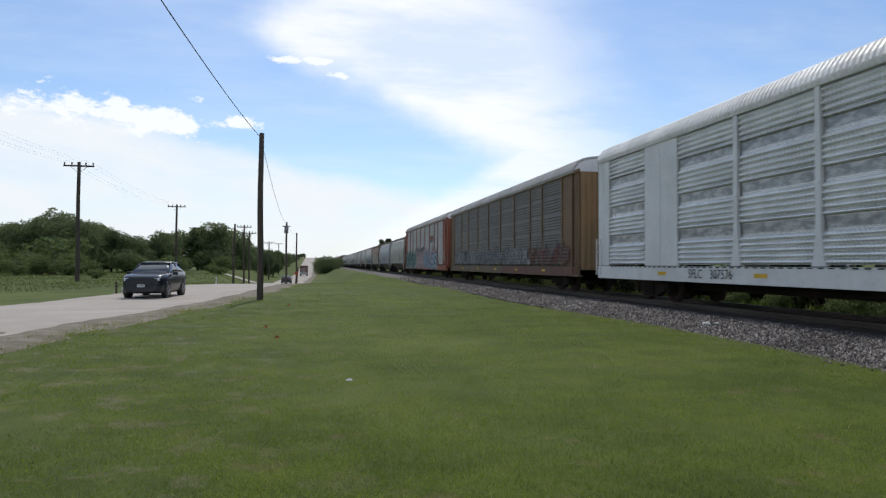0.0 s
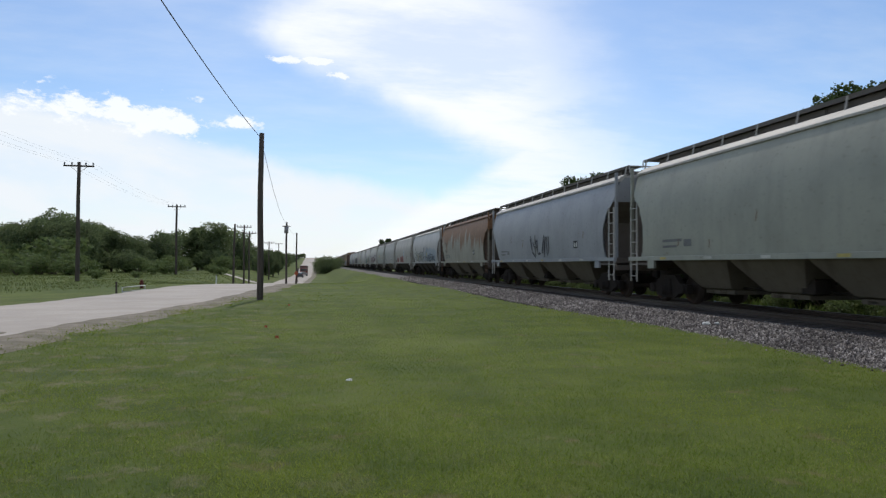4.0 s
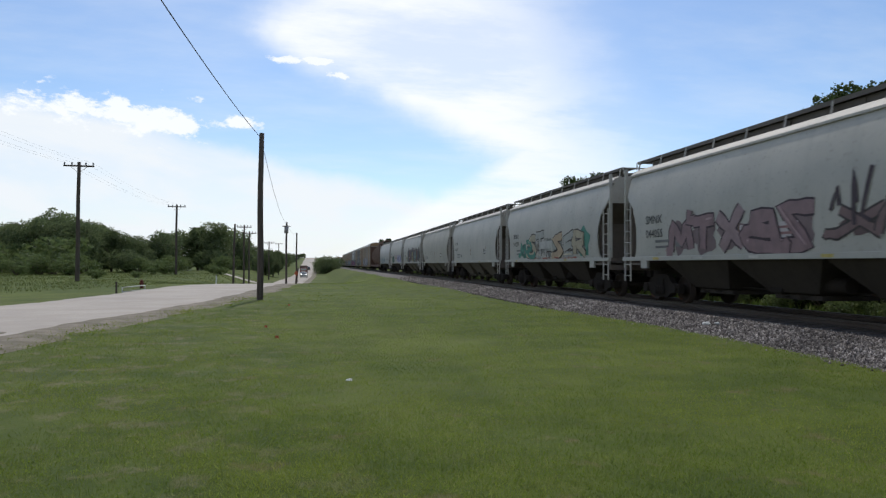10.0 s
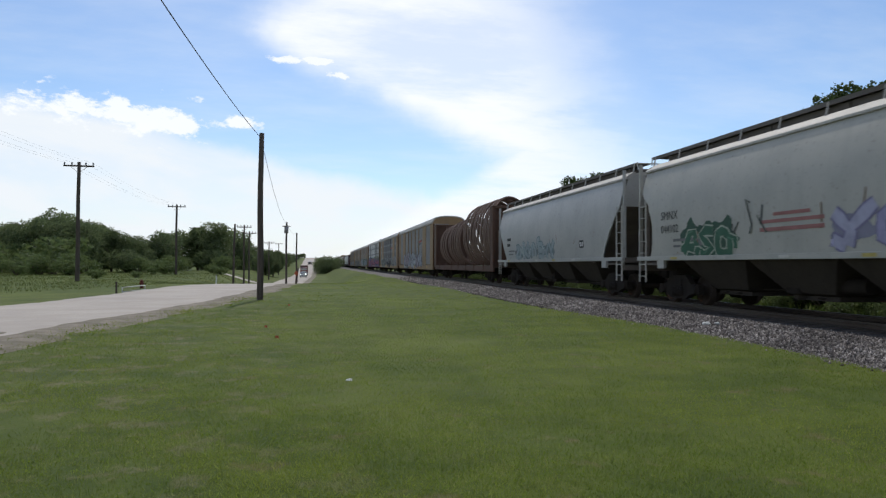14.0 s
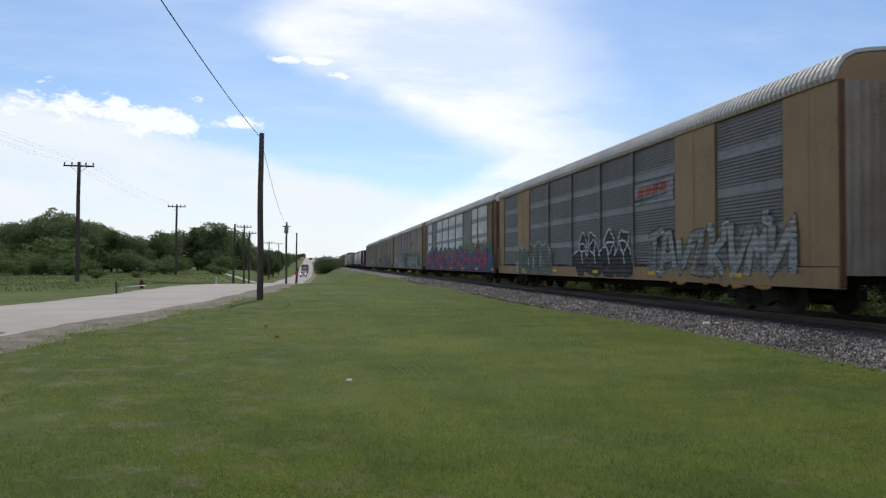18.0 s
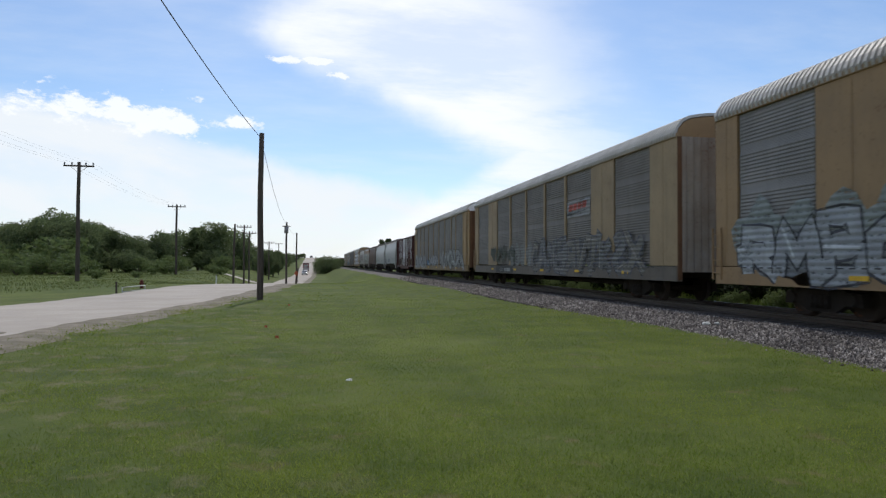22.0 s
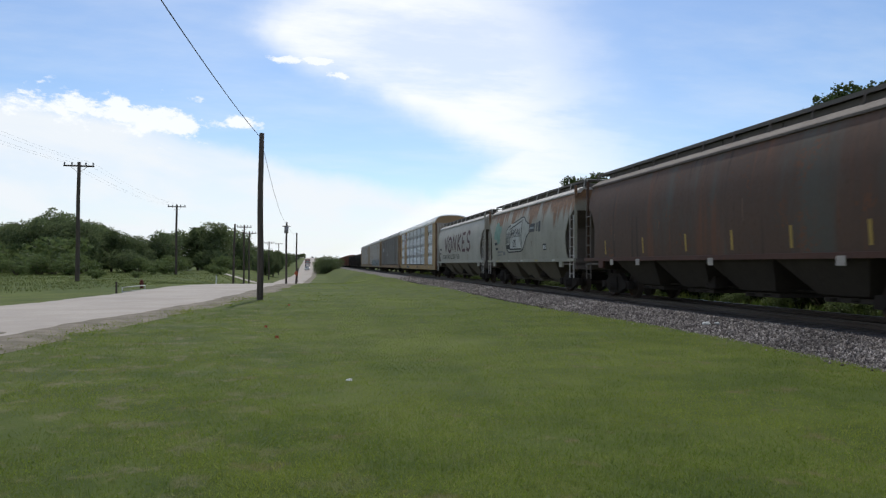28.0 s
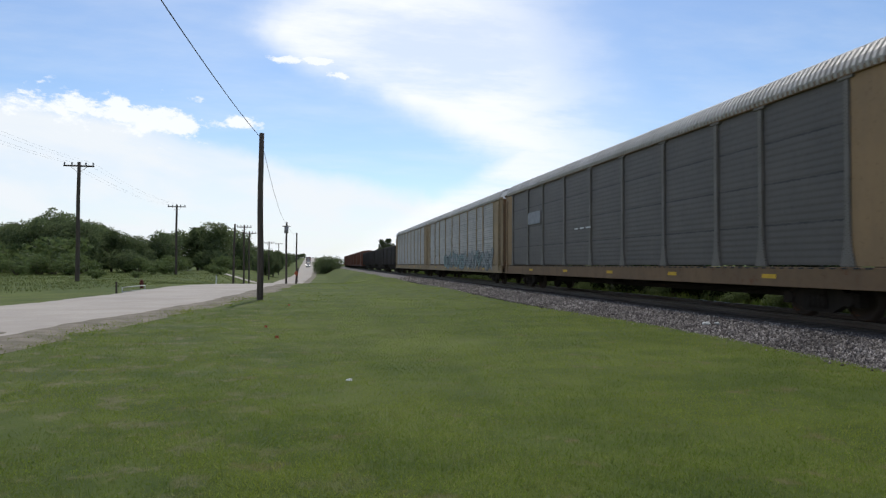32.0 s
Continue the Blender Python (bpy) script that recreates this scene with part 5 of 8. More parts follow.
for d, seed in ((8.35, 1), (9.35, 2), (10.4, 3)):
    body = [(d - 0.30, 1.45), (d + 0.30, 1.45), (d + 0.32, 1.9), (d + 0.20, 2.3), (d + 0.08, 2.5), (d + 0.08, 2.68), (d + 0.15, 2.70), (d + 0.15, 2.82), (d - 0.17, 2.82), (d - 0.17, 2.70), (d - 0.08, 2.66), (d - 0.10, 2.5), (d - 0.24, 2.3), (d - 0.33, 1.9)]
    pin = fill_mesh("painted_bottle", [body], H, 0.012, ink((0.06, 0.075, 0.10)), c)
    fill_mesh("bottle_label", [[(d + 0.20 * math.cos(a), 2.12 + 0.24 * math.sin(a)) for a in np.linspace(0, math.tau, 14, endpoint=False)]], H, 0.017, ink(((0.28, 0.34, 0.33), (0.30, 0.36, 0.36), (0.40, 0.36, 0.16))[seed - 1]), pin)
    fill_mesh("bottle_foot", [[(d - 0.28, 1.46), (d + 0.28, 1.46), (d + 0.29, 1.80), (d - 0.30, 1.80)]], H, 0.016, ink((0.20, 0.23, 0.26)), pin)
scrawl(c, H, 7.6, 11.0, 2.86, 3.0, (0.16, 0.18, 0.20), 66, 0.03)
graffiti(c, H, 11.0, 14.8, 1.43, 2.2, [(0.10, 0.12, 0.15), (0.06, 0.07, 0.09)], (0.30, 0.40, 0.46), 67, letters=4)
scrawl(c, H, 10.0, 14.6, 1.46, 1.95, (0.05, 0.06, 0.08), 63, 0.075)
c, L = hop(7, "warm grey covered hopper with red spray lettering", WARM_GREY, bays=4, rear="slant")
letters(c, H, 1.55, 2.50, 0.32, "DJTX", BLACK)
letters(c, H, 1.55, 2.08, 0.32, "515109", BLACK)
RED = [(0.27, 0.045, 0.038), (0.23, 0.042, 0.036)]
graffiti(c, H, 2.6, 4.7, 1.38, 2.2, RED, None, 71, forms="IM", curl=False)
graffiti(c, H, 6.2, 9.3, 1.38, 2.25, RED, None, 72, forms="MEOE", curl=False)
bars(c, H, [(9.45, 10.0, 2.1, 2.95)], ink((0.60, 0.64, 0.66)), "placard")
fill_mesh("placard_emblem", [[(9.72, 2.45), (9.95, 2.68), (9.72, 2.91), (9.50, 2.68)]], H, 0.016, ink((0.08, 0.25, 0.42)), c)
bars(c, H, [(9.47, 9.98, 2.12, 2.38)], ink((0.08, 0.27, 0.44)), "placard_band").location = (-0.006, 0, 0)
bars(c, H, [(9.54, 9.90, 2.20, 2.28)], ink((0.55, 0.6, 0.62)), "placard_bar").location = (-0.012, 0, 0)
c, L = hop(8, "grey covered hopper with a faded brown patch", MID_GREY, rear="round")
bars(c, H, [(1.9, 2.5, 1.95, 2.65)], ink((0.16, 0.15, 0.14)), "patch")
c, L = hop(9, "grey-green covered hopper with an orange scrape", GREEN_GREY)
letters(c, H, 1.8, 2.25, 0.38, "53100", BLACK)
stroke_mesh("scrape", [[(L - 1.5, 1.5), (L - 1.62, 2.0), (L - 1.72, 2.65)]], 0.09, H, 0.012, ink((0.36, 0.15, 0.05)), c)
bars(c, H, [(5.0, 6.2, 2.45, 2.65), (5.2, 5.9, 2.25, 2.38)], ink((0.40, 0.30, 0.16)), "faded_print")
c, L = hop(10, "light grey covered hopper with mauve and black graffiti", LIGHT_GREY, rear="round")
letters(c, H, 1.7, 2.45, 0.38, "SMNX", BLACK)
letters(c, H, 1.7, 2.02, 0.36, "044055", BLACK)
graffiti(c, H, 3.2, 9.2, 1.42, 2.7, [(0.26, 0.17, 0.18), (0.31, 0.22, 0.23)], (0.05, 0.03, 0.04), 101)
bars(c, H, [(6.6, 8.7, 1.62, 2.15)], ink((0.50, 0.44, 0.44)), "placard")
bars(c, H, [(6.8, 8.5, 1.72, 1.78), (6.8, 8.5, 1.86, 1.92), (6.8, 8.5, 2.0, 2.06)], ink((0.30, 0.16, 0.16)))
scrawl(c, H, 9.6, 13.5, 1.9, 3.2, (0.06, 0.04, 0.05), 102, 0.10)
graffiti(c, H, 9.9, 13.2, 1.7, 2.4, [(0.20, 0.13, 0.13)], (0.05, 0.04, 0.04), 103, letters=3)
c, L = hop(11, "light grey covered hopper with teal and peach graffiti", LIGHT_GREY, rear="round")
letters(c, H, 1.75, 2.52, 0.34, "SMNX", BLACK)
letters(c, H, 1.75, 2.12, 0.33, "044299", BLACK)
graffiti(c, H, 3.0, 5.0, 1.42, 2.4, [(0.06, 0.22, 0.17)], None, 111, letters=2)
tagged(fill_mesh("graffiti_cloud", [glyph(random.Random(113), 11.5, 2.1, 1.3, 1.2)], H, 0.004, ink((0.07, 0.24, 0.18)), c), kind="stuff")
graffiti(c, H, 4.4, 11.7, 1.40, 2.75, [(0.40, 0.35, 0.25), (0.44, 0.33, 0.22), (0.36, 0.36, 0.33)], (0.05, 0.035, 0.03), 112, forms="STHZER", curl=False)
bars(c, H, [(6.2, 7.9, 1.9, 2.25)], ink((0.46, 0.45, 0.42)), "buffed_patch").location = (-0.03, 0, 0)
scrawl(c, H, 5.2, 10.8, 1.36, 1.5, (0.36, 0.09, 0.06), 115, 0.05)
c, L = hop(12, "plain light grey covered hopper with black stencils", LIGHT_GREY, rear="round")
letters(c, H, 1.62, 2.60, 0.34, "SMNX", BLACK)
letters(c, H, 1.62, 2.16, 0.34, "44738", BLACK)
c, L = hop(13, "plain pale grey covered hopper", CREAM, rear="slant")
c, L = hop(14, "light grey covered hopper with a long multicoloured graffiti piece", LIGHT_GREY, rear="round")
letters(c, H, 1.7, 2.42, 0.34, "SMNX", BLACK)
bars(c, H, [(1.8, 2.8, 2.05, 2.25)], ink((0.10, 0.10, 0.10)))
graffiti(c, H, 3.3, 4.5, 1.45, 2.2, [(0.26, 0.24, 0.14)], (0.06, 0.06, 0.06), 142, forms="Y")
graffiti(c, H, 4.8, 13.8, 1.45, 2.85, [(0.13, 0.045, 0.05), (0.07, 0.07, 0.085), (0.12, 0.22, 0.21), (0.26, 0.21, 0.10)], (0.03, 0.03, 0.04), 141, halo=(0.10, 0.075, 0.08), letters=8, bits=(0.40, 0.42, 0.42))
c, L = hop(15, "light grey covered hopper with green and lilac graffiti", LIGHT_GREY, rear="round")
letters(c, H, 1.6, 2.52, 0.36, "SMNX", BLACK)
letters(c, H, 1.6, 2.12, 0.34, "044102", BLACK)
graffiti(c, H, 2.9, 5.2, 1.30, 2.28, [(0.035, 0.12, 0.07), (0.06, 0.17, 0.11)], (0.36, 0.40, 0.32), 151, forms="ASO", halo=(0.03, 0.08, 0.05))
scrawl(c, H, 5.2, 6.6, 1.9, 2.8, (0.05, 0.06, 0.05), 152, 0.05)
bars(c, H, [(6.3, 8.4, 1.95, 2.04), (6.3, 8.4, 2.14, 2.22), (6.8, 8.0, 2.3, 2.38)], ink((0.33, 0.14, 0.13)))
graffiti(c, H, 8.5, 13.2, 1.42, 2.5, [(0.32, 0.30, 0.48), (0.38, 0.37, 0.50)], (0.20, 0.18, 0.30), 153, letters=4)
c, L = hop(16, "pale grey covered hopper with faint blue-green graffiti", PALE_BLUE, bays=4, rear="slant", front="slant")
graffiti(c, H, 3.6, 9.6, 1.42, 2.35, [(0.34, 0.38, 0.38), (0.30, 0.35, 0.36)], (0.13, 0.20, 0.22), 161)
bars(c, H, [(2.0, 2.7, 2.45, 2.6), (2.0, 2.6, 2.15, 2.3)], BLACK)

couple(bulkhead_flat(20.9), 17)

c = couple(autorack("wide", "tan autorack with grey panels and white-blue graffiti", TAN, GALV_GREY, GALV_ROOF, PALE_DOOR, smooth_panels=True), 18)
rack_sign(c)
graffiti(c, RACK, 4.6, 19.6, 0.72, 2.65, [(0.36, 0.38, 0.42), (0.42, 0.44, 0.47), (0.38, 0.32, 0.36)], (0.05, 0.05, 0.065), 181, forms="SNNKTZAMNK", curl=False)
sill_number(c, 6.7, "CTTX", "690296")
c = couple(autorack("wide", "tan autorack with banded grey panels and black and orange graffiti", TAN, GALV_BAND, GALV_ROOF, PALE_DOOR, smooth_panels=True, post_mat=GALV_BAND), 19)
rack_sign(c)
crest = [(3.78, 1.78), (4.15, 2.12), (4.55, 1.92), (4.95, 2.15), (5.32, 1.88), (5.72, 1.90), (5.98, 2.25), (6.6, 2.02), (7.3, 2.32), (7.9, 2.02), (8.4, 2.22), (9.1, 1.62)]
ground_line = [(d, 0.71) for d in (9.2, 8.4, 7.6, 6.8)], [(d, 0.71) for d in (6.4, 5.6, 4.8, 4.0)]
green = fill_mesh("graffiti", [crest[:7] + [(6.45, 2.08)] + ground_line[1]], RACK, 0.008, ink((0.125, 0.150, 0.115), True), c, "dull green sprayed lettering with a white jagged edge")
fill_mesh("graffiti_letter", [[(6.45, 2.08)] + crest[7:] + ground_line[0] + [(6.45, 0.71)]], RACK, 0.008, ink((0.150, 0.168, 0.145), True), green)
stroke_mesh("outline", [crest], 0.075, RACK, 0.014, ink((0.46, 0.47, 0.45), True), green)
for poly in ([(3.35, 1.18), (3.55, 1.32), (3.62, 1.05), (3.9, 1.5), (3.98, 0.75), (3.6, 0.78)], [(5.55, 1.25), (5.75, 1.7), (5.86, 1.3), (5.78, 1.05)], [(6.35, 0.98), (6.38, 1.48), (6.60, 1.46), (6.55, 1.0)],
             [(4.5, 0.74), (4.6, 0.86), (5.4, 0.82), (5.3, 0.73)], [(7.4, 1.1), (7.5, 1.7), (7.66, 1.6), (7.6, 1.05)], [(4.42, 1.0), (4.42, 1.14), (4.49, 1.14), (4.49, 1.0)]):
    fill_mesh("sprayed_patch", [poly], RACK, 0.013, ink((0.40, 0.41, 0.40), True), green)
stroke_mesh("dark_stroke", [[(3.95, 1.55), (4.02, 1.0), (4.0, 0.72)], [(5.78, 2.0), (5.84, 1.5), (5.95, 0.95)], [(7.15, 1.9), (7.1, 1.3), (7.25, 0.8)]], 0.06, RACK, 0.018, ink((0.03, 0.035, 0.03), True), green)
for k in range(4):
    rs = random.Random(192 + k)
    body = glyph(rs, 12.6 + 1.25 * k, 1.30, 1.5, 1.35)
    body = [(d, max(z, 0.72)) for d, z in body]
    head = glyph(rs, 12.6 + 1.25 * k + rs.uniform(-0.2, 0.2), 2.02, 0.75, 0.75)
    shape = fill_mesh("graffiti_figure", [body], RACK, 0.010 + 0.004 * (k % 2), ink((0.022, 0.022, 0.028), True), c)
    fill_mesh("figure_top", [head], RACK, 0.012 + 0.004 * (k % 2), ink((0.022, 0.022, 0.028), True), shape)
    stroke_mesh("outline", [body[1:9] + [body[9]], head + [head[0]], [(body[4][0] - 0.1, 1.5), (12.6 + 1.25 * k, 1.75), (12.8 + 1.25 * k, 1.2)]], 0.075, RACK, 0.022, ink((0.58, 0.58, 0.58), True), shape)
tagged(fill_mesh("graffiti_cloud", [glyph(random.Random(195 + k), 19.4 + 0.9 * k, 1.0, 1.5, 0.75) for k in range(6)], RACK, 0.004, ink((0.36, 0.20, 0.05), True), c), kind="stuff")
graffiti(c, RACK, 18.2, 25.0, 0.80, 2.3, [(0.36, 0.36, 0.34), (0.30, 0.29, 0.27), (0.36, 0.36, 0.35)], (0.05, 0.04, 0.03), 193, forms="TAVZKVMN", curl=False)
c = couple(autorack("narrow", "brown autorack with patched light panels under bold pink and blue graffiti", BROWN_FRAME, GALV_PATCH, GALV_ROOF, DARK_DOOR, car_paint("violet_sprayed_sill", (0.17, 0.06, 0.12), (0.10, 0.045, 0.07), 0.1, 0.7), corner_mat=BROWN_FRAME, post_mat=GALV_GREY), 20)
scrawl(c, RACK, 16.2, 26.2, 1.9, 2.75, (0.22, 0.24, 0.075), 201, 0.30)
scrawl(c, RACK, 3.0, 15.0, 1.7, 2.5, (0.25, 0.24, 0.09), 205, 0.20)
graffiti(c, flat_side(1.545), 15.6, 26.9, 0.72, 2.6, [(0.03, 0.12, 0.24), (0.04, 0.16, 0.28)], None, 202, letters=7)
graffiti(c, flat_side(1.545), 1.4, 16.6, 0.74, 2.4, [(0.04, 0.11, 0.22), (0.14, 0.08, 0.20)], None, 204, letters=10)
graffiti(c, flat_side(1.557), 1.6, 16.2, 0.9, 2.4, [(0.38, 0.06, 0.14), (0.26, 0.06, 0.16), (0.36, 0.08, 0.15)], (0.05, 0.025, 0.10), 206, forms="HAROMCA", halo=(0.05, 0.15, 0.27))
graffiti(c, flat_side(1.557), 17.0, 25.2, 0.92, 2.35, [(0.42, 0.05, 0.12), (0.36, 0.07, 0.15)], (0.05, 0.025, 0.10), 203, forms="CAVAB", halo=(0.04, 0.17, 0.32))
for ob in c.children:
    if ob.name.startswith("panel") and ob.location.x < 0 and any(abs(ob.location.y + d) < 0.2 for d in (4.2, 17.9)):
        ob.material_slots[0].link = "OBJECT"
        ob.material_slots[0].material = GALV_GREY
for d in (9.0, 13.4, 17.9, 22.4, 26.6):
    bars(c, flat_side(1.60), [(d, d + 0.5, 0.80, 0.95)], YELLOW, "reflector")
c = couple(autorack("wide", "tan autorack with grey panels, white and green graffiti", TAN, GALV_GREY, GALV_ROOF, PALE_DOOR, smooth_panels=True), 21)
rack_sign(c)
graffiti(c, RACK, 11.2, 25.2, 0.72, 2.6, [(0.05, 0.14, 0.10), (0.07, 0.18, 0.12)], None, 212, letters=8)
graffiti(c, RACK, 1.2, 11.6, 0.72, 2.45, [(0.40, 0.42, 0.44), (0.34, 0.36, 0.38)], (0.045, 0.045, 0.055), 211, forms="RMBCKAZK", curl=False, halo=(0.26, 0.29, 0.28))
graffiti(c, flat_side(1.552), 15.0, 23.6, 0.75, 2.45, [(0.40, 0.41, 0.43), (0.33, 0.34, 0.37)], (0.05, 0.05, 0.06), 213, letters=7, bits=(0.30, 0.22, 0.36))
sill_number(c, 6.6, "CTTX", "690273", False)
c = couple(autorack("wide", "faded tan autorack with grey-brown panels and dim graffiti", TAN_PALE, GALV_BROWN, GALV_ROOF, PALE_DOOR, car_paint("dirty_brown_sill", (0.17, 0.15, 0.125), (0.10, 0.09, 0.075), 0.15, 0.75), smooth_panels=True), 22)
rack_sign(c)
scrawl(c, RACK, 4.4, 9.6, 1.2, 2.2, (0.075, 0.085, 0.06), 221, 0.42)
tagged(fill_mesh("graffiti_cloud", [glyph(random.Random(222 + k), 8.8 + 1.1 * k, 1.6, 1.1, 1.3) for k in range(4)], RACK, 0.004, ink((0.25, 0.25, 0.235), True), c), kind="stuff")
graffiti(c, RACK, 12.4, 24.2, 0.76, 2.5, [(0.215, 0.200, 0.175), (0.20, 0.195, 0.19)], (0.095, 0.10, 0.125), 223, forms="CAKBRVTKSX", curl=False)
bars(c, flat_side(1.532), [(5.6, 9.2, 0.72, 1.08)], ink((0.045, 0.043, 0.04)), "dark_patch")
letters(c, flat_side(1.537), 6.5, 0.80, 0.26, "CTTX", ink((0.5, 0.5, 0.48)))
for k in range(6):
    bars(c, flat_side(1.537), [(7.5 + 0.2 * k, 7.64 + 0.2 * k, 0.80, 0.98)], ink((0.45, 0.45, 0.43)))
c = couple(autorack("narrow", "yellow-framed autorack with dark panels and white spray letters", TAN_PALE, GALV_BROWN, GALV_ROOF, DARK_DOOR, car_paint("dirty_mustard_sill", (0.27, 0.19, 0.095), (0.15, 0.115, 0.07), 0.3, 0.7, 0.7), smooth_panels=True, corner_mat=YELLOW_FRAME), 23)
graffiti(c, RACK, 0.7, 8.2, 0.74, 2.2, [(0.30, 0.305, 0.295), (0.36, 0.365, 0.36)], None, 231, forms="OBSCOR")
tagged(fill_mesh("graffiti_cloud", [glyph(random.Random(235 + k), 1.3 + 1.6 * k, 1.5, 1.2, 1.1) for k in range(5)], RACK, 0.004, ink((0.27, 0.275, 0.27), True), c), kind="stuff")
sill_number(c, 5.4, "TTGX", "711170", False)
graffiti(c, RACK, 10.0, 15.0, 1.0, 2.1, [(0.42, 0.42, 0.41)], (0.04, 0.04, 0.045), 232, forms="CKASY")
tagged(fill_mesh("graffiti_cloud", [glyph(random.Random(239), 9.3, 1.3, 1.0, 0.7)], RACK, 0.004, ink((0.10, 0.20, 0.32), True), c), kind="stuff")
graffiti(c, RACK, 15.8, 25.4, 0.72, 2.5, [(0.36, 0.36, 0.335), (0.33, 0.33, 0.31)], (0.09, 0.075, 0.06), 233, forms="YUIOARM", curl=False)
disc = [(0.72 + 0.42 * math.cos(a), 4.15 + 0.42 * math.sin(a)) for a in np.linspace(0, math.tau, 20, endpoint=False)]
fill_mesh("round_emblem", [disc], flat_side(1.495), 0.0, ink((0.09, 0.13, 0.15)), c)
fill_mesh("round_emblem_centre", [[(0.72 + (d - 0.72) * 0.65, 4.15 + (z - 4.15) * 0.8) for d, z in disc]], flat_side(1.500), 0.0, ink((0.27, 0.33, 0.33)), c)

MAROON = car_paint("boxcar_maroon", (0.080, 0.024, 0.021), (0.045, 0.017, 0.015), 0.1, 0.6)
PEEL, nt, bsdf = node_mat("peeling_white_over_maroon")
v = coords(nt)
n_big = noise_node(nt, v, 1.1, 3, 0.45, (1, 1.5, 0.45))
n_fine = noise_node(nt, v, 4.0, 5, 0.65)
base = blend(nt, step(nt, n_fine, 0.4, 0.75), (0.70, 0.685, 0.68), (0.52, 0.49, 0.48))
base = blend(nt, step(nt, calc(nt, "ADD", calc(nt, "MULTIPLY", n_big, 0.92), calc(nt, "MULTIPLY", n_fine, 0.08)), 0.60, 0.615), base, (0.085, 0.030, 0.026))
sep = nt.nodes.new("ShaderNodeSeparateXYZ")
link(nt, v, sep.inputs[0])
foot = step(nt, calc(nt, "ADD", sep.outputs[2], calc(nt, "MULTIPLY", noise_node(nt, v, 1.7, 5, 0.7, (1, 1.6, 0.6)), 2.6)), 3.55, 3.0)
base = blend(nt, calc(nt, "MULTIPLY", foot, 0.6), base, (0.17, 0.115, 0.08))
link(nt, base, bsdf.inputs["Base Color"])
bsdf.inputs["Roughness"].default_value = 0.7
relief(nt, bsdf, n_fine, 0.2, 0.01)
c = couple(boxcar(15.7, "maroon boxcar with peeling white paint and graffiti", PEEL, PEEL, MAROON, [0.1, 0.95, 1.95, 3.0, 4.15, 5.3, 6.15, 9.15, 10.4, 11.6, 12.7, 13.8, 14.9, 15.6], end_mat=MAROON, post_mat=MAROON), 24)
FLAKE = ink((0.085, 0.030, 0.026))
for flake in ([(12.13, 4.22), (12.75, 4.2), (12.3, 3.8), (11.99, 3.5)], [(13.09, 3.04), (13.9, 3.0), (15.02, 3.15), (14.94, 2.85), (14.2, 2.7), (13.93, 2.44), (13.7, 2.75)],
              [(11.23, 2.16), (11.66, 2.75), (12.1, 2.5), (12.62, 2.34), (12.68, 1.75), (11.3, 1.75)], [(9.66, 3.05), (10.35, 3.36), (10.34, 2.8), (9.9, 2.6), (9.71, 2.28)],
              [(3.2, 3.0), (4.0, 3.2), (4.0, 2.6), (3.4, 2.5)], [(1.0, 2.7), (1.8, 3.0), (1.75, 2.4)]):
    fill_mesh("bare_patch", [flake], flat_side(1.462), 0.003, FLAKE, c)
fill_mesh("bare_patch", [[(6.35, 3.5), (7.1, 3.6), (6.9, 2.9), (6.6, 2.0), (6.3, 2.0)]], flat_side(1.592), 0.003, FLAKE, c)
graffiti(c, flat_side(1.47), 1.1, 5.9, 1.05, 1.9, [(0.17, 0.14, 0.08), (0.25, 0.23, 0.17), (0.10, 0.05, 0.04)], (0.07, 0.04, 0.03), 241, letters=10)
graffiti(c, flat_side(1.595), 6.4, 8.9, 1.15, 1.9, [(0.40, 0.39, 0.38)], (0.07, 0.035, 0.035), 242, letters=5)
graffiti(c, flat_side(1.47), 10.6, 15.4, 1.05, 1.95, [(0.24, 0.19, 0.07), (0.28, 0.26, 0.21), (0.12, 0.06, 0.05)], (0.08, 0.045, 0.035), 243, letters=9)
bars(c, flat_side(1.465), [(1.2, 1.6, 2.6, 2.95), (2.2, 2.9, 2.6, 2.95), (1.2, 1.6, 2.1, 2.4)], BLACK)

c, L = hop(25, "clean pale blue-grey covered hopper", CLEAN_BLUE, 15.6, bays=4, rear="slant")
graffiti(c, H, 5.0, 7.6, 1.45, 2.2, [(0.30, 0.33, 0.33)], None, 251, letters=4)
c, L = hop(26, "pale blue-grey covered hopper with black stencilled number", CLEAN_BLUE, bays=4, rear="slant")
letters(c, H, 2.15, 2.62, 0.44, "ITFX", BLACK)
letters(c, H, 2.35, 2.05, 0.42, "90978", BLACK)
bars(c, H, [(1.0, 2.4, 3.42, 3.46), (1.3, 2.6, 3.16, 3.24)], ink((0.10, 0.12, 0.18)))
scrawl(c, H, 5.0, 8.8, 1.55, 2.3, (0.22, 0.20, 0.14), 261, 0.05)
c, L = hop(27, "rust-brown covered hopper with yellow bars above the sill", BROWN_HOP, bays=4, rear="round", sill_mat=HOP_SILL_RUST, roof_mat=GREY_ROOF, plain=True)
for d in (1.9, 4.8, 7.4, 9.6, 11.8, 14.0):
    bars(c, H, [(d, d + 0.10, 1.55, 2.05)], ink((0.42, 0.27, 0.06)), "reflector")
for d in (2.4, 4.4, 8.6, 13.2, 15.2):
    bars(c, flat_side(1.585), [(d, d + 0.26, 1.16, 1.36)], ink((0.44, 0.38, 0.33)), "placard")
c, L = hop(28, "cream covered hopper with a painted bottle and rust stains", CREAM_RUST, bays=3, rear="round")
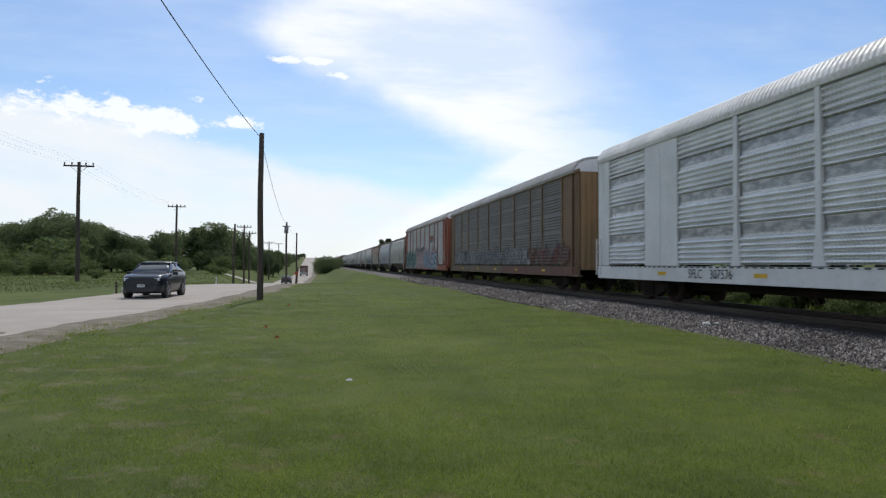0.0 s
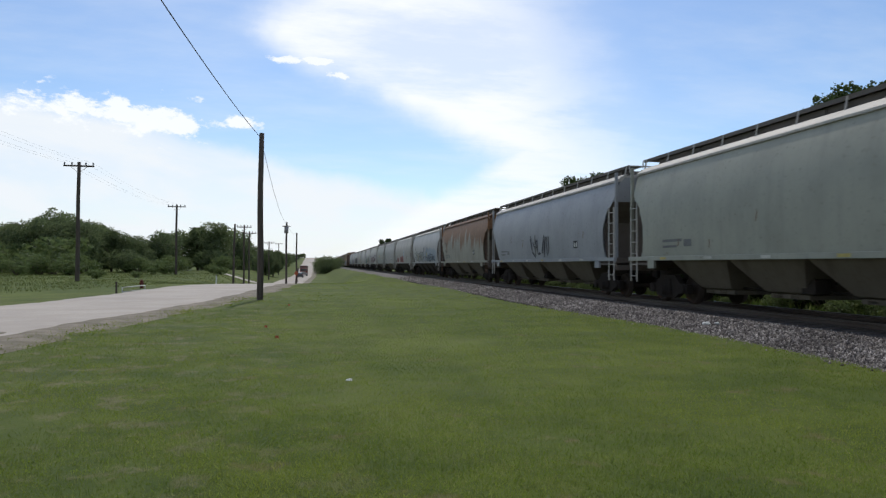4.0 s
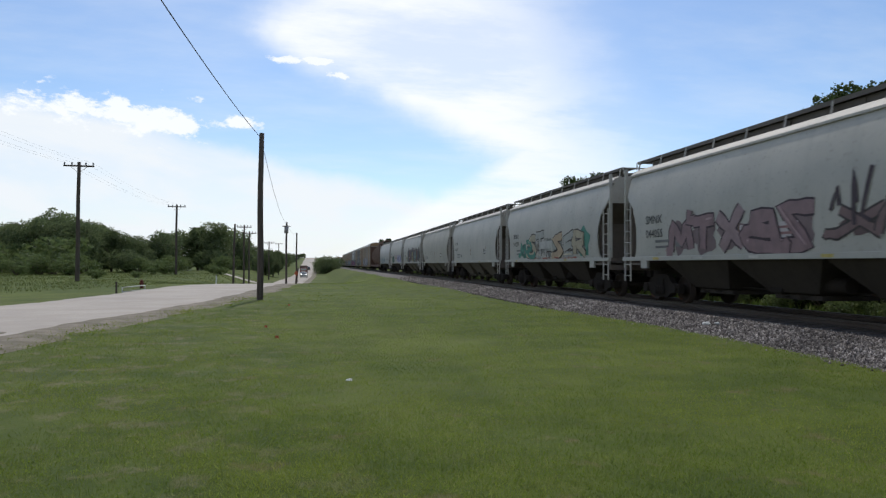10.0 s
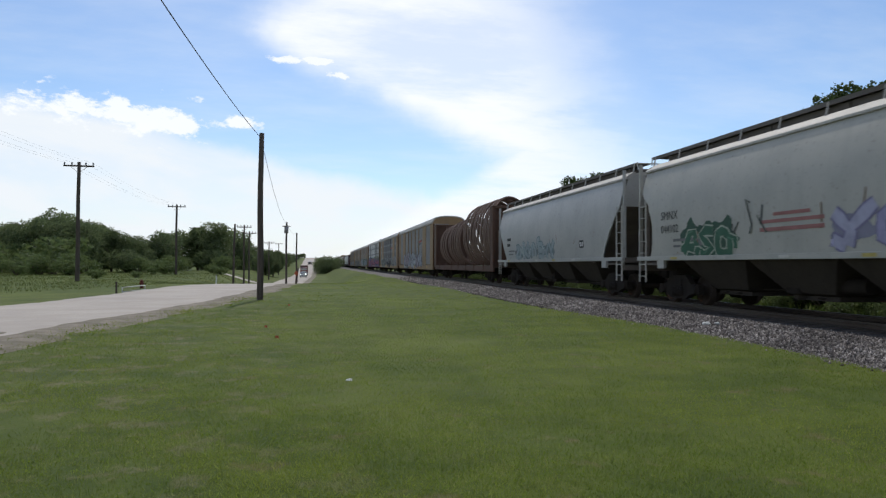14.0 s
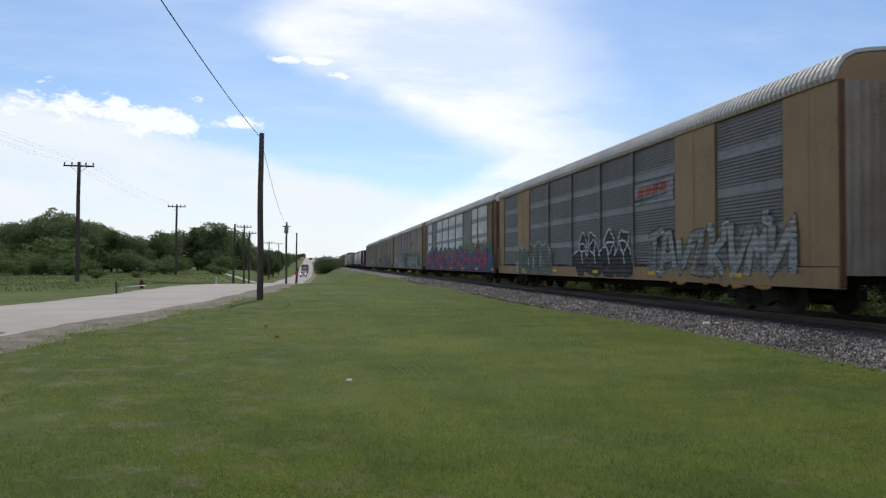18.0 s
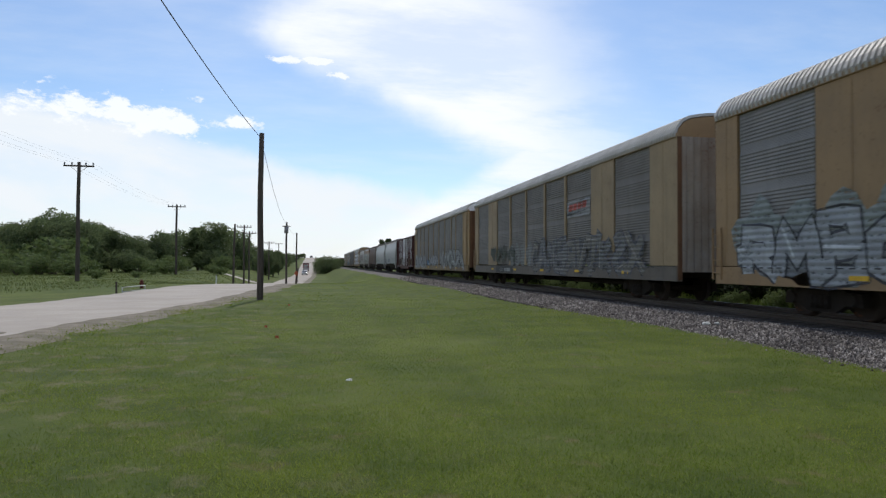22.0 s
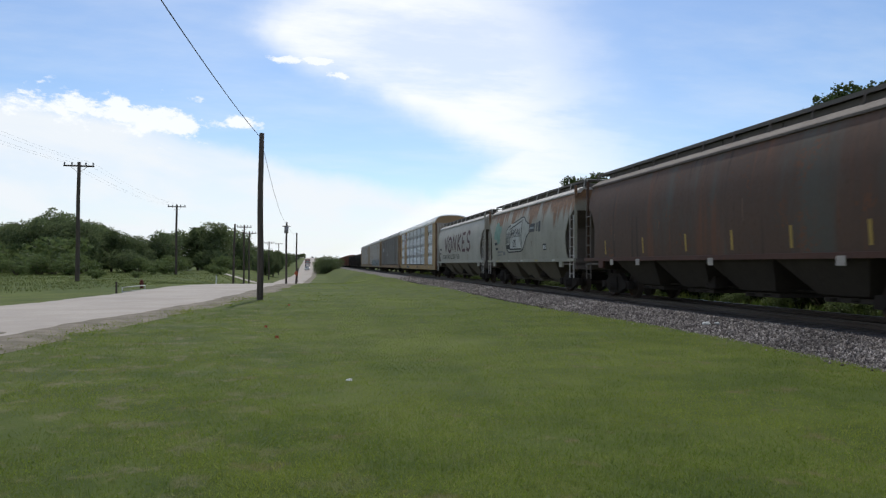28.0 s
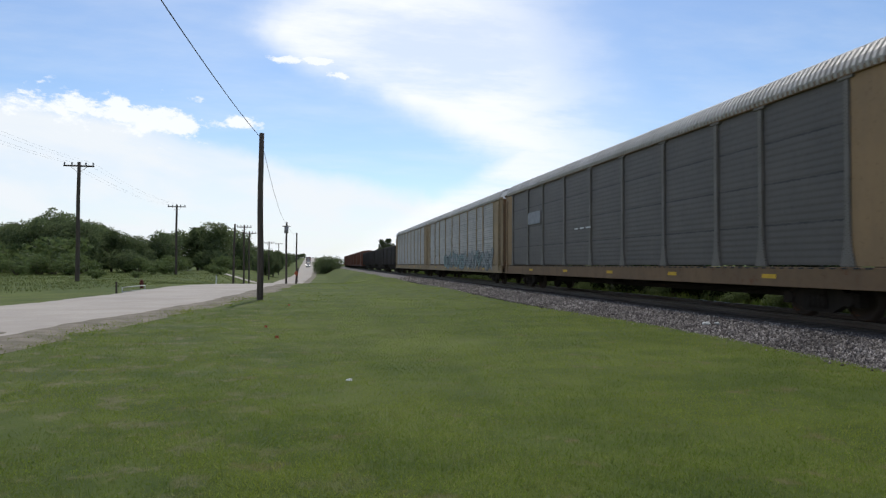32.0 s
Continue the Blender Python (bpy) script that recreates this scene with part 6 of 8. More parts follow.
bottle = [(4.3, 1.98), (4.15, 2.25), (4.2, 3.0), (4.5, 3.22), (6.9, 3.62), (7.3, 3.60), (7.6, 3.42), (8.1, 3.24), (8.35, 3.20), (8.35, 2.74), (8.0, 2.62), (7.6, 2.22), (7.3, 1.96), (6.9, 1.86), (4.7, 1.84)]
fill_mesh("bottle_glass", [bottle], H, 0.010, ink((0.43, 0.425, 0.37)), c)
stroke_mesh("bottle_outline", [bottle + [bottle[0]]], 0.07, H, 0.014, ink((0.045, 0.043, 0.04)), c)
bars(c, H, [(4.95, 7.0, 2.02, 3.38)], ink((0.50, 0.50, 0.46)), "bottle_label").location = (-0.008, 0, 0)
stroke_mesh("bottle_outline", [[(4.95, 2.02), (4.95, 3.10), (6.95, 3.42)], [(7.05, 1.95), (7.1, 3.52)], [(4.95, 2.0), (7.0, 1.98)], [(4.6, 2.3), (4.65, 2.95)], [(4.35, 2.3), (4.4, 2.9)]], 0.07, H, 0.026, BLACK, c)
letters(c, H, 5.05, 2.62, 0.66, "AHORA", BLACK, stretch=0.78).location = (-0.018, 0, 0)
letters(c, H, 5.55, 2.10, 0.58, "SII", BLACK).location = (-0.018, 0, 0)
bars(c, H, [(4.25, 4.9, 2.0, 2.25)], BLACK, "bottle_foot_shade").location = (-0.006, 0, 0)
bars(c, H, [(8.42, 9.2, 2.78, 3.18), (9.45, 9.62, 2.78, 3.20), (9.75, 10.05, 2.74, 3.24)], ink((0.07, 0.07, 0.07)), "bottle_neck_shade")
bars(c, H, [(8.45, 9.15, 2.92, 3.02)], ink((0.30, 0.32, 0.30)), "bottle_neck_shine").location = (-0.008, 0, 0)
bars(c, H, [(1.7, 2.3, 2.3, 2.45), (1.9, 2.4, 2.0, 2.15)], BLACK)
tagged(fill_mesh("graffiti_cloud", [glyph(random.Random(281), 2.3, 3.0, 1.5, 1.1)], H, 0.004, ink((0.17, 0.30, 0.24)), c), kind="stuff")
c, L = hop(29, "cream-grey covered hopper with large brown sprayed capitals", CREAM, bays=4, rear="slant", plain=True)
PLUM = ink((0.095, 0.038, 0.042))
word = [[(3.4, 3.35), (4.0, 2.25), (4.6, 3.5)],
        [(5.6 + 0.75 * math.cos(a), 2.72 + 0.55 * math.sin(a)) for a in np.linspace(0, math.tau, 15)], [(5.6, 3.0), (5.62, 2.55)],
        [(6.9, 2.25), (6.95, 3.45), (7.9, 2.2), (8.0, 3.45)],
        [(8.8, 3.45), (8.8, 2.15)], [(9.7, 3.4), (8.85, 2.75), (9.8, 2.15)],
        [(11.3, 3.4), (10.4, 3.4), (10.4, 2.2), (11.4, 2.2)], [(10.4, 2.8), (11.1, 2.8)],
        [(12.9, 3.3), (12.3, 3.5), (11.9, 3.2), (12.2, 2.85), (12.8, 2.7), (12.9, 2.35), (12.5, 2.15), (11.9, 2.3)]]
stroke_mesh("spray_lettering", [[(d + 0.28, z) for d, z in line] for line in word], 0.235, H, 0.014, PLUM, c)
letters(c, H, 2.75, 1.60, 0.52, "VONK BRO CLICK PASA", ink((0.06, 0.06, 0.05)), stretch=1.22)
bars(c, H, [(1.55, 2.2, 2.35, 2.50), (1.55, 2.1, 2.0, 2.15)], BLACK)

c = couple(autorack("wide", "yellow autorack with bright galvanised panels", YELLOW_FRAME, GALV_WORN, ROOF_BRIGHT, PALE_DOOR, post_mat=GALV_LIGHT), 30)
shield = [(-0.58, 0.66), (-0.2, 0.58), (0, 0.70), (0.2, 0.58), (0.58, 0.66), (0.66, 0.2), (0.58, -0.3), (0.3, -0.60), (0, -0.70), (-0.3, -0.60), (-0.58, -0.3), (-0.66, 0.2)]
fill_mesh("shield_emblem", [[(4.72 + u, 4.18 + v) for u, v in shield]], flat_side(1.522), 0.0, ink((0.66, 0.64, 0.62)), c)
fill_mesh("shield_emblem_top", [[(4.72 + u, 4.18 + v) for u, v in shield[:6] + [(0.64, 0.06), (-0.64, 0.06)] + shield[11:]]], flat_side(1.526), 0.0, ink((0.055, 0.065, 0.15)), c)
for k in range(6):
    u = -0.52 + 0.208 * k
    low = -0.66 + 0.55 * max(abs(u) - 0.1, 0) ** 1.4
    bars(c, flat_side(1.514), [(4.72 + u - 0.05, 4.72 + u + 0.05, 4.18 + low, 4.20)], ink((0.36, 0.075, 0.09)), "shield_emblem_stripe")
for z, s in ((4.50, 0.7), (4.32, 0.8)):
    bars(c, flat_side(1.518), [(4.72 - s / 2, 4.72 + s / 2, z, z + 0.12)], ink((0.5, 0.5, 0.5)), "emblem_bar")
bars(c, flat_side(1.545), [(6.3, 8.6, 0.78, 1.02)], ink((0.03, 0.028, 0.025)), "number_patch")
for d0, d1 in ((14.65, 14.93), (15.0, 15.28), (15.35, 15.63)):
    bars(c, flat_side(1.545), [(d0, d1, 0.78, 1.05)], ink((0.11, 0.065, 0.035)), "emblem_bar")
for k in range(6):
    for j in range(2):
        bars(c, flat_side(1.549), [(6.40 + 0.36 * k + 0.14 * j, 6.47 + 0.36 * k + 0.14 * j, 0.82, 0.98)], ink((0.42, 0.42, 0.40)))
c = couple(autorack("narrow", "dark brown autorack with smooth slate-grey panels", BROWN_FRAME, SLATE, GALV_ROOF, DULL_DOOR, BROWN_FRAME, smooth_panels="sheet", corner_mat=TAN, post_mat=GALV_BROWN), 31)
bars(c, flat_side(1.53), [(4.3, 6.2, 3.15, 3.75)], ink((0.30, 0.31, 0.33)), "sign_field")
bars(c, flat_side(1.53), [(10.6, 11.0, 2.6, 2.66), (11.2, 11.6, 2.6, 2.66), (11.8, 12.3, 2.6, 2.66)], WHITE)
c = couple(autorack("narrow", "grey-panelled autorack with blue graffiti along the sill", TAN_PALE, GALV_LIGHT, GALV_ROOF, DARK_DOOR), 32)
graffiti(c, RACK, 9.0, 25.0, 0.80, 2.2, [(0.34, 0.36, 0.36), (0.26, 0.34, 0.34)], (0.14, 0.16, 0.17), 321, letters=12)
c = couple(autorack("narrow", "light grey autorack with dusty panels", TAN_PALE, GALV_LIGHT, GALV_ROOF, DARK_DOOR), 33)

# the far end of the train: dark open hoppers, then rust-brown boxcars
COAL = car_paint("open_hopper_black", (0.022, 0.021, 0.021), (0.05, 0.035, 0.028), 0.25, 0.7)
RUST_BOX = car_paint("boxcar_rust_red", (0.19, 0.075, 0.045), (0.10, 0.05, 0.035), 0.25, 0.7)
tail = 720.72
for k in range(4):
    tail += 17.6
    TRAIN.append((gondola(16.5, COAL, "sooty black open hopper car"), tail))
for k in range(7):
    tail += 18.0
    TRAIN.append((boxcar(16.8, "rust-red boxcar far down the train", RUST_BOX, RUST_BOX, RUST_BOX, [0.1, 1.6, 3.1, 4.6, 6.1, 9.3, 10.8, 12.3, 13.8, 15.3, 16.7]), tail))


# ---------------------------------------------------------------- rails and sleepers
track = thing("track", "single railway track on timber sleepers", "railway track", kind="structure")
RAIL_PROFILE = [(-0.075, 0.0), (-0.075, 0.02), (-0.012, 0.04), (-0.012, 0.125), (-0.036, 0.135), (-0.036, 0.17), (0.036, 0.17), (0.036, 0.135), (0.012, 0.125), (0.012, 0.04), (0.075, 0.02), (0.075, 0.0)]
for s in (-1, 1):
    ob = part("rail", prism(bmesh.new(), RAIL_PROFILE, -60, 900), STEEL_RAIL, track)
    ob.location = (TX + s * 0.755, 0, RAIL - 0.17)
for k in range(280):
    piece("sleeper", "sleeper", lambda: boxed(-1.3, 1.3, -0.115, 0.115, 0.06, 0.255, 0.012), TIMBER, track, (TX + 0.02 * math.sin(k * 7.1), -18 + 0.52 * k, 0), 0.01 * math.sin(k * 3.3))

# ---------------------------------------------------------------- loose ballast, turf and weeds
rng = np.random.default_rng(4)


def scatter(name, co, faces, mat, label, category):
    me = bpy.data.meshes.new(name)
    nv, nf, k = len(co), len(faces), faces.shape[1]
    me.vertices.add(nv)
    me.vertices.foreach_set("co", co.astype(np.float32).ravel())
    me.loops.add(nf * k)
    me.loops.foreach_set("vertex_index", faces.astype(np.int32).ravel())
    me.polygons.add(nf)
    me.polygons.foreach_set("loop_start", np.arange(0, nf * k, k, dtype=np.int32))
    me.update(calc_edges=True)
    me.validate()
    me.materials.append(mat)
    return tagged(new(name, me), label, category, kind="stuff")


def island_mat(name, cols, rough=0.9, spec=0.2, trans=0.0, patch=None):
    m, nt, bsdf = node_mat(name)
    geo = nt.nodes.new("ShaderNodeNewGeometry")
    cr = nt.nodes.new("ShaderNodeValToRGB")
    link(nt, geo.outputs["Random Per Island"], cr.inputs[0])
    while len(cr.color_ramp.elements) < len(cols):
        cr.color_ramp.elements.new(0.5)
    for i, c in enumerate(cols):
        cr.color_ramp.elements[i].position = i / (len(cols) - 1)
        cr.color_ramp.elements[i].color = (*c, 1)
    n = noise_node(nt, coords(nt), 0.5, 4, 0.6)
    col = blend(nt, calc(nt, "MULTIPLY", step(nt, n, 0.35, 0.7), 0.5), cr.outputs[0], tuple(0.78 * x for x in cols[0]))
    if patch:
        spot = noise_node(nt, coords(nt), 0.35, 5, 0.65)
        col = blend(nt, calc(nt, "MULTIPLY", step(nt, spot, 0.43, 0.60), 0.6), col, patch)
        sep = nt.nodes.new("ShaderNodeSeparateXYZ")
        link(nt, coords(nt), sep.inputs[0])
        deep = noise_node(nt, coords(nt), 0.55, 6, 0.66)
        col = blend(nt, calc(nt, "MULTIPLY", step(nt, deep, 0.46, 0.62), 0.5), col, (0.085, 0.135, 0.026))
        bare = noise_node(nt, coords(nt), 1.25, 7, 0.70)
        col = blend(nt, calc(nt, "MULTIPLY", step(nt, bare, 0.57, 0.68), 0.55), col, (0.21, 0.17, 0.095))
        dry = calc(nt, "MULTIPLY", step(nt, noise_node(nt, coords(nt), 1.6, 6, 0.72), 0.50, 0.62), step(nt, sep.outputs[0], 3.5, -3.0))
        col = blend(nt, calc(nt, "MULTIPLY", dry, 0.6), col, (0.27, 0.245, 0.15))
    link(nt, col, bsdf.inputs["Base Color"])
    bsdf.inputs["Roughness"].default_value = rough
    bsdf.inputs["Specular IOR Level"].default_value = spec
    if trans:
        tr = nt.nodes.new("ShaderNodeBsdfTranslucent")
        link(nt, col, tr.inputs[0])
        mx = nt.nodes.new("ShaderNodeMixShader")
        mx.inputs[0].default_value = trans
        link(nt, bsdf.outputs[0], mx.inputs[1])
        link(nt, tr.outputs[0], mx.inputs[2])
        link(nt, mx.outputs[0], nt.nodes["Material Output"].inputs[0])
    return m


STONE = island_mat("ballast_stones", [(0.050, 0.043, 0.041), (0.105, 0.092, 0.086), (0.19, 0.170, 0.158), (0.42, 0.385, 0.36)], 0.9)
TURF = island_mat("turf_blades", [(0.132, 0.192, 0.026), (0.168, 0.232, 0.032), (0.205, 0.266, 0.042), (0.33, 0.325, 0.14)], 0.8, 0.10, 0.75, (0.222, 0.262, 0.046))
MEADOW = island_mat("meadow_grass", [(0.098, 0.128, 0.036), (0.125, 0.155, 0.046), (0.150, 0.172, 0.058), (0.17, 0.175, 0.075)], 0.85, 0.12, 0.35)
# near-black leaves: the gloom below the cars is put into their colour
SHADE_WEED = island_mat("brush_leaves_painted_shade", [(0.010, 0.016, 0.006), (0.017, 0.025, 0.009), (0.030, 0.044, 0.014)], 0.8, 0.1, 0.05)
WEED = island_mat("meadow_weeds", [(0.060, 0.095, 0.018), (0.085, 0.125, 0.026), (0.12, 0.155, 0.040), (0.16, 0.17, 0.07)], 0.85, 0.12, 0.5)


def stones(n, xr, yr, top):
    x = rng.uniform(*xr, n)
    u = rng.random(n)
    y = yr[0] * (yr[1] / yr[0]) ** u
    z = top(x)
    r = rng.uniform(0.012, 0.034, n) * (1 + (y / 60))
    octa = np.array([(1, 0, 0), (0, 1, 0), (-1, 0, 0), (0, -1, 0), (0, 0, 1), (0, 0, -1)], float)
    tri = np.array([(0, 1, 4), (1, 2, 4), (2, 3, 4), (3, 0, 4), (1, 0, 5), (2, 1, 5), (3, 2, 5), (0, 3, 5)])
    co = octa[None] * rng.uniform(0.55, 1.25, (n, 6, 1)) * r[:, None, None] + rng.normal(0, 0.25, (n, 6, 3)) * r[:, None, None]
    co += np.stack([x, y, z + r * 0.35], -1)[:, None]
    return co.reshape(-1, 3), (tri[None] + 6 * np.arange(n)[:, None, None]).reshape(-1, 3)


bed_top = lambda x: np.interp(x, [8.1, 8.35, 9.55, 9.75, 13.95], [-0.03, -0.02, 0.20, 0.24, 0.24])
co, fa = stones(62000, (8.2, 10.15), (6.0, 75.0), bed_top)
scatter("ballast_stones", co, fa, STONE, "loose grey and mauve crushed ballast stones", "ballast")
co, fa = stones(500, (8.0, 8.45), (6.0, 60.0), lambda x: 0 * x - 0.005)
scatter("strewn_stones", co, fa, STONE, "ballast stones strewn into the grass edge", "ballast")



def blades(n, x, y, h, w, lean=0.5, size=None):
    a = rng.uniform(0, math.tau, n)
    z = lie(x, y) + 0.0
    d = np.stack([np.cos(a), np.sin(a)], -1)
    l = rng.normal(0, lean, (n, 2)) * h[:, None]
    base = np.stack([x, y, z - 0.01], -1)
    off = np.concatenate([d * w[:, None], np.zeros((n, 1))], -1)
    tip = base + np.concatenate([l, h[:, None]], -1)
    co = np.stack([base - off, base + off, tip], 1).reshape(-1, 3)
    return co, np.arange(3 * n).reshape(-1, 3)


n = 420000
u = rng.random(n)
dist = 4.0 * (36 / 4.0) ** u
ang = np.radians(rng.uniform(-26, 46, n))
x, y = dist * np.sin(ang), dist * np.cos(ang)
# thinner turf over the rest of the lawn
m = 130000
r2, a2 = np.sqrt(rng.uniform(0.0, 20.0 ** 2, m)), rng.uniform(-math.pi, math.pi, m)
out = (r2 < 4.0) | (a2 < math.radians(-26)) | (a2 > math.radians(46))
x, y = np.concatenate([x, (r2 * np.sin(a2))[out]]), np.concatenate([y, (r2 * np.cos(a2))[out]])
dist = np.concatenate([dist, np.maximum(r2[out], 9.0)])
n = len(x)
keep = (x < 8.42 + 0.10 * np.sin(y * 2.1) + rng.normal(0, 0.10, n)) & (x > road_x(y) + 3.7 + rng.normal(0, 0.30, n))
wander = sum(np.sin(x * fx + y * fy + ph) for fx, fy, ph in ((1.3, 0.7, 0.3), (-0.8, 1.6, 1.9), (2.3, -1.1, 4.0), (0.5, -2.4, 2.2), (3.4, 2.6, 5.1)))
keep &= rng.random(n) < np.clip(0.95 - 0.22 * (wander - 0.8) - 0.40 * smooth(0.5, -4.5, x), 0.10, 1.0)
keep &= rng.random(n) < 1 - 0.95 * smooth(17, 35, dist)
x, y, dist = x[keep], y[keep], dist[keep]
n = len(x)
h = rng.uniform(0.016, 0.038, n) * (1 + 0.9 * (rng.random(n) > 0.985)) * (0.85 + dist / 45)
co, fa = blades(n, x, y, h, 0.0018 + dist * 0.00033, 0.5)
scatter("lawn_grass", co, fa, TURF, "short mown green lawn grass with dry blades", "grass")


def tufts(name, n, xr, yr, h0, h1, label, ok=None, mat=None, loose=0.14):
    x, y = rng.uniform(*xr, n), rng.uniform(*yr, n)
    if ok is not None:
        k = ok(x, y)
        x, y = x[k], y[k]
    m = 5
    x, y = np.repeat(x, m) + rng.normal(0, loose, len(x) * m), np.repeat(y, m) + rng.normal(0, loose, len(y) * m)
    h = rng.uniform(h0, h1, len(x))
    co, fa = blades(len(x), x, y, h, 0.02 + h * 0.09, 0.35)
    scatter(name, co, fa, mat or WEED, label, "weeds")


tufts("meadow_grass", 16000, (-75, -10.2), (26, 150), 0.05, 0.15, "rough uncut meadow grass and weeds", lambda x, y: (x < road_x(y) - 5.5 - 5 * smooth(60, 30, y)) & (np.abs(y - 137) > 3) & (np.sin(x * 0.5) * np.sin(y * 0.23) > -0.7), MEADOW, 0.45)
tufts("verge_grass", 6000, (-11.5, 8.0), (28, 110), 0.02, 0.06, "short grass on the verge and bank", lambda x, y: (np.abs(x - road_x(y)) > 4.3), TURF)
tufts("shoulder_grass", 1500, (-9.0, -2.0), (6, 34), 0.02, 0.075, "ragged grass tufts along the gravel shoulder", lambda x, y: (x > road_x(y) + 3.5) & (x < road_x(y) + 4.7), TURF)
tufts("trackside_weeds", 9000, (15.2, 26), (3, 130), 0.12, 0.42, "dense weeds beyond the track", None, WEED)

# ---------------------------------------------------------------- trees
BARK = stuff_mat("tree_bark", (0.085, 0.065, 0.048), (0.13, 0.10, 0.075), 4, 30, 0.95, 0, 0.6, 0.03)
LEAF = island_mat("tree_leaves", [(0.032, 0.052, 0.016), (0.050, 0.078, 0.022), (0.072, 0.105, 0.031), (0.098, 0.130, 0.044)], 0.6, 0.25, 0.42)
FAR_LEAF = island_mat("wood_leaves", [(0.088, 0.120, 0.056), (0.120, 0.158, 0.068), (0.155, 0.195, 0.084), (0.188, 0.225, 0.104)], 0.65, 0.25, 0.55)
LEAF_LIGHT = island_mat("bush_leaves", [(0.105, 0.145, 0.050), (0.140, 0.185, 0.064), (0.180, 0.222, 0.086)], 0.65, 0.25, 0.4)


def leaf_mesh(seed, lobes, n, size):
    """Many small leaf clumps over the lobes of a crown."""
    r = np.random.default_rng(seed)
    vol = np.array([l[3] * l[4] for l in lobes])
    pick = r.choice(len(lobes), n, p=vol / vol.sum())
    L = np.array(lobes)[pick]
    d = r.normal(size=(n, 3))
    d /= np.linalg.norm(d, axis=1)[:, None]
    rad = r.uniform(0.45, 1.06, n) ** 0.6
    ruff = 1 + 0.22 * np.sin(d[:, 0] * 7 + pick) * np.cos(d[:, 1] * 6 + 2 * pick) + 0.15 * np.sin(d[:, 2] * 9 + pick)
    c = L[:, :3] + d * (rad * ruff)[:, None] * L[:, [3, 3, 4]]
    q = r.normal(size=(n, 3, 3))
    a = q[:, 0] / np.linalg.norm(q[:, 0], axis=1)[:, None]
    b = np.cross(a, q[:, 1])
    b /= np.linalg.norm(b, axis=1)[:, None]
    s = (size * r.uniform(0.55, 1.3, n))[:, None]
    nrm = np.cross(a, b)
    co = np.stack([c - a * s - b * s * 0.5, c + a * s * 0.2 - b * s * 0.7 + nrm * s * 0.3, c + a * s + b * s * 0.3, c - a * s * 0.1 + b * s * 0.7 + nrm * s * 0.25], 1).reshape(-1, 3)
    return from_arrays("crown", co, np.arange(4 * n).reshape(-1, 4))


def tree(seed, h, spread_, leaf, n, size, label, category="tree", trunk=True, low=0.16, group="trees of the wood", lobe=1.0):
    r = random.Random(seed)
    t = thing("tree" if trunk else "bush", label, category, group)
    lobes = []
    bm = bmesh.new()
    if trunk:
        lean = Vector((r.uniform(-0.06, 0.06) * h, r.uniform(-0.06, 0.06) * h, h * 0.45))
        tube(bm, (0, 0, -0.3), lean * 0.5, 0.03 * h, 0.024 * h, 8)
        tube(bm, lean * 0.5, lean, 0.024 * h, 0.018 * h, 8)
    for k in range(int(r.randint(13, 16) / lobe) if trunk else 8):
        a = k * 2.4 + r.uniform(-0.4, 0.4)
        f = r.uniform(0.25, 1.0)
        z = h * (low + (0.90 - low) * ((k + r.random()) * lobe / 16)) if trunk else h * r.uniform(0.25, 0.62)
        taper = 1.0 - 0.55 * max(z / h - 0.45, 0) / 0.5
        p = Vector((spread_ * f * 0.66 * taper * math.cos(a), spread_ * f * 0.66 * taper * math.sin(a), z))
        rr = spread_ * r.uniform(0.28, 0.46) * lobe
        lobes.append((*p, rr, min(rr * r.uniform(0.6, 0.85), h - z if h - z > 0.15 * h else 0.15 * h)))
        if trunk:
            s = lean * r.uniform(0.6, 1.0)
            m = s.lerp(p, 0.5) + Vector((0, 0, 0.04 * h))
            tube(bm, s, m, 0.012 * h, 0.009 * h, 6, False)
            tube(bm, m, p, 0.009 * h, 0.003 * h, 6, False)
        else:
            tube(bm, (0, 0, -0.1), p, 0.02 * h, 0.006 * h, 5, False)
    part("trunk", bm, BARK, t)
    me = leaf_mesh(seed, lobes, n, size)
    part("crown", me, leaf, t)
    return t


def plant(base, x, y, s, turn, dz=0.0):
    return copy_thing(base, Matrix.Translation((x, y, float(lie(x, y)) + dz)) @ Euler((0, 0, turn)).to_matrix().to_4x4() @ Matrix.Scale(s / base.matrix_basis.to_scale().x, 4))


def move(base, x, y, s, turn, dz=0.0):
    base.matrix_basis = Matrix.Translation((x, y, float(lie(x, y)) + dz)) @ Euler((0, 0, turn)).to_matrix().to_4x4() @ Matrix.Scale(s, 4)


BIG = [tree(k, 10.0, 4.2 + 0.6 * (k % 3), FAR_LEAF, 9500, 0.155, "dark green broad-leaved tree at the wood's edge") for k in (1, 2, 3, 4, 5)]
FINE = [tree(50 + k, 10.0, 3.3, LEAF, 22000, 0.07, "slender small-leaved tree beyond the track", group="trees beyond the track", lobe=0.62) for k in range(2)]
MIDGREEN = island_mat("wood_leaves_lighter", [(0.104, 0.140, 0.060), (0.140, 0.180, 0.074), (0.172, 0.210, 0.092), (0.205, 0.240, 0.114)], 0.65, 0.25, 0.55)
PALE = [tree(60 + k, 10.0, 4.8, MIDGREEN, 9500, 0.155, "lighter green broad-leaved tree at the wood's edge") for k in range(3)]
BUSH = [tree(20 + k, 3.0, 2.4, LEAF_LIGHT, 1500, 0.13, "lighter green bush before the wood", "bush", False, group="bushes") for k in range(3)]
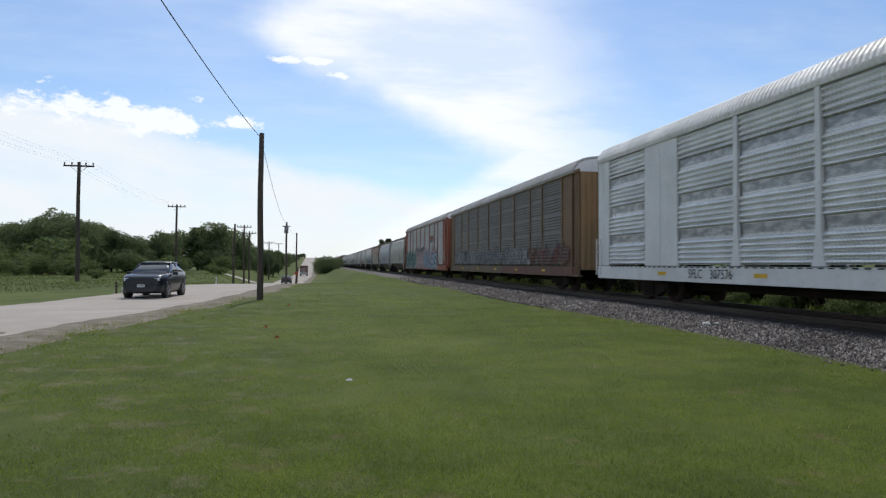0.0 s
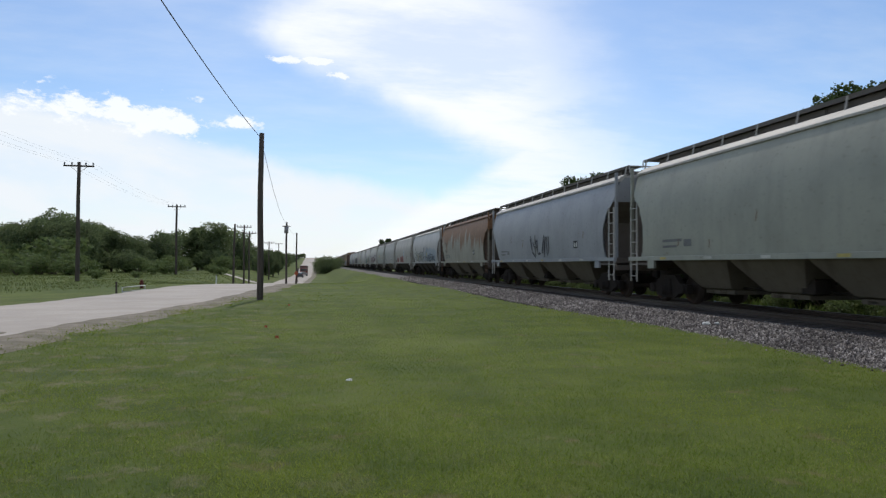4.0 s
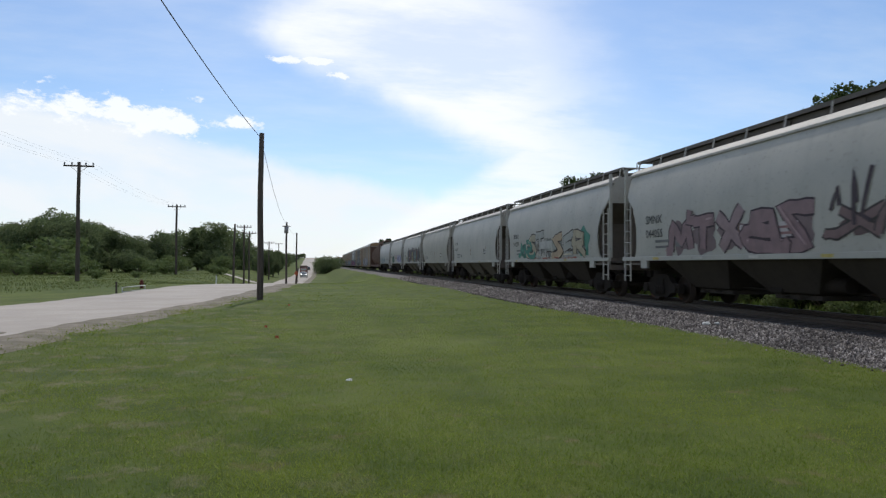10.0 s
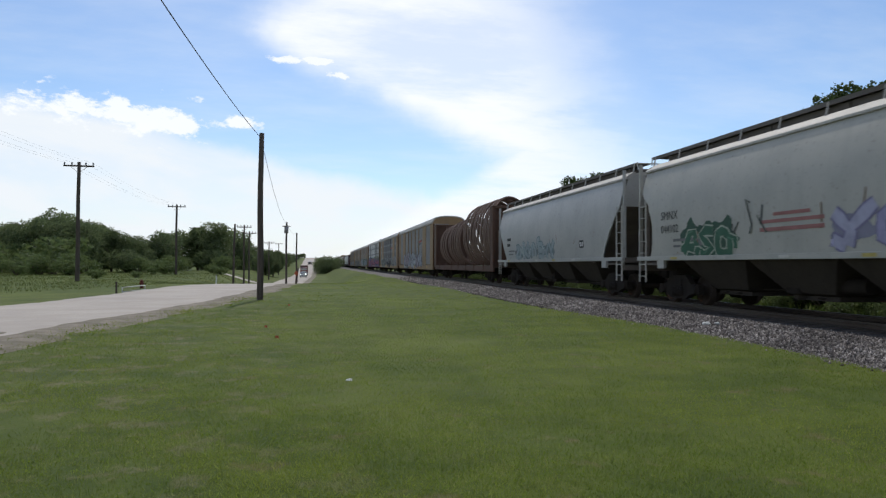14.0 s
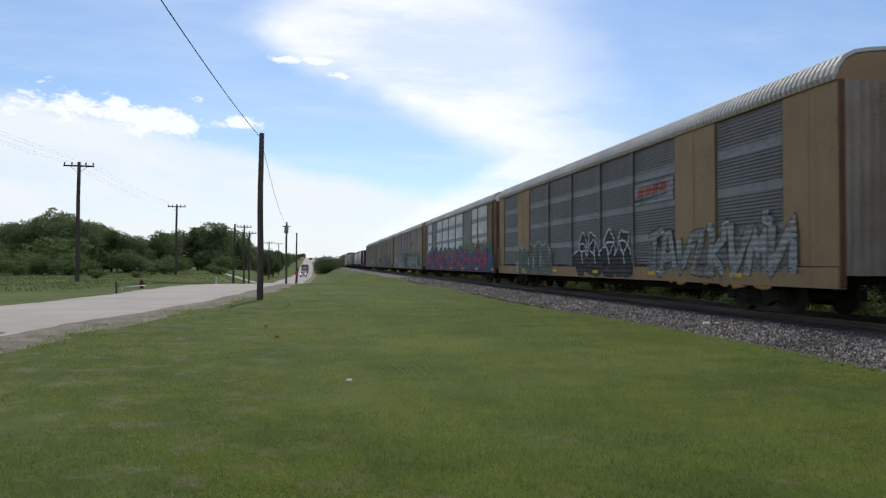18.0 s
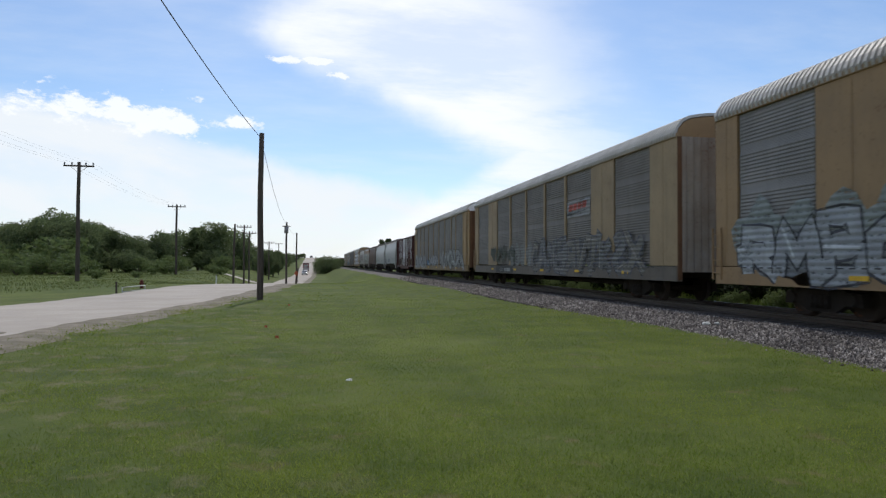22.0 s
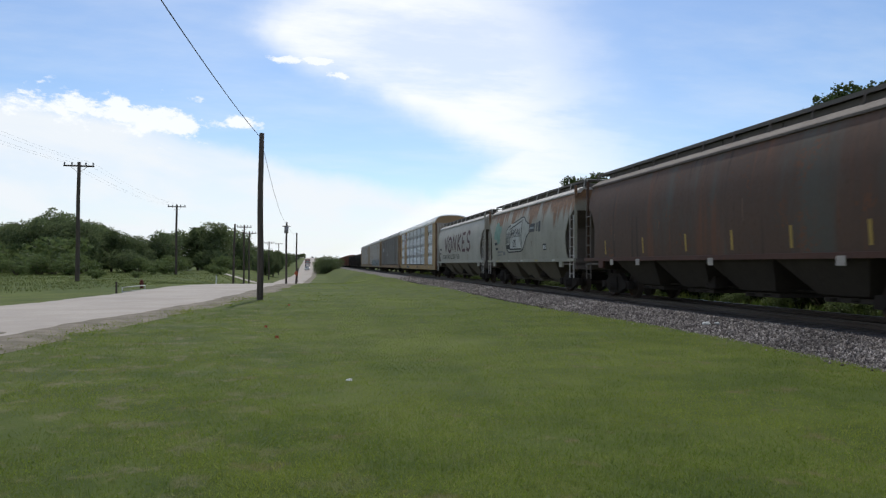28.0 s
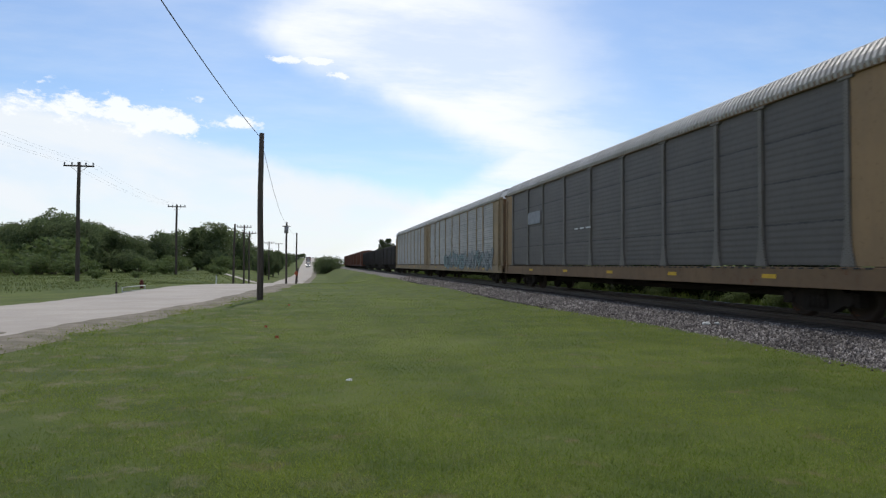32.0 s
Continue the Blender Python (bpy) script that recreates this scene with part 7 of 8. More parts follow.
DARK_BUSH = [tree(30 + k, 4.0, 3.6, FAR_LEAF, 3600, 0.12, "dark undergrowth at the wood's edge", "bush", False, group="undergrowth") for k in range(2)]
BRUSH = [tree(40 + k, 2.0, 1.5, SHADE_WEED, 1400, 0.085, "brush beyond the track with shade put into its leaf colour", "bush", False, group="brush beyond the track") for k in range(2)]

used, tops = set(), {}


def put_tree(pool, i, x, y, height, turn, native=None, dz=0.0):
    base = pool[i % len(pool)]
    if base.name not in tops:
        crown = next(o for o in base.children if o.name.startswith("crown"))
        tops[base.name] = max(v.co.z for v in crown.data.vertices)
    s = height / tops[base.name]
    if base.name in used:
        return plant(base, x, y, s, turn, dz)
    used.add(base.name)
    move(base, x, y, s, turn, dz)
    return base


def skyline(px_dir):
    """Treetop height of the wood against its bearing (x over y)."""
    return np.interp(px_dir, [-0.60, -0.44, -0.40, -0.37, -0.34, -0.315, -0.29, -0.26, -0.225, -0.20, -0.17, -0.145, -0.13, -0.115, -0.09, -0.06, -0.04, -0.015],
                    [0.056, 0.058, 0.062, 0.073, 0.078, 0.072, 0.052, 0.044, 0.045, 0.053, 0.056, 0.061, 0.066, 0.040, 0.026, 0.019, 0.016, 0.012])


r5 = random.Random(77)
k = 0
b = -0.58
while b < -0.135:
    y = r5.uniform(138, 168) if b < -0.2 else r5.uniform(146, 185)
    top = 1.57 + float(skyline(b)) * y
    put_tree(PALE if (b > -0.215 and k % 3) or k % 5 == 2 else BIG, k, b * y, y, max(top, 4.5) * r5.uniform(0.90, 1.04), r5.uniform(0, 6))
    put_tree((DARK_BUSH, BUSH, PALE, DARK_BUSH, BUSH)[k % 5], k, (b + 0.012) * (y - 12), y - 12 + r5.uniform(-4, 4), r5.uniform(2.4, 5.6), r5.uniform(0, 6))
    if k % 2 == 0:
        put_tree(BIG, k + 2, (b + 0.005) * (y + 22), y + 22, max(top, 5) * 1.05, r5.uniform(0, 6), 9.6)
    b += r5.uniform(0.019, 0.026)
    k += 1
for bx, y, hgt in ((-0.355, 118, 6.2), (-0.372, 108, 3.2), (-0.335, 106, 2.7), (-0.325, 112, 3.4), (-0.435, 110, 3.3), (-0.46, 104, 3.6), (-0.40, 100, 2.2), (-0.50, 96, 3.0), (-0.213, 112, 2.6), (-0.228, 108, 1.9), (-0.137, 131, 1.5), (-0.148, 134, 1.8), (-0.47, 60, 0.9), (-0.30, 76, 1.0), (-0.25, 82, 0.9)):
    k += 1
    put_tree(BUSH, k, bx * y, y, hgt, r5.uniform(0, 6), 2.5)
# farther trees down the road, both sides, and the copse beside the track
for b, y in ((-0.122, 205), (-0.112, 215), (-0.102, 225), (-0.092, 232), (-0.083, 245), (-0.074, 260), (-0.066, 270), (-0.058, 285), (-0.052, 310), (-0.047, 330), (-0.042, 350), (-0.036, 380), (-0.030, 420), (-0.026, 450), (-0.022, 480), (-0.075, 190), (-0.065, 196)):
    k += 1
    top = 1.57 + float(skyline(b)) * y
    z = float(lie(b * y, y))
    put_tree(BIG, k, b * y, y, max(top - z, 3.5), r5.uniform(0, 6), 9.6)
put_tree(DARK_BUSH, 0, 2.6, 252, 7.0, 0.5, 3.2)
put_tree(DARK_BUSH, 1, 0.9, 262, 5.6, 2.5, 3.2)
put_tree(DARK_BUSH, 1, 4.4, 258, 5.8, 1.5, 3.2)
# treetops beyond the train
for px, y, top in ((19.8, 208, 9.6), (21.5, 205, 8.0), (25, 158, 9.2), (26, 142, 8.8), (27, 130, 8.2), (30, 91, 11.0), (30.5, 75.5, 12.5), (30.8, 38.0, 11.4), (30.2, 34.6, 12.3), (30.4, 32.4, 11.6), (36, 60, 8.0), (44, 100, 9.0), (38, 120, 8)):
    k += 1
    put_tree(FINE, k, px, y, top, r5.uniform(0, 6))
# a row of brush added to close the view under the cars with darkness
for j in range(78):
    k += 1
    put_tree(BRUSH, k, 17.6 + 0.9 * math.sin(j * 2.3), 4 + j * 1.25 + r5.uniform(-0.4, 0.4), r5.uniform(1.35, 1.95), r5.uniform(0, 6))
for j in range(44):
    k += 1
    put_tree(BUSH, k, r5.uniform(15.7, 16.9), 6 + j * 2.1 + r5.uniform(-1, 1), r5.uniform(0.45, 1.0), r5.uniform(0, 6))
j = 0
while j < 26:
    put_tree(BIG, j, 60 + 22 * math.sin(j * 1.7) + j * 1.5, 40 + j * 16, 8.5 + 1.5 * math.sin(j * 2.2), j * 1.3, 9.6)
    j += 1
for j in range(40):
    put_tree(BIG, j, -70 - (j % 5) * 7, 6 + j * 5.0, 9 + 2 * math.sin(j), j * 2.1, 9.6)

# ---------------------------------------------------------------- poles and wires
WIRE = car_paint("wire_black", (0.02, 0.02, 0.02), (0.03, 0.03, 0.03), 0, 0.6)
LIGHT_WIRE = car_paint("wire_weathered_aluminium", (0.45, 0.46, 0.47), (0.36, 0.36, 0.37), 0, 0.5)
PORCELAIN = car_paint("insulator_grey", (0.25, 0.25, 0.26), (0.18, 0.18, 0.18), 0, 0.35)


def pole(x, y, top, r=0.15, arm=0.0, arm_turn=0.0, lean=(0, 0), label="weathered dark wooden utility pole", extra=None):
    z = float(lie(x, y))
    t = thing("utility_pole", label, "utility pole", "utility poles")
    t.location = (x, y, z)
    h = top - z
    bm = bmesh.new()
    rings = []
    for k in range(7):
        u = k / 6
        c = Vector((lean[0] * u * h + 0.02 * math.sin(k * 1.3), lean[1] * u * h, h * u if k else -0.4))
        rings.append([bm.verts.new(c + Vector((math.cos(q * math.tau / 12), math.sin(q * math.tau / 12), 0)) * r * (1 - 0.25 * u)) for q in range(12)])
    for a, b in zip(rings[:-1], rings[1:]):
        for q in range(12):
            bm.faces.new((a[q], a[(q + 1) % 12], b[(q + 1) % 12], b[q])).smooth = True
    bm.faces.new(rings[-1])
    part("shaft", bm, TIMBER, t)
    if arm:
        c, s = math.cos(arm_turn), math.sin(arm_turn)
        tip = Vector((lean[0] * h, lean[1] * h, h - 0.35))
        bm = bmesh.new()
        tube(bm, tip - Vector((c, s, 0)) * arm, tip + Vector((c, s, 0)) * arm, 0.075, seg=4)
        part("crossarm", bm, TIMBER, t)
        for u in (-0.93, -0.45, 0.45, 0.93):
            p = tip + Vector((c, s, 0)) * arm * u
            part("insulator", tube(tube(bmesh.new(), p, p + Vector((0, 0, 0.22)), 0.05, 0.07, 8), p + Vector((0, 0, 0.22)), p + Vector((0, 0, 0.32)), 0.085, 0.05, 8), PORCELAIN, t)
        bm = bmesh.new()
        for u in (-0.6, 0.6):
            tube(bm, tip + Vector((c, s, 0)) * arm * u, tip - Vector((0, 0, 0.65)), 0.02, seg=5)
        part("brace", bm, STEEL_RUST, t)
    return t


def wire(a, b, sag, r=0.012, label="thin black overhead wire", mat=None):
    a, b = Vector(a), Vector(b)
    bm = bmesh.new()
    n = 28
    pts = [a.lerp(b, k / n) - Vector((0, 0, sag * 4 * (k / n) * (1 - k / n))) for k in range(n + 1)]
    path_tube(bm, pts, r, 5)
    return tagged(part("overhead_wire", bm, mat or WIRE, None), label, "wire", "overhead wires")


pole(-2.55, 30.7, 7.33, 0.142, label="bare dark wooden pole beside the lawn")
pole(-3.5, 75, 6.1, 0.12, extra=True, label="far pole with a transformer bracket")
pole(-4.1, 127, 7.3, 0.17, label="bare wooden pole beyond the bank")
pole(-3.9, 118, 0.9, 0.16, lean=(0.12, 0), label="short leaning post beside the road")
pole(-21.0, 64.7, 10.55, 0.19, 1.25, 0.05)
pole(-21.9, 111.2, 10.8, 0.19, 1.3, 0.05)
pole(-11.4, 95, 6.95, 0.16, lean=(0.02, 0))
pole(-11.6, 110, 7.7, 0.15, 1.1, 0.0)
pole(-12.3, 125, 7.4, 0.15, 1.2, 0.0)
pole(-11.7, 165, 6.9, 0.16, 1.2, 0.0)
pole(-13.2, 230, 8.6, 0.16, 1.2, 0.0)
pole(-20.5, 18, 10.55, 0.19, 1.25, 0.05)
pole(-3.6, -12, 7.6, 0.16, label="bare dark wooden pole beside the lawn")
wire((-2.55, 30.7, 7.1), (-3.6, -12, 7.45), 0.72, 0.013)
wire((-2.55, 30.7, 7.05), (-3.5, 75, 5.95), 0.75, 0.011)
wire((-3.5, 75, 5.95), (-4.1, 127, 7.2), 0.5, 0.011)
for u in (-1.15, -0.55, 0.55, 1.15):
    wire((-21.0 + u, 64.7, 10.5), (-21.9 + u, 111.2, 10.75), 0.7, 0.004, "thin grey overhead wire", LIGHT_WIRE)
    wire((-20.5 + u, 18, 10.5), (-21.0 + u, 64.7, 10.5), 0.7, 0.004, "thin grey overhead wire", LIGHT_WIRE)
# transformer can and bracket on the far pole
can = thing("transformer", "grey transformer can on a pole top", "transformer")
part("can", tube(bmesh.new(), (-3.5, 74.7, 4.9), (-3.5, 74.7, 5.6), 0.22, seg=12), PORCELAIN, can)
part("bracket", boxed(-3.95, -3.05, 74.92, 75.0, 5.62, 5.7), STEEL_RUST, can)

# ---------------------------------------------------------------- roadside things
RED_PAINT = car_paint("hydrant_red", (0.15, 0.030, 0.020), (0.09, 0.026, 0.02), 0.3, 0.6)


def hydrant(x, y):
    t = thing("fire_hydrant", "weathered red fire hydrant in the roadside grass", "fire hydrant")
    t.location = (x, y, float(lie(x, y)))
    bm = bmesh.new()
    tube(bm, (0, 0, 0), (0, 0, 0.06), 0.17, seg=12)
    tube(bm, (0, 0, 0.06), (0, 0, 0.52), 0.11, seg=12)
    part("barrel", bm, RED_PAINT, t)
    bm = tube(bmesh.new(), (0, 0, 0.52), (0, 0, 0.62), 0.15, 0.12, 12)
    tube(bm, (0, 0, 0.62), (0, 0, 0.70), 0.12, 0.03, 12)
    part("bonnet", bm, RED_PAINT, t)
    for a in (0, 2.1, 4.2):
        part("outlet", tube(bmesh.new(), (0, 0, 0.42), (0.19 * math.cos(a), 0.19 * math.sin(a), 0.42), 0.06, seg=8), RED_PAINT, t)


hydrant(-11.0, 45.5)
bpy.data.objects["fire_hydrant"].scale = (0.8, 0.8, 0.8)
post = thing("marker_post", "thin dark wooden post in the roadside grass", "marker post")
part("post", boxed(-10.45, -10.37, 37.9, 37.98, -0.2, 0.62, 0.01), TIMBER, post)
guard = thing("culvert_guard", "low white pipe guard rail over a culvert", "guard rail")
for z in (0.06, 0.30):
    part("rail", tube(bmesh.new(), (-10.3, 38.6, z), (-10.0, 42.2, z), 0.028, seg=8), ink((0.50, 0.50, 0.46)), guard)
for u in (0.0, 1.0):
    part("post", tube(bmesh.new(), (-10.3 + 0.3 * u, 38.6 + 3.6 * u, -0.3), (-10.3 + 0.3 * u, 38.6 + 3.6 * u, 0.32), 0.03, seg=8), ink((0.50, 0.50, 0.46)), guard)
post = thing("white_marker_post", "short white marker post in the grass", "marker post")
part("post", boxed(-10.06, -9.94, 70.0, 70.1, -0.9, 0.42, 0.015), WHITE, post)
part("cap", boxed(-10.06, -9.94, 69.99, 70.11, 0.42, 0.5, 0.015), BLACK, post)
sign = thing("road_work_sign", "orange road-work sign on a metal stand", "road sign")
zz = float(lie(-3.2, 100))
bm = bmesh.new()
diamond = [(0, 0.42), (0.30, 0), (0, -0.42), (-0.30, 0)]
vs = [bm.verts.new((-3.25 + u, 99.9 + d, 0.25 + v)) for d in (0.0, 0.04) for u, v in diamond]
bm.faces.new(vs[:4])
bm.faces.new(vs[4:][::-1])
for q in range(4):
    bm.faces.new((vs[q], vs[4 + q], vs[4 + (q + 1) % 4], vs[(q + 1) % 4]))
part("panel", bm, ink((0.42, 0.10, 0.04)), sign)
bm = bmesh.new()
for dx in (-0.35, 0.35):
    tube(bm, (-3.2 + dx, 100, zz - 0.1), (-3.2, 100, 0.0), 0.03, seg=6)
part("stand", bm, STEEL_RUST, sign)

FLAG = ink((0.50, 0.15, 0.08))
for x, y in ((-1.3, 17.0), (-0.9, 14.6), (-1.1, 25.1)):
    t = thing("survey_flag", "small orange survey flag on a wire in the lawn", "survey flag", "survey flags")
    t.location = (x, y, float(lie(x, y)))
    part("wire", tube(bmesh.new(), (0, 0, 0), (0.01, 0, 0.16), 0.003, seg=5), WIRE, t)
    bm = bmesh.new()
    for k in range(4):
        z0, z1 = 0.03 * math.sin(k), 0.03 * math.sin(k + 1)
        bm.faces.new([bm.verts.new(p) for p in ((0.01 + 0.025 * k, z0, 0.08 - 0.004 * k), (0.01 + 0.025 * (k + 1), z1, 0.076 - 0.004 * k), (0.01 + 0.025 * (k + 1), z1, 0.14), (0.01 + 0.025 * k, z0, 0.145))])
    bmesh.ops.solidify(bm, geom=bm.faces[:], thickness=0.003)
    part("flag", bm, FLAG, t)
    t.scale = (0.7, 0.7, 0.75)
for x, y, s in ((0.42, 9.4, 0.05), (9.15, 14.9, 0.10), (9.3, 14.7, 0.06)):
    t = thing("paper_scrap", "crumpled white scrap of litter", "litter", "litter")
    t.location = (x, y, float(lie(x, y)) if x < 8 else float(bed_top(x)) + 0.05)
    bm = bmesh.new()
    bmesh.ops.create_icosphere(bm, subdivisions=2, radius=s)
    for v in bm.verts:
        v.co *= 1 + 0.45 * noise.noise(v.co * 30 / (s * 20))
        v.co.z *= 0.5
    part("crumple", bm, WHITE, t)


# ---------------------------------------------------------------- vehicles
GLASS, nt, bsdf = node_mat("tinted_glass")
bsdf.inputs["Base Color"].default_value = (0.02, 0.024, 0.026, 1)
bsdf.inputs["Roughness"].default_value = 0.06
bsdf.inputs["IOR"].default_value = 2.2
RUBBER = stuff_mat("tyre_rubber", (0.02, 0.02, 0.021), (0.03, 0.03, 0.03), 8, 60, 0.85)
ALLOY = car_paint("alloy_rim", (0.42, 0.42, 0.43), (0.3, 0.3, 0.3), 0, 0.3, metal=0.8)
TRIM = stuff_mat("black_plastic_trim", (0.018, 0.018, 0.019), (0.028, 0.028, 0.028), 10, 80, 0.6)
LAMP, nt, bsdf = node_mat("headlight_lens")
bsdf.inputs["Base Color"].default_value = (0.75, 0.77, 0.8, 1)
bsdf.inputs["Roughness"].default_value = 0.08
GLOW, nt, bsdf = node_mat("lit_headlight")
bsdf.inputs["Emission Color"].default_value = (1.0, 0.96, 0.88, 1)
bsdf.inputs["Emission Strength"].default_value = 6.0
TAIL = ink((0.35, 0.02, 0.015))


def car_body_paint(name, rgb):
    m, nt, bsdf = node_mat(name)
    n = noise_node(nt, coords(nt), 3.0, 4, 0.6)
    link(nt, blend(nt, step(nt, n, 0.35, 0.75), rgb, tuple(0.8 * c + 0.006 for c in rgb)), bsdf.inputs["Base Color"])
    bsdf.inputs["Roughness"].default_value = 0.28
    bsdf.inputs["Metallic"].default_value = 0.2
    bsdf.inputs["Coat Weight"].default_value = 0.35
    return m


def loft(bm, sections, closed=True):
    """Rings of (x, z) at given y, mirrored to both sides."""
    rings = []
    for y, pts in sections:
        full = [(x, z) for x, z in pts] + [(-x, z) for x, z in reversed(pts)]
        rings.append([bm.verts.new((x, y, z)) for x, z in full])
    n = len(rings[0])
    for a, b in zip(rings[:-1], rings[1:]):
        for k in range(n):
            f = bm.faces.new((a[k], a[(k + 1) % n], b[(k + 1) % n], b[k]))
            f.smooth = True
    bm.faces.new(rings[0])
    bm.faces.new(rings[-1][::-1])
    bmesh.ops.recalc_face_normals(bm, faces=bm.faces)
    return bm


def road_car(label, rgb, lit=False, tall=1.0, category="car"):
    """A crossover or saloon; its front looks to -Y."""
    car = thing("car", label, category)
    paint = car_body_paint("car_paint", rgb)
    H = tall

    def ring(w, z0, z1, top):
        return [(w * 0.80, z0), (w * 0.97, z0 + 0.10), (w, (z0 + z1) / 2), (w * 0.985, z1 - 0.12), (w * 0.94, z1), (w * top, z1 + 0.02)]
    lower = [(-2.28, ring(0.66, 0.30, 0.84, 0.5)), (-2.20, ring(0.80, 0.23, 0.93, 0.6)), (-1.95, ring(0.90, 0.20, 1.01 * H, 0.7)), (-1.2, ring(0.935, 0.19, 1.07 * H, 0.75)), (-0.75, ring(0.945, 0.19, 1.09 * H, 0.8)),
             (0.4, ring(0.945, 0.19, 1.11 * H, 0.85)), (1.5, ring(0.94, 0.20, 1.15 * H, 0.8)), (2.05, ring(0.90, 0.26, 1.15 * H, 0.75)), (2.26, ring(0.80, 0.36, 1.04 * H, 0.65))]
    part("body", loft(bmesh.new(), lower), paint, car)
    zb, zr = 1.04 * H, 1.62 * H

    def cab(w0, w1, z1):
        return [(w0, zb), (w0 * 0.6 + w1 * 0.4, zb + (z1 - zb) * 0.5), (w1, z1 - 0.04), (w1 * 0.85, z1)]
    cabin = [(-1.05, cab(0.86, 0.84, zb + 0.03)), (-0.55, cab(0.87, 0.76, zb + 0.33)), (-0.12, cab(0.88, 0.70, zr - 0.05)), (0.6, cab(0.88, 0.70, zr)), (1.4, cab(0.87, 0.68, zr - 0.05)), (1.95, cab(0.82, 0.66, zr - 0.22)), (2.18, cab(0.78, 0.74, zb + 0.06))]
    part("greenhouse", loft(bmesh.new(), cabin), GLASS, car, "dark tinted windows")
    roof = [(-0.16, [(0.70, zr - 0.075), (0.66, zr - 0.02)]), (0.6, [(0.71, zr - 0.03), (0.66, zr + 0.03)]), (1.4, [(0.69, zr - 0.08), (0.64, zr - 0.02)]), (1.9, [(0.67, zr - 0.22), (0.62, zr - 0.17)])]
    part("roof", loft(bmesh.new(), roof), paint, car)
    for s in (-1, 1):
        for ya, yb, wa, wb, top in ((-1.0, -0.14, 0.862, 0.702, 0.05), (0.50, 0.56, 0.878, 0.702, 0.03), (1.42, 1.52, 0.868, 0.684, 0.09)):
            part("pillar", tube(bmesh.new(), (s * wa, ya, zb), (s * wb, yb, zr - top), 0.03, seg=6), paint, car)
        m = part("mirror", boxed(-0.12, 0.12, -0.06, 0.06, -0.08, 0.08, 0.03), paint, car)
        m.location = (s * 1.04, -0.55, 1.10 * H)
        bm = loft(bmesh.new(), [(-2.225, [(0.10, 0.78), (0.10, 0.90)]), (-2.02, [(0.17, 0.84), (0.15, 0.985)])])
        hl = part("headlight", bm, GLOW if lit else LAMP, car, "clear headlight")
        hl.location = (s * 0.66, -0.02, 0)
        tl = part("tail_light", boxed(-0.09, 0.09, -0.1, 0.06, 0.78, 1.02, 0.02), TAIL, car, "red tail light")
        tl.location = (s * 0.76, 2.2, 0)
        for y in (-1.36, 1.36):
            w = part("wheel", tube(bmesh.new(), (-0.11, 0, 0), (0.11, 0, 0), 0.345, seg=22), RUBBER, car)
            w.location = (s * 0.84, y, 0.345)
            bm = tube(bmesh.new(), (0.08 * s, 0, 0), (0.118 * s, 0, 0), 0.225, 0.235, 18)
            for q in range(5):
                a = q * math.tau / 5
                tube(bm, (0.122 * s, 0, 0), (0.122 * s, 0.2 * math.cos(a), 0.2 * math.sin(a)), 0.035, 0.025, 6)
            part("rim", bm, ALLOY, w, "five-spoke alloy rim")
            part("wheel_arch", tube(bmesh.new(), (s * 0.72, y, 0.36), (s * 0.952, y, 0.36), 0.40, seg=18), TRIM, car)
    part("grille", boxed(-0.46, 0.46, -2.31, -2.2, 0.56, 0.76, 0.03), TRIM, car)
    part("bumper_trim", boxed(-0.72, 0.72, -2.27, -2.15, 0.30, 0.46, 0.04), TRIM, car)
    part("number_plate", boxed(-0.16, 0.16, -2.335, -2.31, 0.50, 0.62), WHITE, car)
    part("plate_bar", boxed(-0.11, 0.11, -2.345, -2.334, 0.54, 0.58), ink((0.1, 0.12, 0.2)), car)
    return car


SUV = road_car("dark blue crossover car driving on the road", (0.008, 0.011, 0.020))
SUV.scale = (1.0, 0.89, 1.0)
DARK_CAR = road_car("dark saloon car driving away down the road", (0.03, 0.032, 0.035), tall=0.9)
WHITE_CAR = road_car("pale car with lit headlights far down the road", (0.55, 0.55, 0.54), lit=True, tall=0.95)


def lorry():
    t = thing("truck", "dark red box truck far down the road", "truck")
    paint = car_body_paint("truck_paint", (0.20, 0.03, 0.022))
    part("cab", boxed(-1.15, 1.15, -3.6, -1.5, 0.6, 2.6, 0.12), paint, t)
    part("windscreen", boxed(-1.0, 1.0, -3.63, -3.55, 1.65, 2.4, 0.03), GLASS, t)
    part("box_body", boxed(-1.25, 1.25, -1.4, 3.6, 0.9, 3.3, 0.05), car_body_paint("truck_box", (0.10, 0.035, 0.03)), t)
    part("bumper", boxed(-1.2, 1.2, -3.75, -3.55, 0.45, 0.8, 0.04), ALLOY, t)
    part("grille", boxed(-0.7, 0.7, -3.65, -3.56, 0.85, 1.45, 0.03), ALLOY, t)
    for s in (-1, 1):
        part("headlight", boxed(s * 0.9 - 0.14, s * 0.9 + 0.14, -3.68, -3.56, 0.85, 1.1, 0.02), LAMP, t)
        for y in (-2.5, 2.2):
            w = part("wheel", tube(bmesh.new(), (s * 0.85, y, 0.48), (s * 1.17, y, 0.48), 0.48, seg=18), RUBBER, t)
            part("rim", tube(bmesh.new(), (s * 1.16, y, 0.48), (s * 1.19, y, 0.48), 0.27, seg=14), ALLOY, w)
    return t


LORRY = lorry()


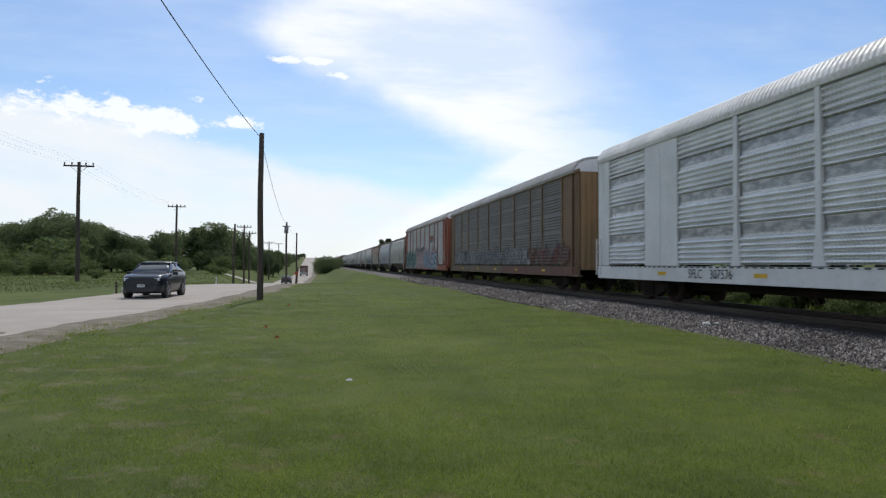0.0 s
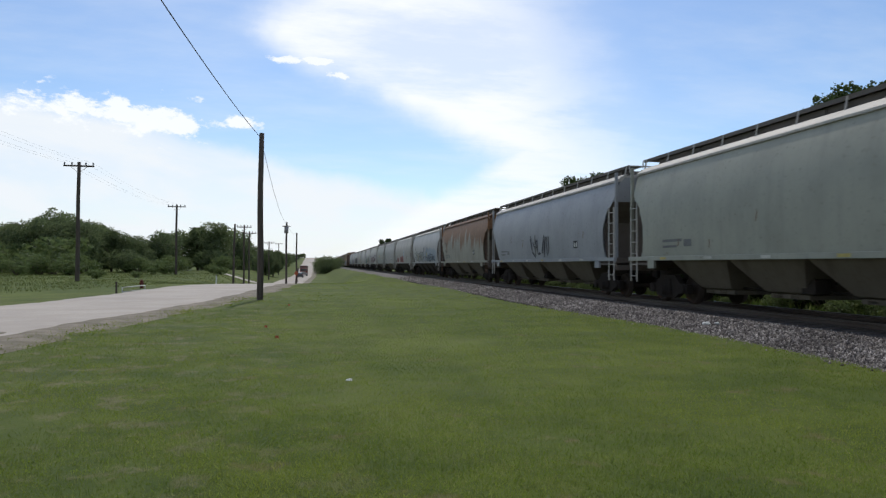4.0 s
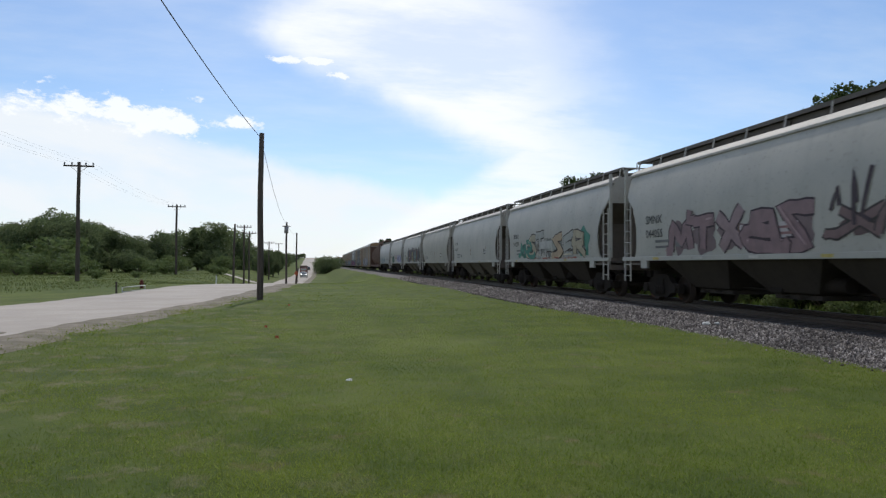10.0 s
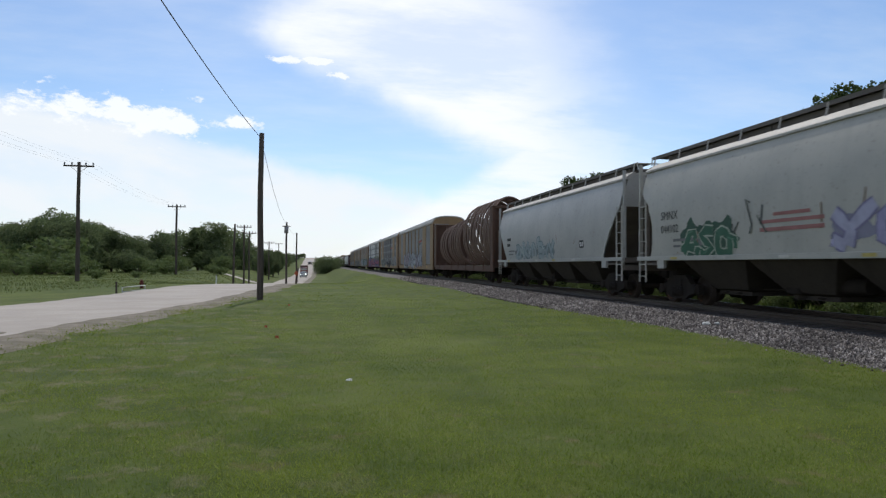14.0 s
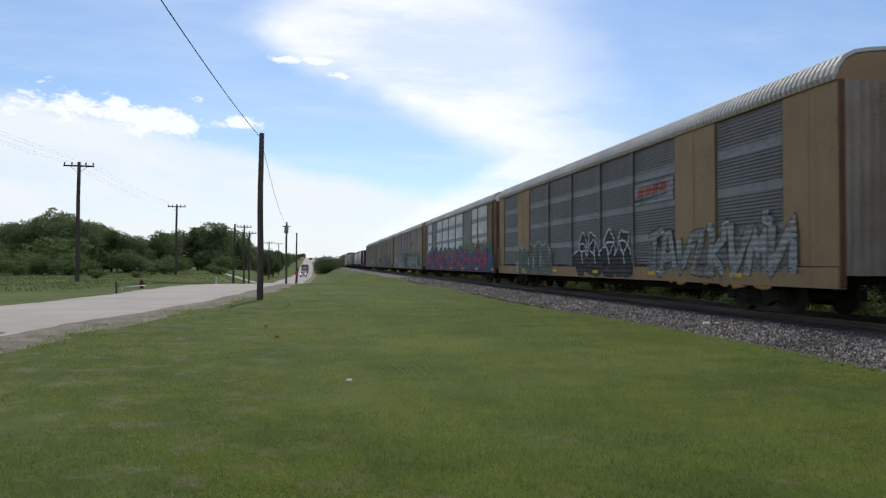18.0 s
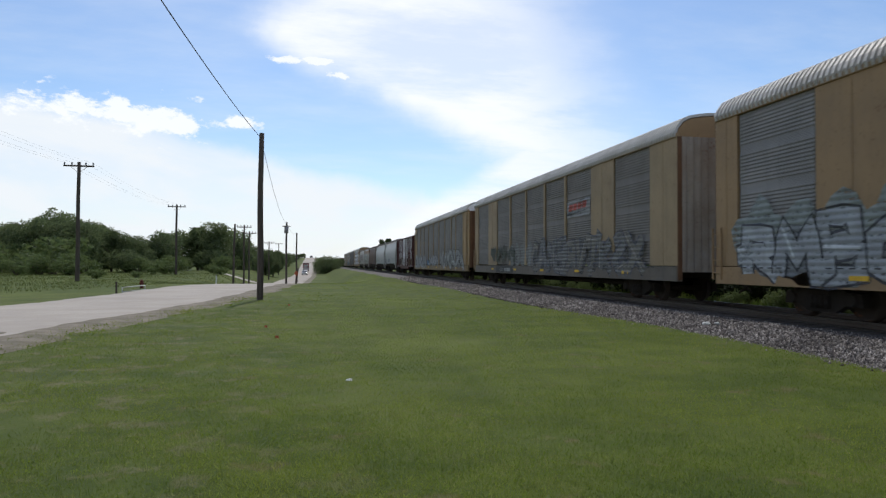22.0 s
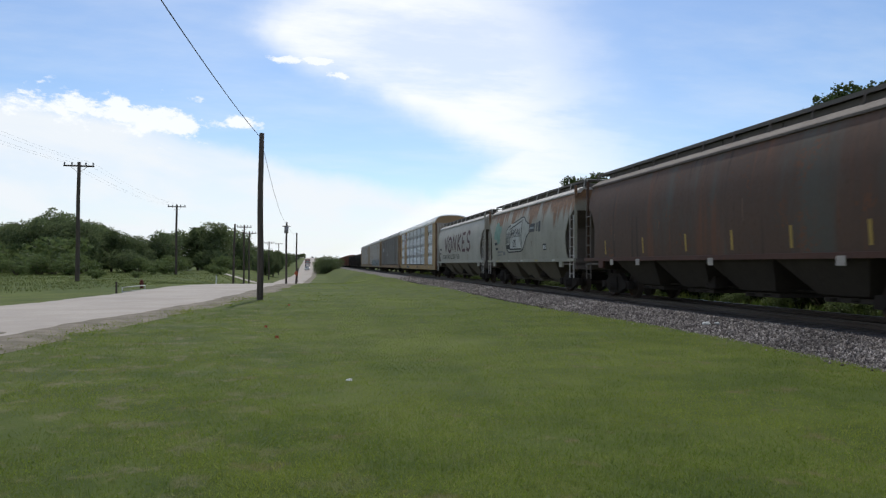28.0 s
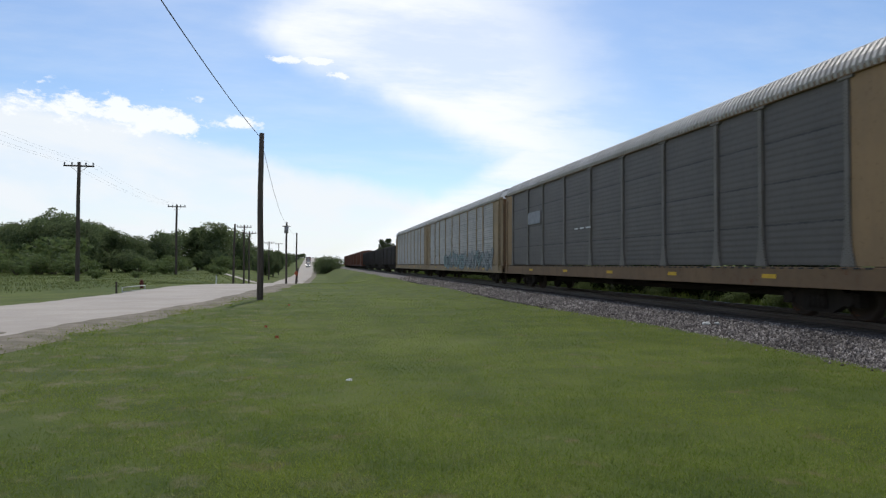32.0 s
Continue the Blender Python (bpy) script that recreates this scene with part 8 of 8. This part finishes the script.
# ---------------------------------------------------------------- what moves
SPEED = 19.64


def drive(car, rows, turn=None):
    """Rows of seconds, x, y on the road; the car looks along its way, or the other way round when it backs off."""
    keys = []
    for i, (t, x, y) in enumerate(rows):
        (_, xa, ya), (_, xb, yb) = rows[max(i - 1, 0)], rows[min(i + 1, len(rows) - 1)]
        dx, dy = xb - xa, yb - ya
        dz = float(lie(xb, yb) - lie(xa, ya))
        way = math.hypot(dx, dy) or 1.0
        head = turn if turn is not None else math.degrees(math.atan2(dx, -dy))
        keys.append((t, pose(x, y, float(lie(x, y)) + 0.05, math.degrees(math.atan2(dz, way)) * (1 if turn == 0 or dy > 0 else -1) * (-1 if dy > 0 else 1), 0, head)))
    walk(car, keys)


def motions():
    for car, rear in TRAIN:
        walk(car, [(0.0, pose(TX, rear, RAIL)), (32.0, pose(TX, rear - SPEED * 32.0, RAIL))])
    drive(SUV, [(0.0, -7.7, 34.5), (0.4, -8.15, 29.1), (0.8, -9.04, 23.6), (1.2, -10.22, 18.0), (2.0, -11.8, 7.2), (4.0, -13.8, -19.5), (8.0, -19.9, -73.0), (16.0, -30.2, -180.0), (32.0, -51.0, -395.0)])
    drive(DARK_CAR, [(0.0, -6.4, 139.0), (2.0, -6.3, 168.0), (5.0, -5.0, 214.0), (10.0, -4.6, 290.0), (16.0, -4.9, 385.0), (24.0, -5.4, 500.0), (32.0, -5.6, 620.0)])
    drive(LORRY, [(0.0, -4.9, 226.0), (4.0, -4.9, 225.0), (8.0, -4.95, 226.0), (13.0, -5.0, 232.0), (18.0, -5.1, 252.0), (24.0, -5.4, 300.0), (30.0, -5.6, 352.0), (32.0, -5.65, 368.0)], 0)
    drive(WHITE_CAR, [(0.0, -5.2, 262.0), (4.0, -5.1, 236.0), (6.0, -4.3, 212.0), (8.0, -4.2, 199.0), (13.0, -4.5, 202.0), (18.0, -4.7, 210.0), (24.0, -4.9, 252.0), (30.0, -5.0, 306.0), (32.0, -5.05, 322.0)], 0)


motions()
